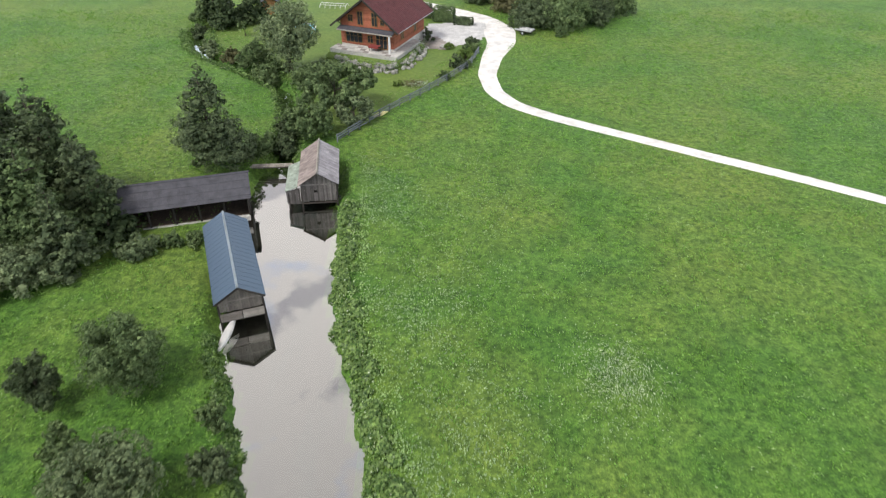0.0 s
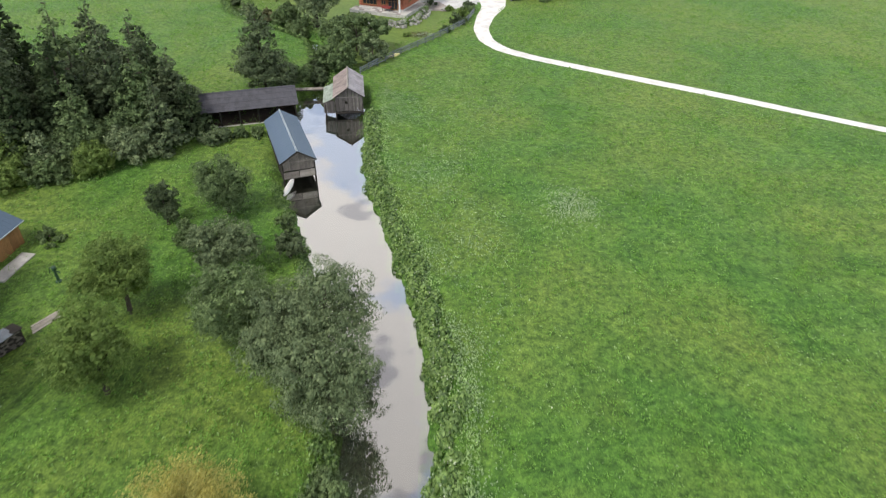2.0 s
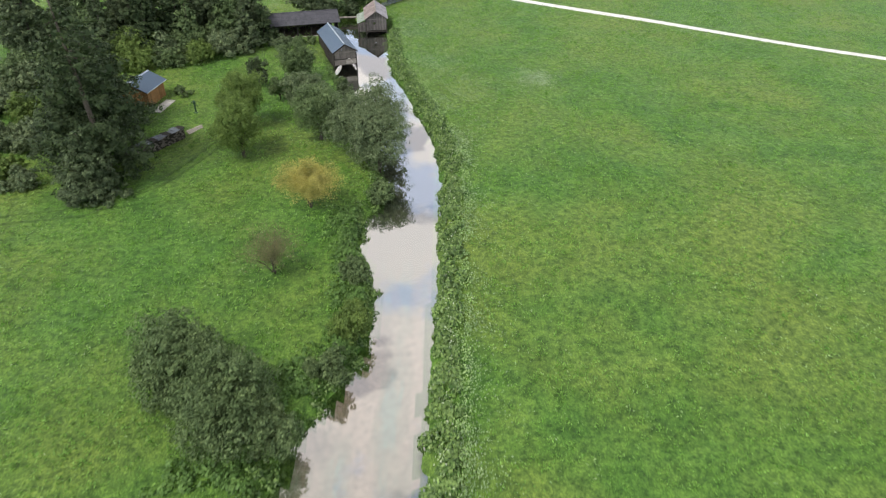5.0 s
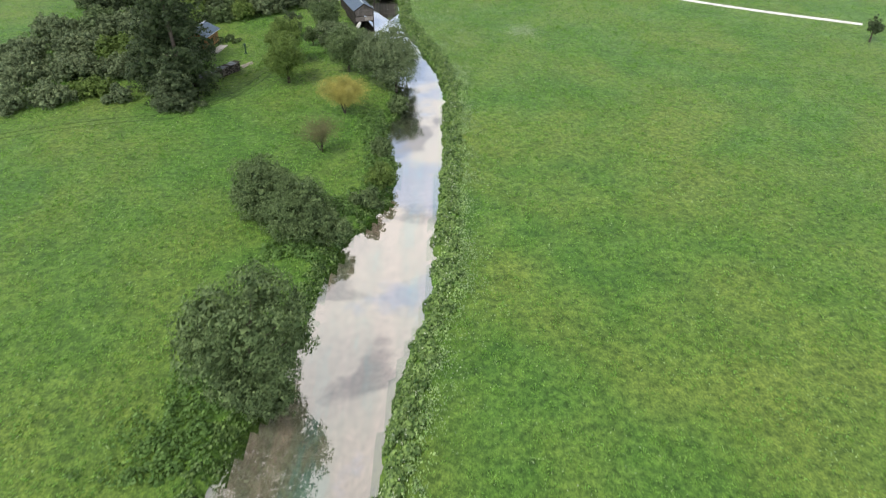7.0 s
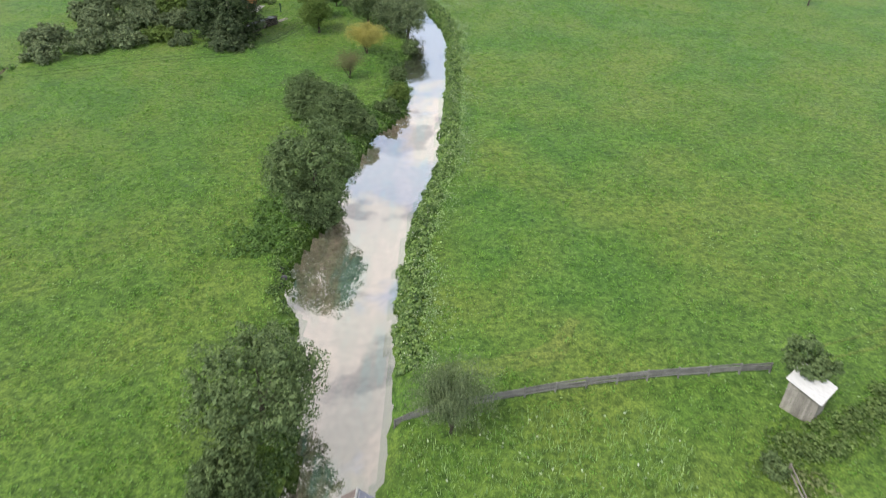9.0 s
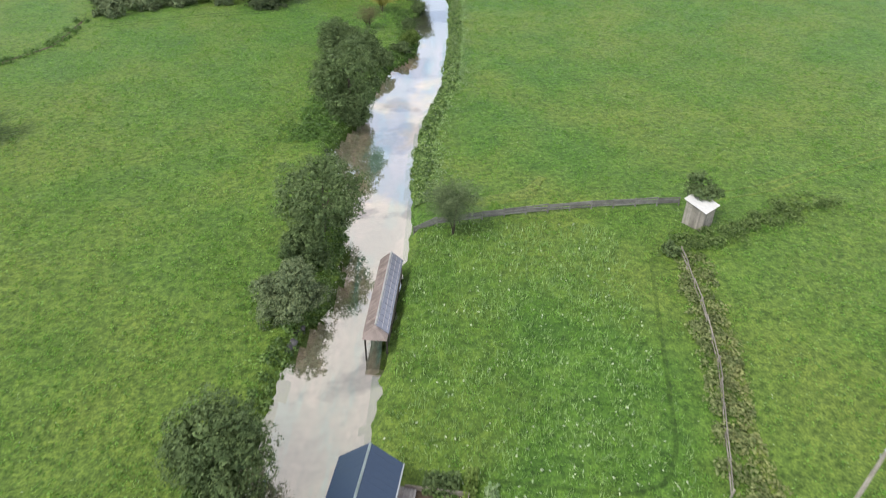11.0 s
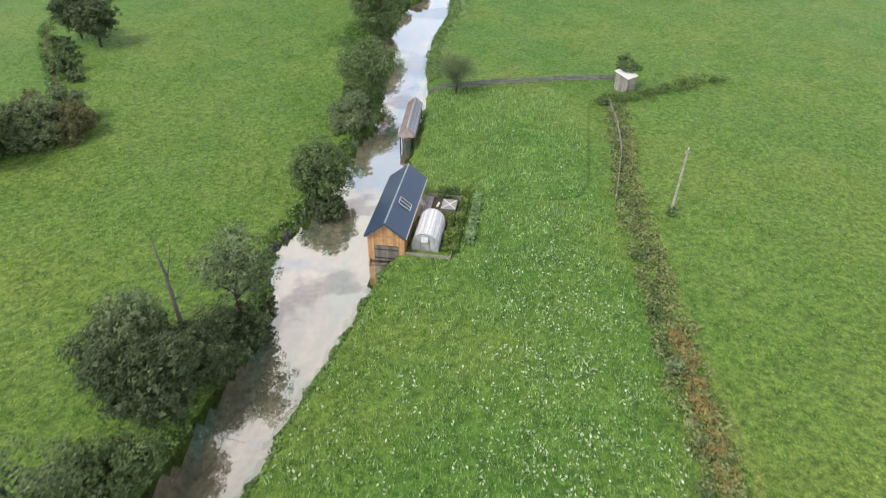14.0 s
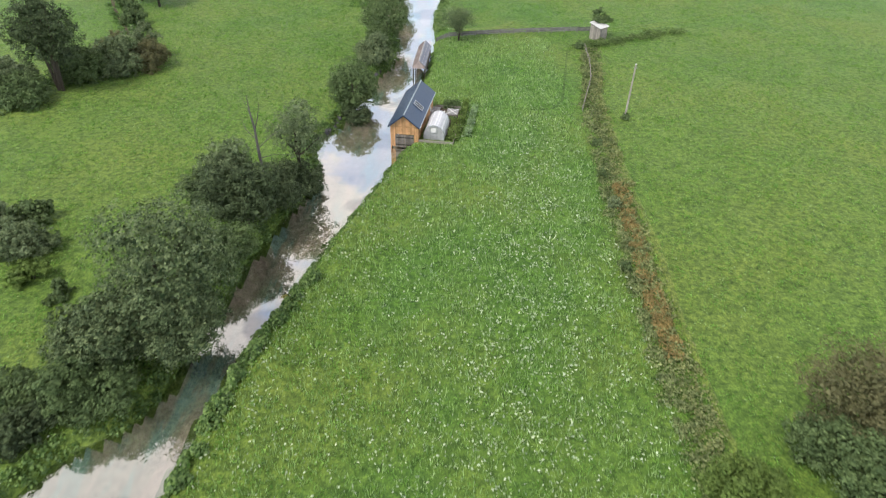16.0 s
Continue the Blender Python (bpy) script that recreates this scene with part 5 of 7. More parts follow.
def far_boathouse():
    ob = thing("boathouse", pose(-13.01, 63.33, 0, 0, 0, 6.9), "small weathered plank boathouse with a lean-to of green sheets", "boathouse", "boathouses")
    l, w, ze, zr = 7.85, 4.06, 2.72, 4.08
    roof_slopes(ob, l, w, ze, zr, M_PINKSHINGLE, 0.26, 0.03, 0, label="pinkish-brown weathered board slope", rows=4, sides=(-1,))
    roof_slopes(ob, l, w, ze, zr, M_LILACWOOD, 0.26, 0.03, 0, label="lilac-grey weathered board slope", rows=2, sides=(1,))
    ridge_cap(ob, l, zr + 0.05, M_PALEWOOD, 0.24)
    iw = w - 0.5
    plank_gable(ob, -l / 2 + 0.3, iw, 0.75, ze, zr, M_GREYBLACK, 0.18, hole=(-0.45, -0.1, 1.75, 2.1), roofw=w)
    plank_gable(ob, l / 2 - 0.3, iw, 0.3, ze, zr, M_OLDWOOD, 0.2, roofw=w)
    plank_side(ob, iw / 2, -l / 2 + 0.3, l / 2 - 0.3, 0.3, ze, M_DARKWOOD)
    plank_side(ob, -iw / 2, -l / 2 + 0.3, l / 2 - 0.3, 0.3, ze, M_DARKWOOD)
    block("sill_beam", M_DARKWOOD, ob, (0, -l / 2 + 0.3, 0.55), (iw, 0.16, 0.16))
    for x in (-iw / 2 - 1.3, -iw / 2, iw / 2):
        for yy in (-l / 2 + 0.3, l / 2 - 0.3):
            block("post", M_DARKWOOD, ob, (x, yy, 0.5), (0.15, 0.15, 2.6))
    bm = bmesh.new()
    x0, x1, z0, z1 = -w / 2 - 1.35, -w / 2 + 0.1, 2.05, 2.62
    n = 36
    for i in range(n):
        y0, y1 = -l / 2 + 0.2 + (l - 2.2) * i / n, -l / 2 + 0.2 + (l - 2.2) * (i + 1) / n
        ym = (y0 + y1) / 2
        a = [bm.verts.new(p) for p in ((x0, y0, z0), (x1, y0, z1), (x1, ym, z1 + 0.05), (x0, ym, z0 + 0.05))]
        b = [bm.verts.new(p) for p in ((x0, ym, z0 + 0.05), (x1, ym, z1 + 0.05), (x1, y1, z1), (x0, y1, z0))]
        bm.faces.new(a)
        bm.faces.new(b)
    bmesh.ops.remove_doubles(bm, verts=bm.verts, dist=0.001)
    bmesh.ops.solidify(bm, geom=bm.faces[:], thickness=0.02)
    part("lean_to_roof", bm, M_GREENSHEET, ob, "mossy green corrugated sheets")
    bm = bmesh.new()
    lean = part("lean_to_wall", box(bm, x0 + 0.1, -iw / 2, -l / 2 + 0.36, -l / 2 + 0.42, 1.9, 2.0), M_OLDWOOD, ob)
    for k in range(6):
        block("plank", M_GREYBLACK, lean, (x0 + 0.2 + k * 0.235, -l / 2 + 0.32, 1.3 + 0.02 * k), (0.22, 0.04, 1.42 + 0.08 * k))
    plank_side(ob, x0 + 0.12, -l / 2 + 0.35, l / 2 - 2.0, 0.5, 1.98, M_OLDWOOD)
    # small footbridge to the other bank
    bridge = thing("footbridge", pose(-18.80, 66.86, 0.95, 0, 0, 4), "narrow wooden footbridge leading to the boathouse", "footbridge")
    for yy in (-0.28, 0.28):
        beam("beam", M_OLDWOOD, bridge, (-2.6, yy, 0), (3.0, yy, 0), 0.12, 0.14)
    for k in range(22):
        block("plank", M_PALEWOOD, bridge, (-2.5 + k * 0.25, 0, 0.1), (0.22, 0.8, 0.04))


def dark_shed():
    ob = thing("open_shed", pose(-25.1, 57.3, 0.9, 0, 0, 15.2), "long low open shed with a dark shingle roof", "shed")
    l, w, ze, zr = 12.3, 5.8, 2.3, 3.65
    # unseen floor, added in a dark colour so the shed's inside reads shaded
    part("earth_floor", box(bmesh.new(), -l / 2 + 0.4, l / 2 - 0.4, -w / 2 + 0.7, w / 2 - 0.4, -0.3, 0.22), M_SOIL, ob)
    turned = thing("shed_roof", pose(0, 0, 0, 0, 0, 90), "", "")
    turned.parent = ob
    roof_slopes(turned, l, w, ze, zr, M_SHINGLE, 0.42, 0.035, 0, label="dark weathered shingle roof", rows=7)
    ridge_cap(turned, l, zr + 0.05, M_SHINGLE, 0.26)
    for x in np.linspace(-l / 2 + 0.4, l / 2 - 0.4, 6):
        for yy in (-w / 2 + 0.6, w / 2 - 0.5):
            block("post", M_DARKWOOD, ob, (x, yy, 1.15), (0.18, 0.18, 2.5))
    bm = bmesh.new()
    box(bm, -l / 2 + 0.4, l / 2 - 0.4, -w / 2 + 0.35, -w / 2 + 0.75, -0.4, 0.14, 0.03)
    part("foundation_wall", bm, M_CONCRETE, ob, "pale concrete foundation strip")
    bm = bmesh.new()
    box(bm, -l / 2 + 0.3, l / 2 - 0.3, w / 2 - 0.5, w / 2 - 0.4, 2.1, 2.25)
    back = part("back_wall", bm, M_DARKWOOD, ob)
    for k in range(48):
        block("plank", M_DARKWOOD, back, (-l / 2 + 0.45 + k * 0.23, w / 2 - 0.4, 1.1), (0.22, 0.04, 2.3))
    for x in (-l / 2 + 0.35, l / 2 - 0.35):
        side = part("end_wall", box(bmesh.new(), x - 0.03, x + 0.03, -w / 2 + 0.6, w / 2 - 0.5, 2.1, 2.25), M_DARKWOOD, ob)
        for k in range(19):
            yy = -w / 2 + 0.7 + k * 0.225
            block("plank", M_DARKWOOD, side, (x, yy, 1.2), (0.04, 0.215, 2.45 + 0.9 * (1 - abs(yy) / (w / 2)) - 0.3))


def larch_boathouse():
    ob = thing("boathouse", pose(-7.38, -115.97, 0, 0, 0, -8.0), "new larch boathouse with a dark blue metal roof and skylight", "boathouse", "boathouses")
    l, w, ze, zr = 12.18, 4.08, 3.05, 4.7
    roof_slopes(ob, l, w, ze, zr, M_NAVYROOF, 0.5, label="dark blue-grey standing-seam metal roof", seam=0.005)
    ridge_cap(ob, l, zr + 0.05, M_TRIM, 0.16)
    iw = w - 0.6
    y = -l / 2 + 0.35
    plank_gable(ob, y, iw, 0.25, ze, zr, M_LARCH, 0.17, hole=(-1.2, 1.2, 0.0, 1.95), roofw=w)
    plank_gable(ob, l / 2 - 0.35, iw, 0.25, ze, zr, M_LARCH, 0.17, roofw=w)
    for x in (-iw / 2, iw / 2):
        plank_side(ob, x, -l / 2 + 0.36, l / 2 - 0.36, 0.25, ze, M_LARCH, 0.2)
        block("corner_post", M_LARCH, ob, (x, y - 0.02, 1.4), (0.14, 0.14, 3.4))
        block("pile", M_DARKWOOD, ob, (x, y + 0.2, -0.1), (0.2, 0.2, 1.2))
        block("pile", M_DARKWOOD, ob, (x, 0, -0.1), (0.2, 0.2, 1.2))
        block("pile", M_DARKWOOD, ob, (x, l / 2 - 0.5, -0.1), (0.2, 0.2, 1.2))
    for s in (-1, 1):
        door = thing("water_gate", pose(s * 0.6, y - 0.03, 0), "", "")
        door.parent = ob
        for k in range(7):
            block("plank", M_OLDWOOD, door, (-0.51 + k * 0.17, 0, 1.02), (0.16, 0.04, 1.75), label="grey weathered gate plank" if k == 0 else "")
        for z in (0.5, 1.5):
            block("brace", M_DARKWOOD, door, (0, -0.035, z), (1.15, 0.03, 0.12))
    for side in (-1, 1):
        a = math.degrees(math.atan2(zr - ze, w / 2))
        s = math.hypot(zr - ze, w / 2)
        block("bargeboard", M_NAVYROOF, ob, (side * w / 4, -l / 2 - 0.01, (ze + zr) / 2 - 0.05), (s, 0.05, 0.16), (0, side * a, 0))
        block("gutter", M_TRIM if side > 0 else M_NAVYROOF, ob, (side * (w / 2 + 0.02), 0, ze - 0.0), (0.1, l, 0.09), label="pale metal gutter")
    a = math.degrees(math.atan2(zr - ze, w / 2))
    m = pose(1.0, -1.1, (ze + zr) / 2 + 0.1, 0, a, 0)
    sky = thing("skylight", m, "", "")
    sky.parent = ob
    for x in (-0.7, 0.7):
        block("skylight_frame", M_STEEL, sky, (x, 0, 0.04), (0.07, 1.15, 0.1))
    for yy in (-0.55, 0.0, 0.55):
        block("skylight_frame", M_STEEL, sky, (0, yy, 0.04), (1.4, 0.06, 0.1))
    for yy in (-0.275, 0.275):
        block("pane", M_GLASS_DARK, sky, (0, yy, 0.03), (1.3, 0.48, 0.03))


def long_boat_shelter():
    ob = thing("boat_shelter", pose(-7.16, -91.85, 0, 0, 0, -3.4), "long narrow boat shelter roof on posts in the stream", "boat shelter")
    l, w, ze, zr = 10.9, 2.05, 2.0, 2.9
    roof_slopes(ob, l - 0.8, w, ze, zr, M_PINKSHINGLE, 0.42, 0.03, 0.02, label="pinkish-brown weathered board slope", sides=(-1,))
    roof_slopes(ob, l - 0.8, w, ze, zr, M_LILAC, 0.8, 0.03, 0.03, label="lilac-grey sheet metal slope", sides=(1,))
    ridge_cap(ob, l - 0.8, zr + 0.04, M_PALETRIM, 0.16)
    for k in range(3):
        block("roof_batten", M_PALETRIM, ob, (w / 4 + (k - 1) * 0.36, 0.0, (ze + zr) / 2 + 0.045 - (k - 1) * 0.316), (0.03, l - 1.2, 0.02), (0, math.degrees(math.atan2(zr - ze, w / 2)), 0), "pale seam strip")
    bm = bmesh.new()
    f = -(l - 0.8) / 2
    v = [bm.verts.new(p) for p in ((-w / 2, f - 0.02, ze), (w / 2, f - 0.02, ze), (0, f - 0.02, zr), (-w / 2 + 0.05, f - 0.75, ze - 0.1), (w / 2 - 0.05, f - 0.75, ze - 0.1))]
    for q in ((0, 2, 3), (2, 1, 4), (2, 4, 3), (3, 4, 1, 0)):
        bm.faces.new([v[i] for i in q])
    part("hip_end", bm, M_PINKSHINGLE, ob)
    for x in (-w / 2 + 0.15, w / 2 - 0.15):
        for yy in np.linspace(-l / 2 + 0.25, l / 2 - 0.5, 5):
            block("post", M_DARKWOOD, ob, (x, yy, 0.5), (0.13, 0.13, 2.7))
        beam("plate_beam", M_OLDWOOD, ob, (x, -l / 2 + 0.3, ze - 0.05), (x, l / 2 - 0.3, ze - 0.05), 0.12, 0.12)
    plank_side(ob, w / 2 - 0.12, -l / 2 + 1.2, l / 2 - 0.4, 0.3, ze, M_OLDWOOD)
    plank_side(ob, -w / 2 + 0.12, -l / 2 + 4.2, l / 2 - 0.4, 0.3, ze, M_OLDWOOD)


def garden_hut():
    ob = thing("garden_hut", pose(-41.9, 26.6, ground_at(-41.9, 26.6), 0, 0, -9), "orange-brown wooden garden hut with a blue-grey metal roof", "hut")
    l, w, ze, zr = 5.3, 4.9, 2.15, 3.3
    roof_slopes(ob, l, w, ze, zr, M_BLUEROOF, 0.55, label="blue-grey sheet metal roof")
    ridge_cap(ob, l, zr + 0.05, M_TRIM, 0.2)
    block("gutter", M_TRIM, ob, (w / 2, 0, ze), (0.1, l, 0.08))
    iw = w - 0.7
    plank_gable(ob, -l / 2 + 0.5, iw, 0, ze + 0.1, zr, M_HUTWOOD, 0.16, roofw=w)
    plank_gable(ob, l / 2 - 0.5, iw, 0, ze + 0.1, zr, M_HUTWOOD, 0.2, roofw=w)
    plank_side(ob, iw / 2, -l / 2 + 0.5, l / 2 - 0.5, 0, ze + 0.1, M_HUTWOOD)
    plank_side(ob, -iw / 2, -l / 2 + 0.5, l / 2 - 0.5, 0, ze + 0.1, M_HUTWOOD)
    slab = new("concrete_slab", None)
    slab.matrix_world = pose(-38.5, 24.6, ground_at(-38.5, 24.6), 0, 0, -9)
    tagged(slab, "pale concrete slab beside the garden hut", "slab")
    part("slab", box(bmesh.new(), -0.7, 0.7, -2.3, 2.0, -0.1, 0.12, 0.03), M_CONCRETE, slab)


def wood_stack():
    a, b = Vector((-37.4, 7.4, 0)), Vector((-32.8, 15.0, 0))
    mid = (a + b) / 2
    yaw = math.degrees(math.atan2(b.y - a.y, b.x - a.x))
    ob = thing("wood_stack", pose(mid.x, mid.y, ground_at(mid.x, mid.y), 0, 0, yaw), "long stack of split firewood under grey cover boards", "firewood")
    n = (b - a).length
    rnd = random.Random(4)
    bm = bmesh.new()
    box(bm, -n / 2, n / 2, -0.32, 0.35, 0.0, 1.2)
    part("stack_core", bm, M_DARKWOOD, ob)
    for r in range(8):
        for k in range(32):
            x = -n / 2 + (k + 0.5 + 0.5 * (r % 2)) * n / 33
            block("log", M_OLDWOOD if rnd.random() > 0.6 else M_DARKWOOD, ob, (x, -0.33 + rnd.uniform(-0.05, 0.03), 0.1 + r * 0.155), (0.23, 0.24, 0.14), (0, rnd.uniform(-25, 25), 0))
    for k in range(13):
        x = -n / 2 + (k + 0.5) * n / 13
        block("cover_board", M_FENCEWOOD if k % 3 else M_DARKWOOD, ob, (x, rnd.uniform(-0.08, 0.08), 1.34 + rnd.uniform(-0.03, 0.06)), (n / 13 * 1.25, 1.35, 0.035), (rnd.uniform(-6, 2), rnd.uniform(-4, 4), rnd.uniform(-6, 6)))
    bare = new("bare_earth", None)
    bare.matrix_world = pose(-32.17, 16.92, ground_at(-32.17, 16.92), 0, 0, yaw)
    tagged(bare, "bare brown strip of earth and boards beyond the firewood", "boards")
    for k in range(5):
        block("board", M_PALEWOOD, bare, (0.1 * k, -0.4 + k * 0.2, 0.04), (2.4, 0.18, 0.05), (0, 0, rnd.uniform(-4, 4)))


def water_pump():
    ob = thing("water_pump", pose(-33.47, 22.34, ground_at(-33.47, 22.34)), "dark green cast-iron hand pump standing in the grass", "pump")
    bm = bmesh.new()
    tube(bm, [(0, 0, -0.1), (0, 0, 0.1), (0, 0, 0.12), (0, 0, 1.2), (0, 0, 1.25), (0, 0, 1.55), (0, 0, 1.7)], [0.26, 0.26, 0.12, 0.11, 0.19, 0.19, 0.05], 12)
    part("body", bm, M_GREENPAINT, ob)
    part("spout", tube(bmesh.new(), [(0, 0, 1.1), (0.3, 0, 1.1), (0.38, 0, 0.95)], [0.06, 0.05, 0.05], 8), M_GREENPAINT, ob)
    part("handle", tube(bmesh.new(), [(0, 0, 1.6), (-0.35, 0, 1.5), (-0.5, 0, 0.9)], [0.04, 0.035, 0.03], 6), M_GREENPAINT, ob)


def canoe():
    a, b = Vector((-17.2, 37.9, 0.2)), Vector((-16.6, 41.3, 0.85))
    n = (b - a).length
    q = (b - a).to_track_quat("Y", "Z").to_matrix().to_4x4()
    ob = thing("canoe", Matrix.Translation((a + b) / 2) @ q, "white upturned canoe leaning at the boathouse mouth", "canoe")
    bm = bmesh.new()
    rings = []
    for i in range(13):
        t = -1 + 2 * i / 12
        w = 0.34 * (1 - abs(t) ** 2.4) + 0.015
        hh = 0.26 * (1 - 0.5 * abs(t) ** 3)
        rings.append([bm.verts.new((w * math.cos(math.pi * k / 8), t * n / 2, hh * math.sin(math.pi * k / 8) ** 0.8)) for k in range(9)])
    for r, s in zip(rings, rings[1:]):
        for k in range(8):
            bm.faces.new((r[k], r[k + 1], s[k + 1], s[k]))
    bmesh.ops.solidify(bm, geom=bm.faces[:], thickness=0.025)
    part("hull", bm, M_HULL, ob)


def rail_fence(name, pts, label, mat, height=1.0, rails=3, step=2.4, round_=False, lean=0.0, group=""):
    ob = thing(name, Matrix.Identity(4), label, "fence", group)
    p = np.array(pts, float)
    s = np.concatenate([[0], np.cumsum(np.hypot(*np.diff(p, axis=0).T))])
    n = max(1, round(s[-1] / step))
    rnd = random.Random(n)
    t = np.linspace(0, s[-1], n + 1)
    q = [(np.interp(a, s, p[:, 0]), np.interp(a, s, p[:, 1])) for a in t]
    z = [ground_at(*c) for c in q]
    for (x, y), g in zip(q, z):
        block("post", mat, ob, (x, y, g + height / 2 - 0.05), (0.12, 0.12, height + 0.3), (rnd.uniform(-lean, lean), rnd.uniform(-lean, lean), rnd.uniform(0, 90)))
    for k in range(n):
        for r in range(rails):
            h = height * (0.35 + 0.6 * r / max(1, rails - 1)) + rnd.uniform(-0.03, 0.03)
            a, b = (*q[k], z[k] + h), (*q[k + 1], z[k + 1] + h + rnd.uniform(-lean, lean) * 0.03)
            beam("rail", mat, ob, a, b, 0.05, 0.15)
    return ob


def field_hut():
    ob = thing("field_hut", pose(23.95, -78.6, ground_at(23.95, -78.6), 0, 0, 41), "small grey plank field hut with a white sheet roof", "hut")
    w, d, h0, h1 = 2.0, 2.2, 2.35, 2.85
    for y, hh in ((-d / 2, h0), (d / 2, h1)):
        wall = part("wall", box(bmesh.new(), -w / 2, w / 2, y - 0.03, y + 0.03, hh - 0.15, hh - 0.05), M_PALEWOOD, ob)
        for k in range(11):
            block("plank", M_PALEWOOD, wall, (-w / 2 + (k + 0.5) * w / 11, y, hh / 2 - 0.05), (w / 11 - 0.012, 0.04, hh))
    for x in (-w / 2, w / 2):
        wall = part("wall", box(bmesh.new(), x - 0.03, x + 0.03, -d / 2, d / 2, h0 - 0.2, h0 - 0.1), M_PALEWOOD, ob)
        for k in range(12):
            y = -d / 2 + (k + 0.5) * d / 12
            hh = h0 + (h1 - h0) * (y + d / 2) / d
            block("plank", M_PALEWOOD, wall, (x, y, hh / 2 - 0.05), (0.04, d / 12 - 0.012, hh))
    a = math.degrees(math.atan2(h1 - h0, d))
    for k in range(4):
        block("roof_sheet", M_WHITE, ob, (-0.96 + k * 0.64, 0, (h0 + h1) / 2 + 0.06 + 0.006 * (k % 2)), (0.66, d + 0.55, 0.04), (a, 0, 0), "white painted roof sheet" if k == 0 else "")


def utility_pole():
    ob = thing("utility_pole", pose(21.75, -113.40, ground_at(21.75, -113.40), 0, 2.0, 0), "grey wooden utility pole standing in the meadow", "pole")
    part("shaft", tube(bmesh.new(), [(0, 0, -0.4), (0, 0, 3.5), (0, 0, 7.7)], [0.15, 0.13, 0.1], 10), M_PALEWOOD, ob)
    part("cap", tube(bmesh.new(), [(0, 0, 7.68), (0, 0, 7.8)], [0.13, 0.05], 10), M_STEEL, ob)
    for s in (-1, 1):
        part("insulator", tube(bmesh.new(), [(0.1 * s, 0, 7.2), (0.22 * s, 0, 7.2), (0.22 * s, 0, 7.4)], [0.02, 0.03, 0.04], 6), M_STEEL, ob)


def polytunnel():
    ob = thing("greenhouse", pose(-4.11, -118.80, ground_at(-4.11, -118.80), 0, 0, -7.9), "small round-arched greenhouse of translucent white sheets", "greenhouse")
    r, l = 1.32, 4.7
    n = 16
    pr = [(r * math.cos(math.pi * k / n), 0.55 + 1.5 * math.sin(math.pi * k / n)) for k in range(n + 1)]
    pr = [(r, 0.0)] + pr + [(-r, 0.0)]
    for k in range(1, n + 1, 2):
        bm = bmesh.new()
        for q in (k, k + 1) if k > 1 else (0, 1, 2):
            if q < len(pr) - 1:
                a = [bm.verts.new((pr[q + e][0] * g, yy, pr[q + e][1] * g)) for g in (1.0, 0.99) for yy in (-l / 2, l / 2) for e in (0, 1)]
                for face in ((0, 1, 3, 2), (4, 6, 7, 5), (0, 4, 5, 1), (2, 3, 7, 6), (0, 2, 6, 4), (1, 5, 7, 3)):
                    bm.faces.new([a[e] for e in face])
        part("cover_sheet", bm, M_POLY if (k // 2) % 2 else M_POLYCLEAR, ob)
        x, z = pr[k + 1] if k + 1 < len(pr) else pr[-1]
        beam("glazing_bar", M_STEEL, ob, (x * 1.01, -l / 2, z * 1.01), (x * 1.01, l / 2, z * 1.01), 0.045, 0.03)
    for q in range(4):
        y = -l / 2 + l * q / 3
        part("hoop", tube(bmesh.new(), [(x * (1.012 if q in (0, 3) else 0.97), y, z * (1.012 if q in (0, 3) else 0.97)) for x, z in pr], [0.03] * len(pr), 6), M_STEEL, ob)
    for y, front in ((-l / 2, True), (l / 2, False)):
        bm = bmesh.new()
        vs = [bm.verts.new((x * 0.99, y, z * 0.99)) for x, z in pr]
        bm.faces.new(vs)
        bmesh.ops.solidify(bm, geom=bm.faces[:], thickness=0.012)
        part("end_panel", bm, M_POLY, ob)
        if front:
            for x in (-0.42, 0.42):
                block("door_frame", M_STEEL, ob, (x, y - 0.03, 0.92), (0.05, 0.05, 1.84))
            block("door_frame", M_STEEL, ob, (0, y - 0.03, 1.84), (0.88, 0.05, 0.05))
            block("door_frame", M_STEEL, ob, (0, y - 0.03, 0.95), (0.88, 0.05, 0.05))
            block("vent_flap", M_WHITE, ob, (-0.05, y - 0.06, 1.4), (0.7, 0.03, 0.6), (-12, 0, 0))


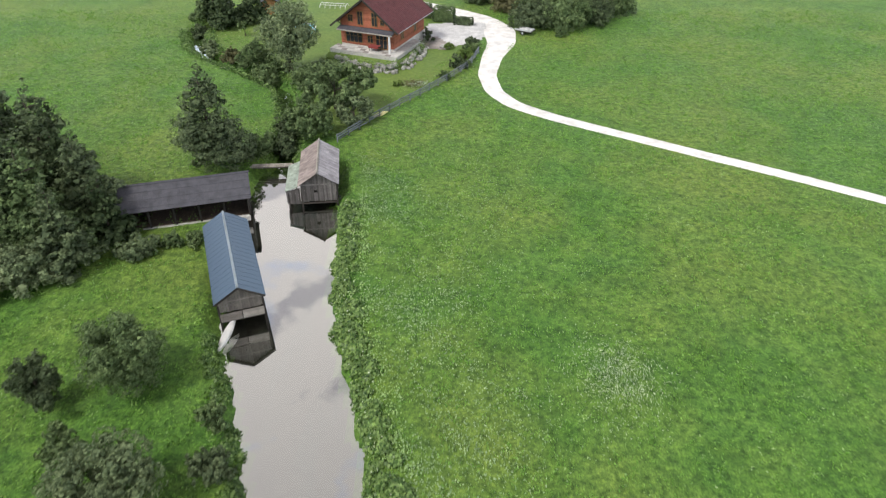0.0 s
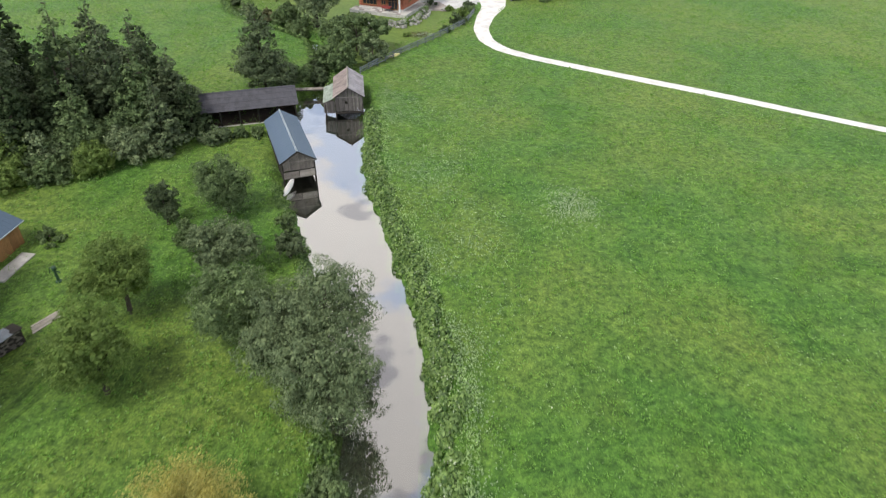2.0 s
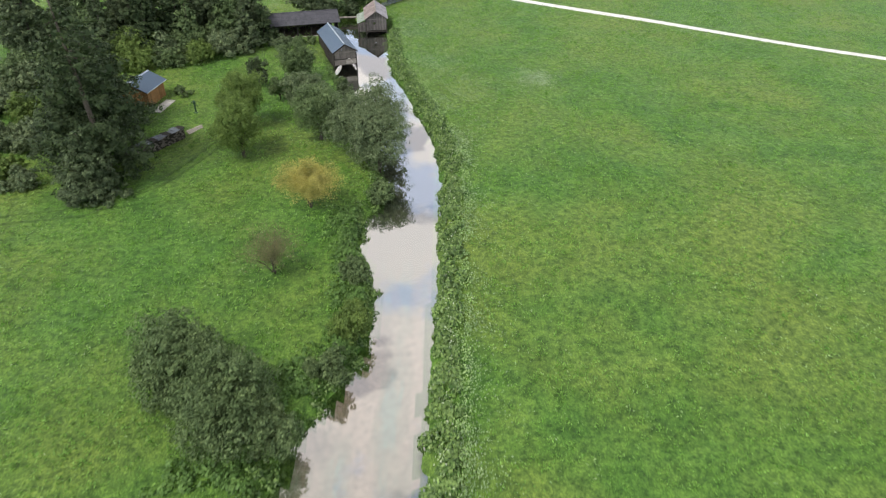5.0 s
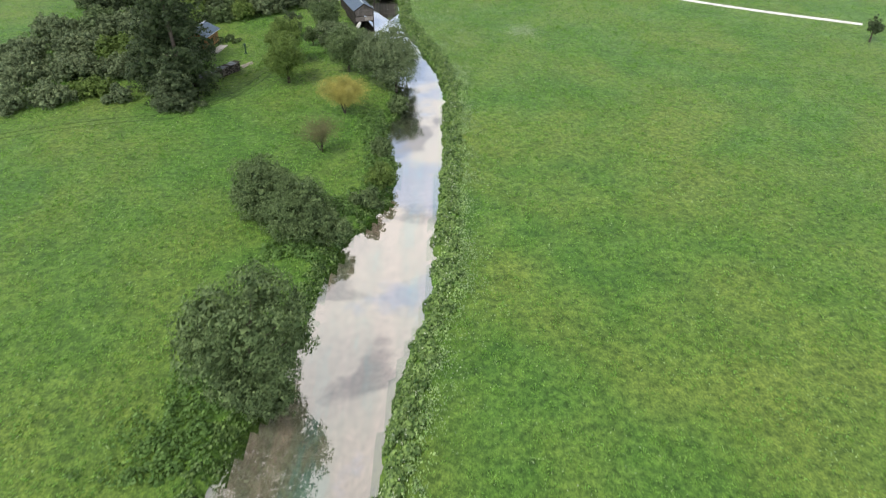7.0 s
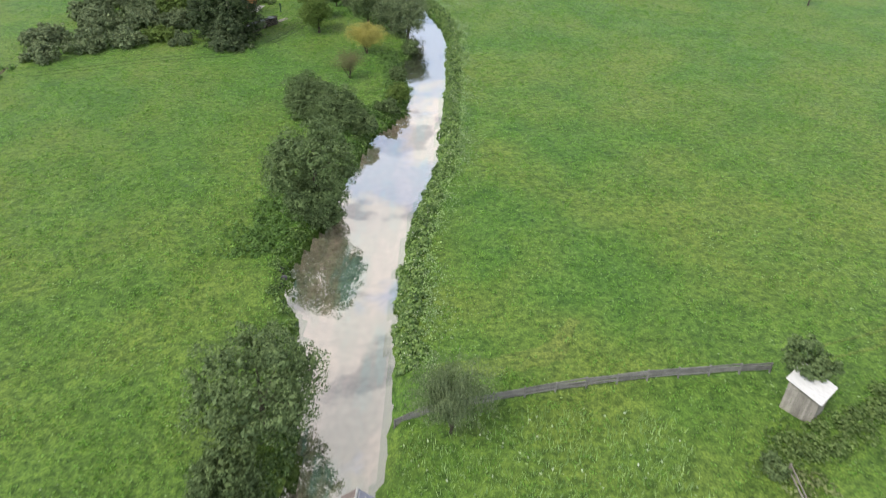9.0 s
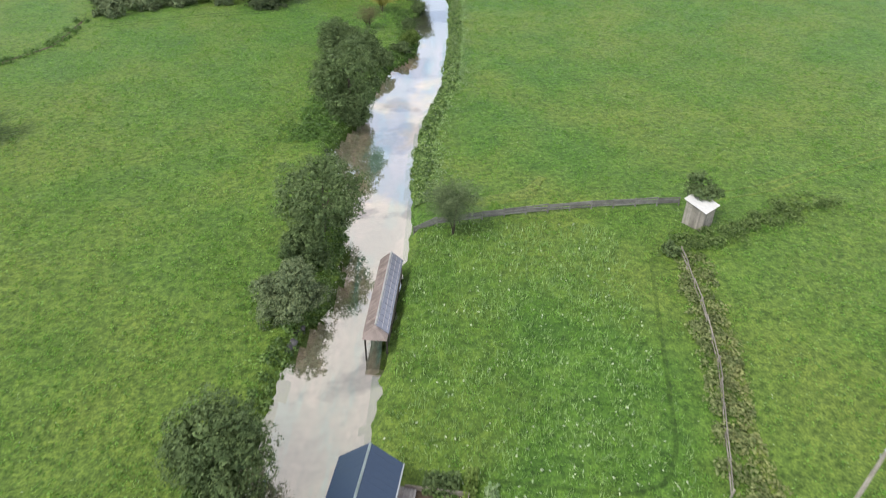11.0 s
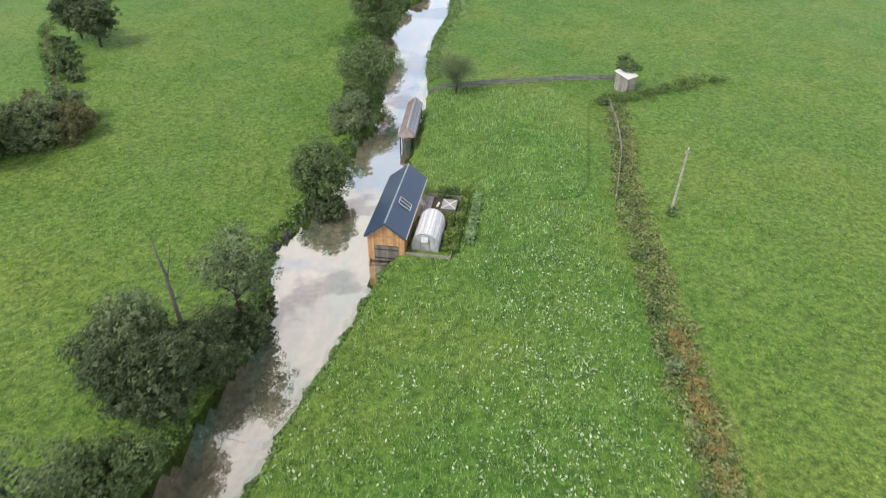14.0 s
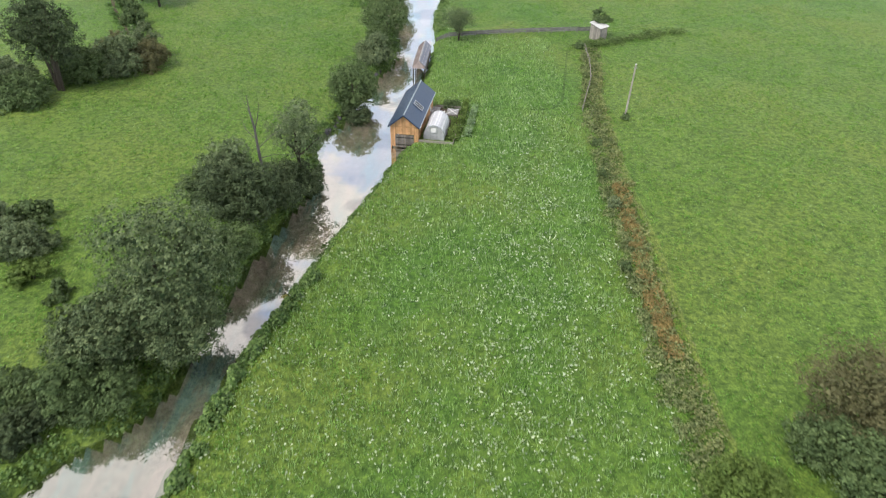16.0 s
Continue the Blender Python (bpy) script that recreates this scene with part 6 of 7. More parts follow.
def kitchen_garden():
    g = ground_at(-2.93, -115.41)
    ob = thing("garden_border", pose(-3.85, -116.03, g, 0, 0, -7.9), "low weathered board edging round the kitchen garden", "edging")
    for a, b in (((-1.9, -6.1), (2.75, -6.1)), ((2.75, -6.1), (2.75, 5.4)), ((2.75, 5.4), (-1.4, 5.4))):
        beam("board", M_PALEWOOD, ob, (*a, 0.2), (*b, 0.2), 0.06, 0.5)
    soil = new("garden_soil", None)
    soil.matrix_world = pose(-3.85, -116.03, g, 0, 0, -7.9)
    tagged(soil, "dark brown kitchen garden soil beside the boathouse", "soil", kind="structure")
    part("soil", box(bmesh.new(), -1.7, 2.7, -6.0, 5.35, -0.3, 0.05), M_SOIL, soil)
    deck = thing("deck", pose(-4.69, -112.32, g, 0, 0, -7.9), "small grey board deck beside the boathouse wall", "deck")
    for k in range(7):
        block("board", M_DECK, deck, (-0.55 + k * 0.2, -0.3, 0.14), (0.19, 4.4, 0.06))
    chair = thing("garden_chair", pose(-4.95, -112.94, g + 0.15, 0, 0, 60), "white plastic garden chair on the deck", "chair")
    block("seat", M_WHITE, chair, (0, 0, 0.42), (0.46, 0.46, 0.05))
    block("backrest", M_WHITE, chair, (0, 0.24, 0.72), (0.46, 0.05, 0.55), (-10, 0, 0))
    for x in (-0.2, 0.2):
        block("armrest", M_WHITE, chair, (x, 0, 0.64), (0.05, 0.46, 0.04))
        for y in (-0.2, 0.2):
            block("leg", M_WHITE, chair, (x, y, 0.21), (0.05, 0.05, 0.42))
    frame_ = thing("cold_frame", pose(-2.06, -112.74, g, 0, 0, -7.9), "square cold frame with a white cross brace on its cover", "cold frame")
    for a, b in (((-0.8, -1.0), (0.8, -1.0)), ((0.8, -1.0), (0.8, 1.0)), ((0.8, 1.0), (-0.8, 1.0)), ((-0.8, 1.0), (-0.8, -1.0))):
        beam("side_board", M_OLDWOOD, frame_, (*a, 0.2), (*b, 0.2), 0.05, 0.4)
    block("cover", M_DECK, frame_, (0, 0, 0.42), (1.6, 2.0, 0.03))
    for s in (-1, 1):
        beam("brace", M_WHITE, frame_, (-0.75, -0.95 * s, 0.46), (0.75, 0.95 * s, 0.46), 0.1, 0.03)
    box_ = thing("seed_tray", pose(-3.27, -112.32, g + 0.05, 0, 0, -14), "narrow white plastic seed tray on the soil", "tray")
    block("tray", M_WHITE, box_, (0, 0, 0.06), (0.22, 0.9, 0.12))
    rng = np.random.RandomState(9)
    for nm, x0, x1, y0, y1, n, hgt, mat, lab in (("bean_row", -2.05, -1.45, -121.2, -114.6, 900, 0.7, M_LEAF_LIGHT, "row of light green vegetables along the greenhouse"),
                                                 ("vegetable_row", -1.25, -0.45, -121.5, -109.4, 2400, 1.2, M_LEAF_LIGHT, "tall leafy vegetables along the garden edge"),
                                                 ("vegetable_row", 0.1, 1.0, -120.0, -110.4, 1500, 0.7, M_DOCK, "pale blue-green leaves outside the garden edge"),
                                                 ("vegetable_row", -3.2, -1.7, -114.8, -110.6, 700, 0.4, M_HERB, "low green plants between the garden beds"),
                                                 ("vegetable_row", -3.9, -1.6, -111.0, -109.8, 900, 1.0, M_LEAF, "dark green vegetables at the garden's end")):
        y = rng.uniform(y0, y1, n)
        x = rng.uniform(x0, x1, n) + (y + 115) * 0.135
        z = ground_z(x, y) + rng.uniform(0.05, 1, n) * hgt * (0.7 + 0.4 * np.sin(y * 2.1))
        up = rng.normal(size=(n, 3)) * 0.6 + np.array([0, 0, 1.0])
        v, f = leaf_cards(rng, np.stack([x, y, z], 1), up / np.linalg.norm(up, axis=1)[:, None], 0.26, 0.6)
        stuff(nm, v, f, mat, lab, "vegetables")


def dead_tree():
    g = ground_at(-22.79, -136.71)
    ob = thing("dead_tree", pose(-22.38, -136.92, g), "bare grey dead tree rising from the bank bushes", "dead tree")
    bm = bmesh.new()
    tube(bm, [(0.3, 0.2, -0.3), (0.1, 0, 3), (-0.05, 0.0, 6), (-0.1, 0, 8.6), (-0.35, 0, 10.5), (-0.4, 0, 12.2)], [0.24, 0.2, 0.16, 0.12, 0.07, 0.02], 8)
    part("trunk", bm, M_DEADWOOD, ob)
    for pts, r in (([(-0.1, 0, 8.4), (0.35, 0.1, 9.8), (0.7, 0.2, 11.4)], 0.07), ([(0, 0, 6.4), (1.3, 0.3, 7.6), (2.6, 0.5, 8.4)], 0.05), ([(-0.1, 0, 7.4), (-0.9, -0.3, 8.6), (-1.2, -0.3, 9.9)], 0.05),
                   ([(0, 0, 5.2), (1.6, -0.4, 5.9), (2.9, -0.6, 6.0)], 0.045), ([(-0.3, 0, 10.2), (-0.7, 0.2, 11.0), (-0.9, 0.2, 11.8)], 0.03)):
        part("branch", tube(bmesh.new(), pts, [r, r * 0.6, 0.012], 6), M_DEADWOOD, ob)


def poly_material(name, clear):
    m, nt, b = material(name, 0.3, 0, 0.5)
    p = coords(nt)
    s = noise_tex(nt, p, 2.5, 5, 0.6)
    nt.links.new(ramp(nt, s, [(0.3, (0.62, 0.63, 0.67)), (0.7, (0.82, 0.82, 0.86))]), b.inputs["Base Color"])
    tr = nt.nodes.new("ShaderNodeBsdfTransparent")
    mx = nt.nodes.new("ShaderNodeMixShader")
    mx.inputs[0].default_value = clear
    nt.links.new(b.outputs[0], mx.inputs[1])
    nt.links.new(tr.outputs[0], mx.inputs[2])
    nt.links.new(mx.outputs[0], nt.nodes["Material Output"].inputs[0])
    return m


M_POLY = poly_material("milky_sheet", 0.08)
M_POLYCLEAR = poly_material("clear_sheet", 0.32)


def house():
    """A two-storey log chalet: front gable towards local -y, ridge along y."""
    g = 2.35
    u, v = Vector((-0.921, 0.39, 0)), Vector((0.39, 0.921, 0))
    n = Vector((-7.4, 100.97, 0))
    w, d = 8.9, 11.0
    base = n + u * w / 2 + v * d / 2
    yaw = math.degrees(math.atan2(-u.y, -u.x))
    ob = thing("house", pose(base.x, base.y, g, 0, 0, yaw), "two-storey red-brown log chalet with a dark red tile roof", "house")
    ze, zr = 3.1, 7.5
    rw = w + 2.6
    rl = d + 2.0
    roof_slopes(ob, rl, rw, ze, zr, M_TILE, 0.45, 0.06, 0, label="dark red tiled roof", rows=14, gap=0.03)
    ridge_cap(ob, rl, zr + 0.06, M_TILE, 0.3)
    a = math.degrees(math.atan2(zr - ze, rw / 2))
    s = math.hypot(zr - ze, rw / 2)
    for side in (-1, 1):
        for yy in (-rl / 2, rl / 2):
            block("bargeboard", M_DARKWOOD, ob, (side * rw / 4, yy, (ze + zr) / 2 - 0.1), (s, 0.07, 0.28), (0, side * a, 0))
        block("gutter", M_TRIM, ob, (side * rw / 2, 0, ze), (0.12, rl, 0.1))
    part("plinth", box(bmesh.new(), -w / 2 - 0.03, w / 2 + 0.03, -d / 2 - 0.03, d / 2 + 0.03, -1.5, 0.3, 0.02), M_CONCRETE, ob, "pale rendered plinth")
    part("wall_core", box(bmesh.new(), -w / 2 + 0.12, w / 2 - 0.12, -d / 2 + 0.12, d / 2 - 0.12, 0.3, 3.8), M_REDWOOD, ob)
    slope = (zr - ze) / (rw / 2)
    for y, front in ((-d / 2, True), (d / 2, False)):
        wall = part("gable_wall", prism(bmesh.new(), [(-w / 2 + 0.05, 3.75), (w / 2 - 0.05, 3.75), (0.05, zr - 0.35), (-0.05, zr - 0.35)], y + 0.06 if front else y - 0.12, y + 0.12 if front else y - 0.06), M_REDWOOD, ob)
        for k in range(35):
            z = 0.45 + k * 0.2
            half = min(w / 2, (zr - 0.3 - z) / slope)
            if half > 0.2:
                block("log", M_REDWOOD, wall, (0, y, z), (2 * half, 0.16, 0.19))
    for x in (-w / 2, w / 2):
        wall = part("side_wall", box(bmesh.new(), x - 0.04, x + 0.04, -d / 2, d / 2, 3.6, 3.8), M_REDWOOD, ob)
        for k in range(17):
            block("log", M_REDWOOD, wall, (x, 0, 0.45 + k * 0.2), (0.16, d, 0.19))

    def window(x, y, z, ww, hh, panes=2, side=0):
        m = pose(x, y, z, 0, 0, side)
        win = thing("window", m, "", "")
        win.parent = ob
        win.matrix_local = m
        for q in (-ww / 2, ww / 2):
            block("window_frame", M_HUTWOOD, win, (q, -0.1, 0), (0.1, 0.12, hh + 0.1))
        for q in (-hh / 2, hh / 2):
            block("window_frame", M_HUTWOOD, win, (0, -0.1, q), (ww + 0.1, 0.12, 0.1))
        for k in range(panes):
            block("pane", M_GLASS_DARK, win, (-ww / 2 + ww * (k + 0.5) / panes, -0.09, 0), (ww / panes - 0.04, 0.03, hh - 0.04))
        for k in range(1, panes):
            block("mullion", M_HUTWOOD, win, (-ww / 2 + ww * k / panes, -0.11, 0), (0.06, 0.06, hh))
        block("mullion", M_HUTWOOD, win, (0, -0.11, hh * 0.15), (ww, 0.05, 0.04))

    y = -d / 2
    window(-0.95, y, 4.45, 0.95, 2.0)
    window(1.45, y, 4.45, 0.95, 2.0)
    window(-2.65, y, 4.3, 0.8, 1.0)
    window(2.75, y, 4.1, 0.7, 0.8)
    window(-2.2, y, 1.45, 2.8, 1.5, 4)
    window(0.6, y, 1.45, 0.9, 1.1)
    window(2.5, y, 1.25, 1.9, 2.1, 3)
    window(w / 2, -2.6, 1.7, 0.9, 1.2, 2, 90)
    window(w / 2, 2.0, 1.7, 0.9, 1.2, 2, 90)
    # canopy over the terrace
    for k in range(6):
        block("canopy_board", M_SHINGLE, ob, (0.2, y - 0.12 - k * 0.2, 3.08 - k * 0.055), (w + 0.5, 0.21, 0.05), (15, 0, 0))
    block("canopy_fascia", M_PALEWOOD, ob, (0.2, y - 1.28, 2.7), (w + 0.5, 0.05, 0.2), label="pale fascia board")
    block("canopy_post", M_WHITE, ob, (w / 2 - 0.1, y - 1.15, 1.3), (0.26, 0.26, 2.6), label="white post")
    for k in range(9):
        block("balcony_board", M_REDWOOD, ob, (0.2, y - 0.12, 3.15 + k * 0.02), (w - 0.6, 0.06, 0.018))
    block("purlin", M_DARKWOOD, ob, (0, 0, zr - 0.25), (0.2, rl - 0.1, 0.22))
    for x in (-w / 2, w / 2):
        block("purlin", M_DARKWOOD, ob, (x, 0, ze + 0.75), (0.18, rl - 0.1, 0.2))
    for x in (-w / 2 + 0.1, w / 2 - 0.1):
        beam("knee_brace", M_DARKWOOD, ob, (x, y, 3.2), (x, y - 0.85, 3.75), 0.12, 0.12)
    terrace = thing("terrace", pose(base.x, base.y, 0, 0, 0, yaw), "pale flagged terrace in front of the house", "terrace", kind="structure")
    part("terrace_base", box(bmesh.new(), -w / 2 - 0.8, w / 2 + 1.6, -d / 2 - 2.4, -d / 2 - 0.03, 0.4, 2.42, 0.03), M_CONCRETE, terrace)
    part("terrace_base", box(bmesh.new(), w / 2 + 0.03, w / 2 + 1.6, -d / 2 - 0.03, 1.0, 0.4, 2.42, 0.03), M_CONCRETE, terrace)
    part("planted_bank", box(bmesh.new(), -w / 2 - 1.6, w / 2 + 2.3, -d / 2 - 3.2, 1.6, 0.4, 1.85, 0.6), M_LAWN, terrace, "grassy planted bank below the terrace")
    for i in range(11):
        for j in range(3):
            block("flagstone", M_PAVING if (i * 3 + j) % 4 == 0 else M_CONCRETE, terrace, (-w / 2 - 0.35 + i * 0.93, -d / 2 - 0.45 - j * 0.78, 2.435), (0.91, 0.76, 0.03))
    tbl = thing("garden_table", pose(*(base + u * -1.7 + v * (-d / 2 - 0.9)).to_2d(), 2.45, 0, 0, yaw), "garden table covered with a red cloth on the terrace", "table")
    block("tabletop", M_RED, tbl, (0, 0, 0.74), (1.7, 0.9, 0.06))
    block("cloth_drop", M_RED, tbl, (0, -0.46, 0.6), (1.7, 0.03, 0.3))
    for x in (-0.75, 0.75):
        for yy in (-0.36, 0.36):
            block("leg", M_DARKWOOD, tbl, (x, yy, 0.36), (0.07, 0.07, 0.72))
    return base, u, v, w, d


def rockery(base, u, v, w, d):
    rnd = random.Random(12)
    ob = thing("rock_wall", Matrix.Identity(4), "low rockery wall of pale garden boulders below the terrace", "rock wall")
    bm = bmesh.new()
    bmesh.ops.create_icosphere(bm, subdivisions=2, radius=0.5)
    for q in bm.verts:
        q.co *= 0.85 + 0.3 * noise.noise(q.co * 3.1)
    me = bpy.data.meshes.new("boulder")
    bm.to_mesh(me)
    bm.free()
    me.materials.append(M_STONE)
    line = [(-15.6, 100.0), (-13.2, 97.6), (-10.2, 96.0), (-7.1, 95.5), (-4.7, 98.0), (-3.5, 102.7), (-2.8, 106.0)]
    for (ax, ay), (bx, by) in zip(line, line[1:]):
        for k in range(12):
            t = rnd.random()
            x, y = ax + (bx - ax) * t - 0.5 + rnd.uniform(-0.3, 0.3), ay + (by - ay) * t + 0.9 + rnd.uniform(-0.3, 0.3)
            s = rnd.uniform(0.5, 1.15)
            piece("boulder", me, ob, Matrix.LocRotScale((x, y, 1.45 + 0.2 * s), Euler((rnd.random() * 6, rnd.random() * 6, rnd.random() * 6)), (s, s * rnd.uniform(0.7, 1.2), s * 0.8)))
        for k in range(13):
            t = rnd.random()
            x, y = ax + (bx - ax) * t + rnd.uniform(-0.55, 0.55), ay + (by - ay) * t + rnd.uniform(-0.55, 0.55)
            s = rnd.uniform(0.4, 1.0)
            piece("boulder", me, ob, Matrix.LocRotScale((x, y, ground_at(x, y) + 0.2 * s), Euler((rnd.random() * 6, rnd.random() * 6, rnd.random() * 6)), (s, s * rnd.uniform(0.7, 1.2), s * 0.75)))
    rng = np.random.RandomState(31)
    v_, f_, = [], []
    t = rng.uniform(0, 1, 1500)
    ln = np.array(line)
    x = np.interp(t, np.linspace(0, 1, len(ln)), ln[:, 0]) + rng.normal(0, 0.5, 1500) - 0.2
    y = np.interp(t, np.linspace(0, 1, len(ln)), ln[:, 1]) + rng.normal(0, 0.5, 1500) + 0.7
    z = ground_z(x, y) + rng.uniform(0.1, 1.5, 1500)
    up = rng.normal(size=(1500, 3)) * 0.6 + np.array([0, 0, 1.0])
    a, f = leaf_cards(rng, np.stack([x, y, z], 1), up / np.linalg.norm(up, axis=1)[:, None], 0.24, 0.6)
    stuff("rockery_plants", a, f, M_HERB, "green rockery plants between the boulders", "plants")
    for nm, cx, cy, rr, mat, lab in (("flower_bed", -4.1, 90.8, 1.3, M_LEAF_BROWN, "flower bed of pale pinkish perennials by the fence"), ("flower_bed", -3.4, 90.4, 1.2, M_FLOWER, "white flowering perennials by the fence")):
        n = 420
        q = rng.normal(size=(n, 2)) * rr * 0.55
        pts = np.stack([cx + q[:, 0] * 1.3, cy + q[:, 1] * 0.8, ground_z(cx + q[:, 0], cy + q[:, 1]) + rng.uniform(0.1, 0.6, n)], 1)
        up = rng.normal(size=(n, 3)) * 0.6 + np.array([0, 0, 1.0])
        a, f = leaf_cards(rng, pts, up / np.linalg.norm(up, axis=1)[:, None], 0.22 if mat != M_FLOWER else 0.14, 0.7)
        stuff(nm, a, f, mat, lab, "flowers")


def flat_patch(name, outline, mat, lift, label, category, cell=0.8):
    """A patch of ground cover laid over the land inside an outline."""
    o = np.array(outline, float)
    lo, hi = o.min(0), o.max(0)
    xs, ys = np.arange(lo[0], hi[0] + cell, cell), np.arange(lo[1], hi[1] + cell, cell)
    gx, gy = np.meshgrid(xs, ys)

    def inside(x, y):
        r = np.zeros(np.shape(x), bool)
        for (ax, ay), (bx, by) in zip(outline, outline[1:] + outline[:1]):
            if ay != by:
                r ^= ((ay > y) != (by > y)) & (x < (bx - ax) * (y - ay) / (by - ay) + ax)
        return r
    v = np.stack([gx, gy, ground_z(gx, gy) + lift], -1).reshape(-1, 3)
    nx, ny = len(xs), len(ys)
    i = (np.arange(ny - 1)[:, None] * nx + np.arange(nx - 1)[None]).ravel()
    f = np.stack([i, i + 1, i + nx + 1, i + nx], 1)
    c = v[f].mean(1)
    keep = inside(c[:, 0], c[:, 1]) & (v[f][:, :, 2].min(1) > 0.75)
    ob = new(name, mesh_from(name, v, f[keep], mat, shade=True))
    return tagged(ob, label, category, kind="structure")


def trailer():
    ob = thing("trailer", pose(13.77, 114.03, ground_at(13.77, 114.03), 0, 0, -32), "small flat farm trailer loaded with pale sheets beside the yard", "trailer")
    block("bed", M_DARKWOOD, ob, (0, 0, 0.62), (3.0, 1.5, 0.12))
    for s in (-1, 1):
        block("side_board", M_STEEL, ob, (0, s * 0.74, 0.8), (3.0, 0.04, 0.28))
        wheel = part("wheel", tube(bmesh.new(), [(0, s * 0.78 - 0.1, 0.33), (0, s * 0.78 + 0.1, 0.33)], [0.33, 0.33], 16), M_BLACK, ob)
        part("rim", tube(bmesh.new(), [(0, s * 0.78 - 0.11, 0.33), (0, s * 0.78 + 0.11, 0.33)], [0.18, 0.18], 12), M_STEEL, wheel)
    beam("drawbar", M_STEEL, ob, (-1.5, 0, 0.55), (-2.7, 0, 0.45), 0.1, 0.1)
    sheetpile = thing("sheet_pile", pose(13.88, 114.03, ground_at(13.77, 114.03) + 0.68, 0, 0, -30), "crumpled pale tarpaulin sheets lying on the trailer", "tarpaulin")
    bm = bmesh.new()
    bmesh.ops.create_grid(bm, x_segments=14, y_segments=8, size=0.5)
    for q in bm.verts:
        q.co.x *= 2.5
        q.co.y *= 1.3
        q.co.z = 0.15 + 0.18 * noise.noise(q.co * 2.2) if abs(q.co.x) < 1.1 else 0.02
    bmesh.ops.solidify(bm, geom=bm.faces[:], thickness=0.02)
    part("sheet", bm, M_WHITE, sheetpile)


def pool():
    ob = thing("paddling_pool", pose(-23.83, 115.23, ground_at(-23.83, 115.23)), "round turquoise garden pool on the lawn", "pool")
    part("pool_wall", tube(bmesh.new(), [(0, 0, -0.05), (0, 0, 0.75)], [2.3, 2.3], 28), M_TURQ, ob)
    part("pool_rim", tube(bmesh.new(), [(0, 0, 0.72), (0, 0, 0.8)], [2.38, 2.38], 28), M_WHITE, ob)
    part("pool_water", tube(bmesh.new(), [(0, 0, 0.79), (0, 0, 0.81)], [2.2, 2.2], 28), M_TURQ, ob)
    sh = thing("garden_shed", pose(-31.50, 126.64, ground_at(-31.50, 126.64), 0, 0, 10), "small brown wooden shed at the end of the garden", "shed")
    plank_gable(sh, -1.6, 3.0, 0, 2.2, 3.1, M_HUTWOOD, 0.25)
    plank_gable(sh, 1.6, 3.0, 0, 2.2, 3.1, M_HUTWOOD, 0.25)
    plank_side(sh, -1.5, -1.6, 1.6, 0, 2.2, M_HUTWOOD, 0.3)
    plank_side(sh, 1.5, -1.6, 1.6, 0, 2.2, M_HUTWOOD, 0.3)
    roof_slopes(sh, 3.8, 3.7, 2.1, 3.2, M_SHINGLE, 0.6, rows=4, seam=0)
    kayak = thing("kayak", pose(-7.97, 80.49, ground_at(-7.97, 80.49), 0, 0, -50), "pale yellow kayak lying against the garden fence", "kayak")
    bm = bmesh.new()
    pts = [(0, -1.25 + 2.5 * i / 10, 0.2 + 0.06 * abs(i - 5) / 5) for i in range(11)]
    tube(bm, pts, [0.02 + 0.3 * (1 - abs(i - 5) / 5) ** 0.6 for i in range(11)], 10)
    part("hull", bm, M_KAYAK, kayak)


def trimmed_hedge(x, y, yaw, l, w, h, mat, label, rnd=0.25):
    """A clipped hedge: leaves over a rounded box, on a row of short stems."""
    rng = np.random.RandomState(int(abs(x * 7 + y * 3)))
    ob = thing("trimmed_hedge", pose(x, y, ground_at(x, y), 0, 0, yaw), label, "hedge", "trimmed hedges")
    n = int((l * w + 2 * h * (l + w)) * 110)
    p = rng.uniform(-0.5, 0.5, (n, 3)) * np.array([l, w, h])
    q = np.abs(p) / np.array([l, w, h]) * 2
    side = q.argmax(1)
    sign = np.sign(p[np.arange(n), side])
    nrm = np.zeros((n, 3))
    nrm[np.arange(n), side] = sign
    p[np.arange(n), side] = sign * np.array([l, w, h])[side] / 2 * rng.uniform(0.86, 1.03, n)
    corner = np.clip(np.sort(q, axis=1)[:, 1] - 0.75, 0, 1)
    p *= (1 - rnd * corner)[:, None]
    p[:, 2] = np.maximum(p[:, 2] + h / 2, 0.05)
    nrm += rng.normal(size=(n, 3)) * 0.4
    v, f = leaf_points(rng, p, nrm / np.linalg.norm(nrm, axis=1)[:, None], 0.2, 0.85)
    foliage = new("foliage", mesh_from("foliage", v, f, mat))
    foliage.parent = ob
    for k in range(max(2, int(l))):
        part("stem", tube(bmesh.new(), [((k + 0.5) * l / max(2, int(l)) - l / 2, 0, -0.1), ((k + 0.5) * l / max(2, int(l)) - l / 2, 0.05, h * 0.8)], [0.05, 0.03], 5), M_BARK, ob)


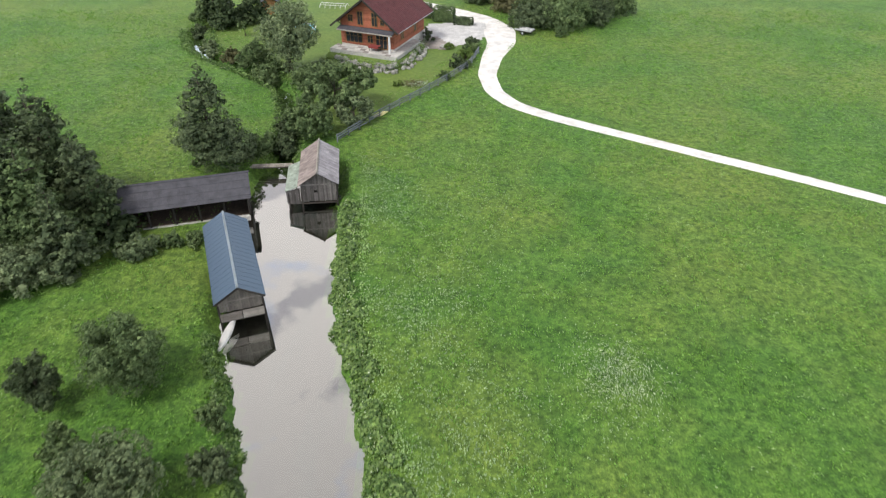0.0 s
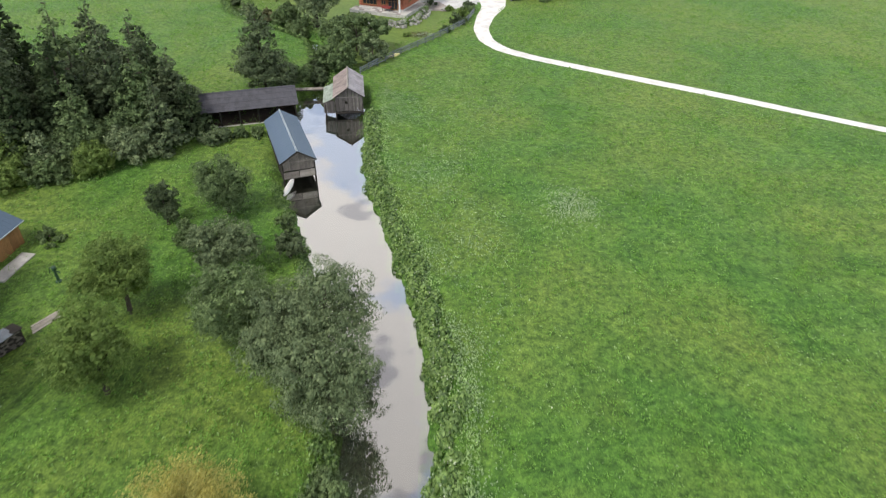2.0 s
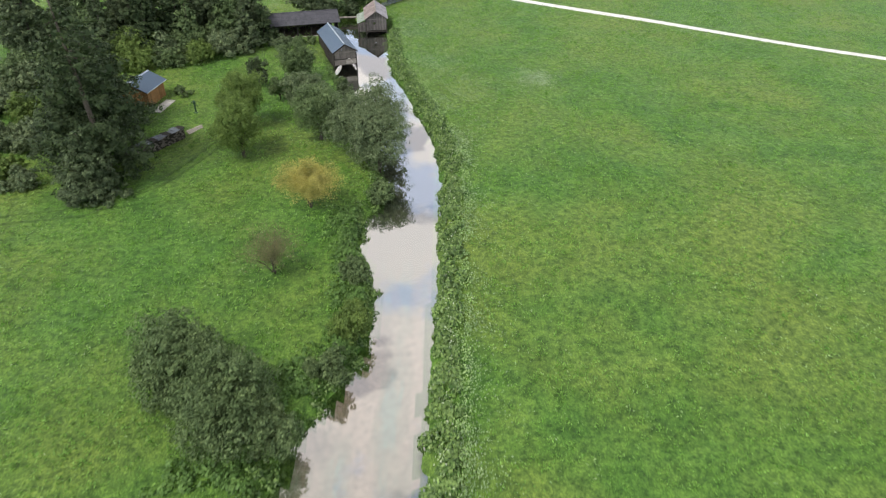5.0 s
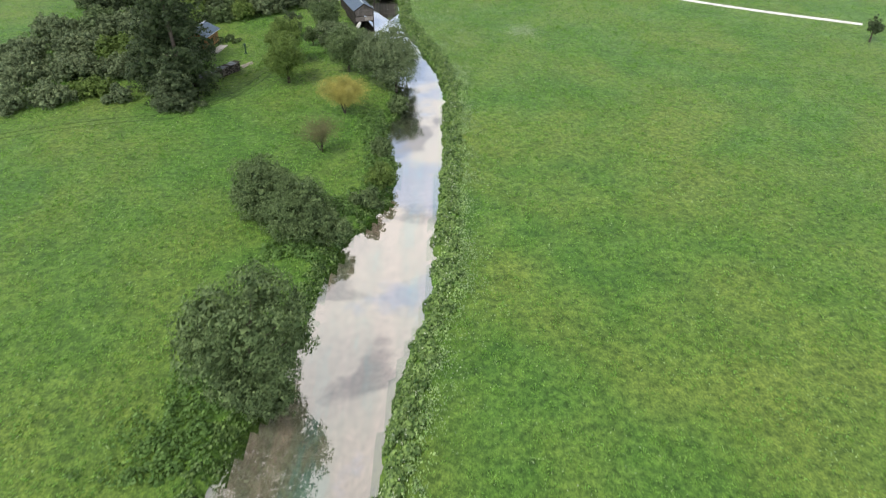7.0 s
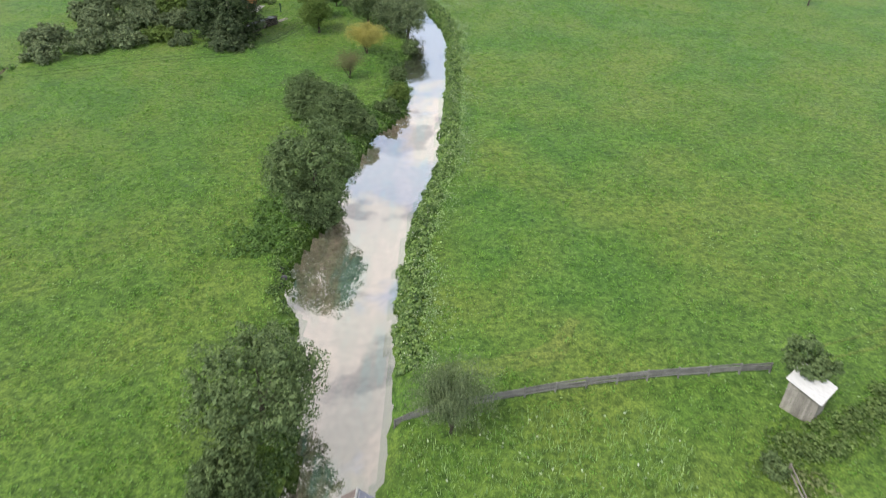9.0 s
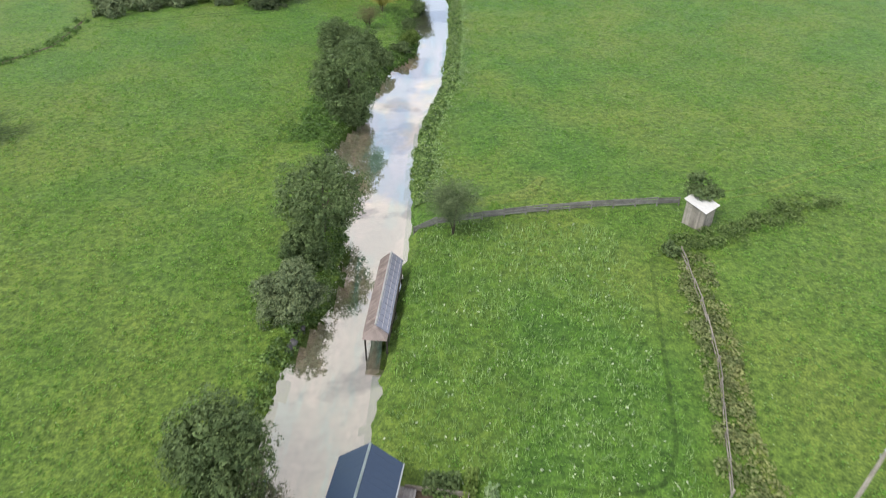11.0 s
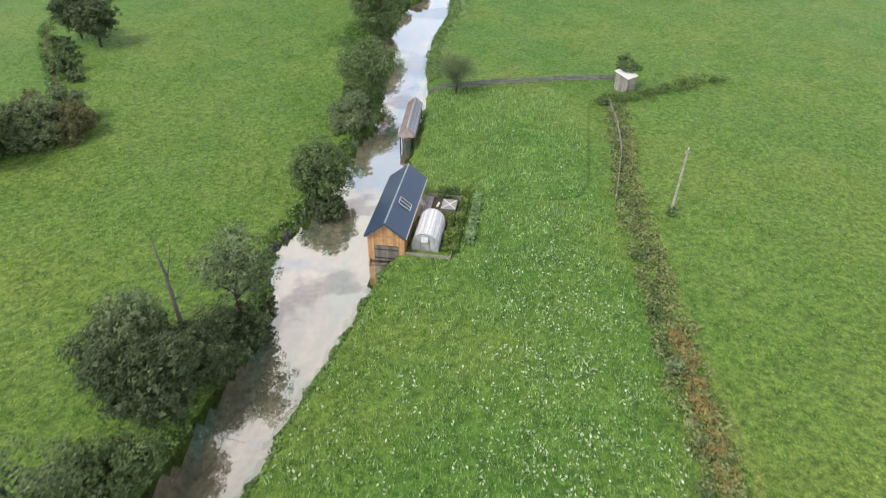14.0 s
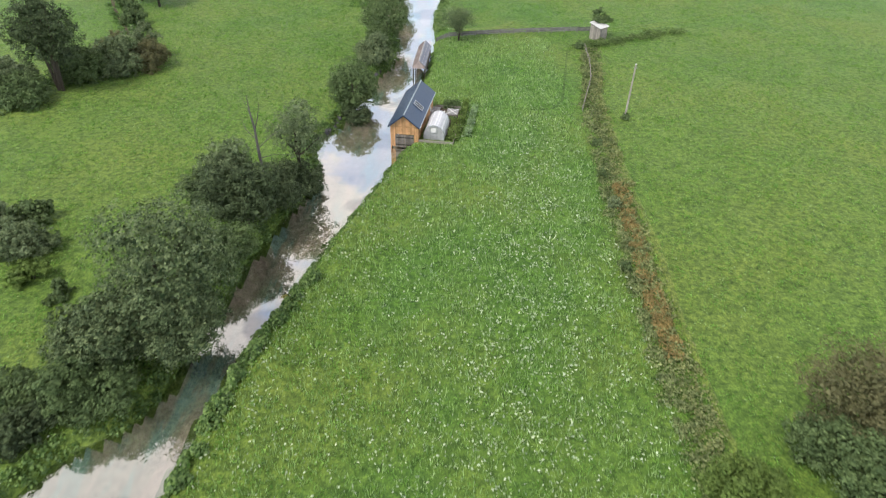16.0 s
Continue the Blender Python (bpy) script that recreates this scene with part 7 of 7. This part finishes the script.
def garden_extras():
    trimmed_hedge(0.2, 121.2, -12, 3.9, 2.2, 2.5, M_LEAF, "clipped dark green box-shaped hedge beside the driveway")
    trimmed_hedge(3.6, 118.9, -12, 3.4, 1.5, 1.3, M_LEAF_DARK, "low clipped dark hedge beside the driveway")
    trimmed_hedge(-3.6, 123.4, 0, 3.4, 2.0, 2.4, M_LEAF_DARK, "clipped dark hedge behind the chalet")
    rock = thing("boulder", pose(0.6, 106.9, ground_at(0.6, 106.9), 0, 0, 20), "large pale boulder on the lawn beside the forecourt", "boulder")
    bm = bmesh.new()
    bmesh.ops.create_icosphere(bm, subdivisions=3, radius=1.0)
    for q in bm.verts:
        q.co *= 0.9 + 0.25 * noise.noise(q.co * 1.7) + 0.06 * noise.noise(q.co * 6)
        q.co.x, q.co.y, q.co.z = q.co.x * 1.3, q.co.y * 0.8, q.co.z * 0.55 + 0.15
    part("rock", bm, M_STONE, rock)
    hoops = thing("cloche_frame", pose(-20.4, 130.4, ground_at(-20.4, 130.4), 0, 0, 78), "low white hoop frame over a vegetable bed", "garden frame")
    for k in range(6):
        pts = [(1.1 * math.cos(math.pi * a / 8), -2.5 + k, 0.75 * math.sin(math.pi * a / 8)) for a in range(9)]
        part("hoop", tube(bmesh.new(), pts, [0.05] * 9, 6), M_WHITE, hoops)
    for x, z in ((0, 0.75), (-0.78, 0.53), (0.78, 0.53)):
        beam("rail", M_WHITE, hoops, (x, -2.5, z), (x, 2.5, z), 0.06, 0.06)
    tree(-33.0, 113.0, 0.9, 2.4, M_LEAF, "small young fruit tree on the lawn", "fruit tree", "round", stem=0.4, name="fruit_tree", size=0.24)


M_KAYAK = sheet("pale_yellow_plastic", (0.75, 0.66, 0.3), 0.4, 0.0, 0.1)

LAWN = [(-11.8, 74.2), (-6.0, 83.3), (-3.1, 87.1), (0.8, 92.7), (4.2, 98.9), (5.4, 104.6), (5.1, 111.8), (-2.4, 114.2), (-3.5, 141.1), (-26.2, 144.1), (-36.9, 128.5), (-38.9, 115.0), (-36.9, 107.7), (-32.9, 102.8), (-26.9, 98.1), (-20.2, 91.1), (-17.2, 81.4)]
flat_patch("lawn", LAWN, M_LAWN, 0.04, "closely mown lawn round the chalet", "lawn")
flat_patch("driveway", [(-3.9, 106.7), (1.0, 106.3), (6.6, 110.6), (7.7, 120.6), (-2.4, 119.2), (-4.5, 112.0)], M_DRIVE, 0.07, "pale gravel driveway beside the house", "driveway", 0.5)
flat_patch("pavement", [(-3.9, 106.4), (0.4, 105.7), (0.7, 108.8), (-0.8, 111.9), (-3.5, 112.2)], M_PAVING, 0.1, "brownish paved forecourt beside the house", "paving", 0.4)
blue_boathouse()
far_boathouse()
dark_shed()
larch_boathouse()
long_boat_shelter()
garden_hut()
wood_stack()
water_pump()
canoe()
field_hut()
utility_pole()
tree(21.75, -113.6, 0.6, 0.9, M_LEAF, "rough weeds round the foot of the pole", "weeds", "bush", name="weed_tuft", size=0.24)
polytunnel()
kitchen_garden()
dead_tree()
rockery(*house())
trailer()
pool()
garden_extras()
rail_fence("garden_fence", [(-12.4, 72.7), (-9.3, 77.9), (-6.2, 82.9), (-3.3, 86.6), (0.6, 92.3), (4.0, 98.4), (5.6, 104.0)], "blue-grey wooden garden fence with three rails", M_FENCEWOOD, 1.0, 3, 2.2)
rail_fence("meadow_fence", [(-5.1, -80.0), (2.2, -78.2), (8.1, -76.8), (14.0, -75.8), (22.4, -75.0), (23.1, -75.0)], "weathered grey wooden rail fence across the meadow", M_FENCEGREY, 0.95, 5, 2.3, lean=3, group="meadow fences")
rail_fence("meadow_fence", [(20.7, -84.1), (20.4, -91.7), (19.3, -99.6), (17.8, -105.2), (16.3, -111.0)], "sagging pale wooden fence along the ditch", M_PALEWOOD, 0.85, 2, 2.6, lean=7, group="meadow fences")
ribbon("trodden_trail", FOOT_TRAIL, 0.42, M_TRACK, 0.045, "narrow trodden trail through the meadow grass", "trail", 0.5, 0.05)
ribbon("worn_strip", [(21.6, -94.0, 0.6), (19.6, -107.0, 0.8), (19.0, -119.0, 1.0), (18.6, -130.1, 0.9), (18.7, -138.0, 0.8), (18.6, -146.0, 0.8), (18.0, -156.0, 0.6), (18.0, -172.0, 0.6)], 0.8, M_WORN, 0.05, "pale worn grass strip beside the ditch", "trail", 0.6, 0.25)
ribbon("worn_strip", [(-2.5, -74.8, 1.0), (2.5, -74.6, 2.6), (7.0, -73.0, 2.4), (9.5, -68.5, 0.8)], 2.0, M_WORN, 0.05, "yellowish worn grass beside the fence", "trail", 0.6, 0.5)


def bank_stones():
    """Dark wet stones along the foot of the bank."""
    rnd = random.Random(31)
    bm = bmesh.new()
    bmesh.ops.create_icosphere(bm, subdivisions=2, radius=0.5)
    for v in bm.verts:
        v.co *= 1 + 0.22 * math.sin(v.co.x * 9 + v.co.y * 6) + 0.12 * math.sin(v.co.z * 13)
    me = bpy.data.meshes.new("bank_stone")
    bm.to_mesh(me)
    bm.free()
    me.materials.append(M_WETSTONE)
    for y0, y1, n in ((-122.5, -112.5, 16), (-97.5, -94.0, 6), (-64.5, -60.5, 6)):
        for k in range(n):
            y = y0 + (y1 - y0) * (k + rnd.random() * 0.7) / n
            x = float(bank(LEFT, np.array([y]))[0]) + rnd.uniform(-0.45, 0.1)
            s = rnd.uniform(0.45, 1.0)
            ob = new("bank_stone", me)
            ob.matrix_world = Matrix.LocRotScale((x, y, 0.12 + 0.12 * s), Euler((rnd.random() * 6, rnd.random() * 6, rnd.random() * 6)), (s, s * rnd.uniform(0.7, 1.2), s * 0.8))
            tagged(ob, "dark wet boulder at the foot of the stream bank", "stone", "bank stones")


M_WETSTONE = mineral("dark_wet_stone", (0.03, 0.032, 0.036), (0.12, 0.12, 0.125), 3.0, 0.6)
bank_stones()
for side in (-0.75, 0.75):
    ribbon("wheel_track", [(25.5, -73.5 + side), (34.3, -70.8 + side), (41.6, -66.9 + side), (49.9, -62.8 + side), (66.0, -55.0 + side)], 0.4, M_WORN, 0.04, "faint wheel track across the open meadow", "track", 0.7, 0.06)
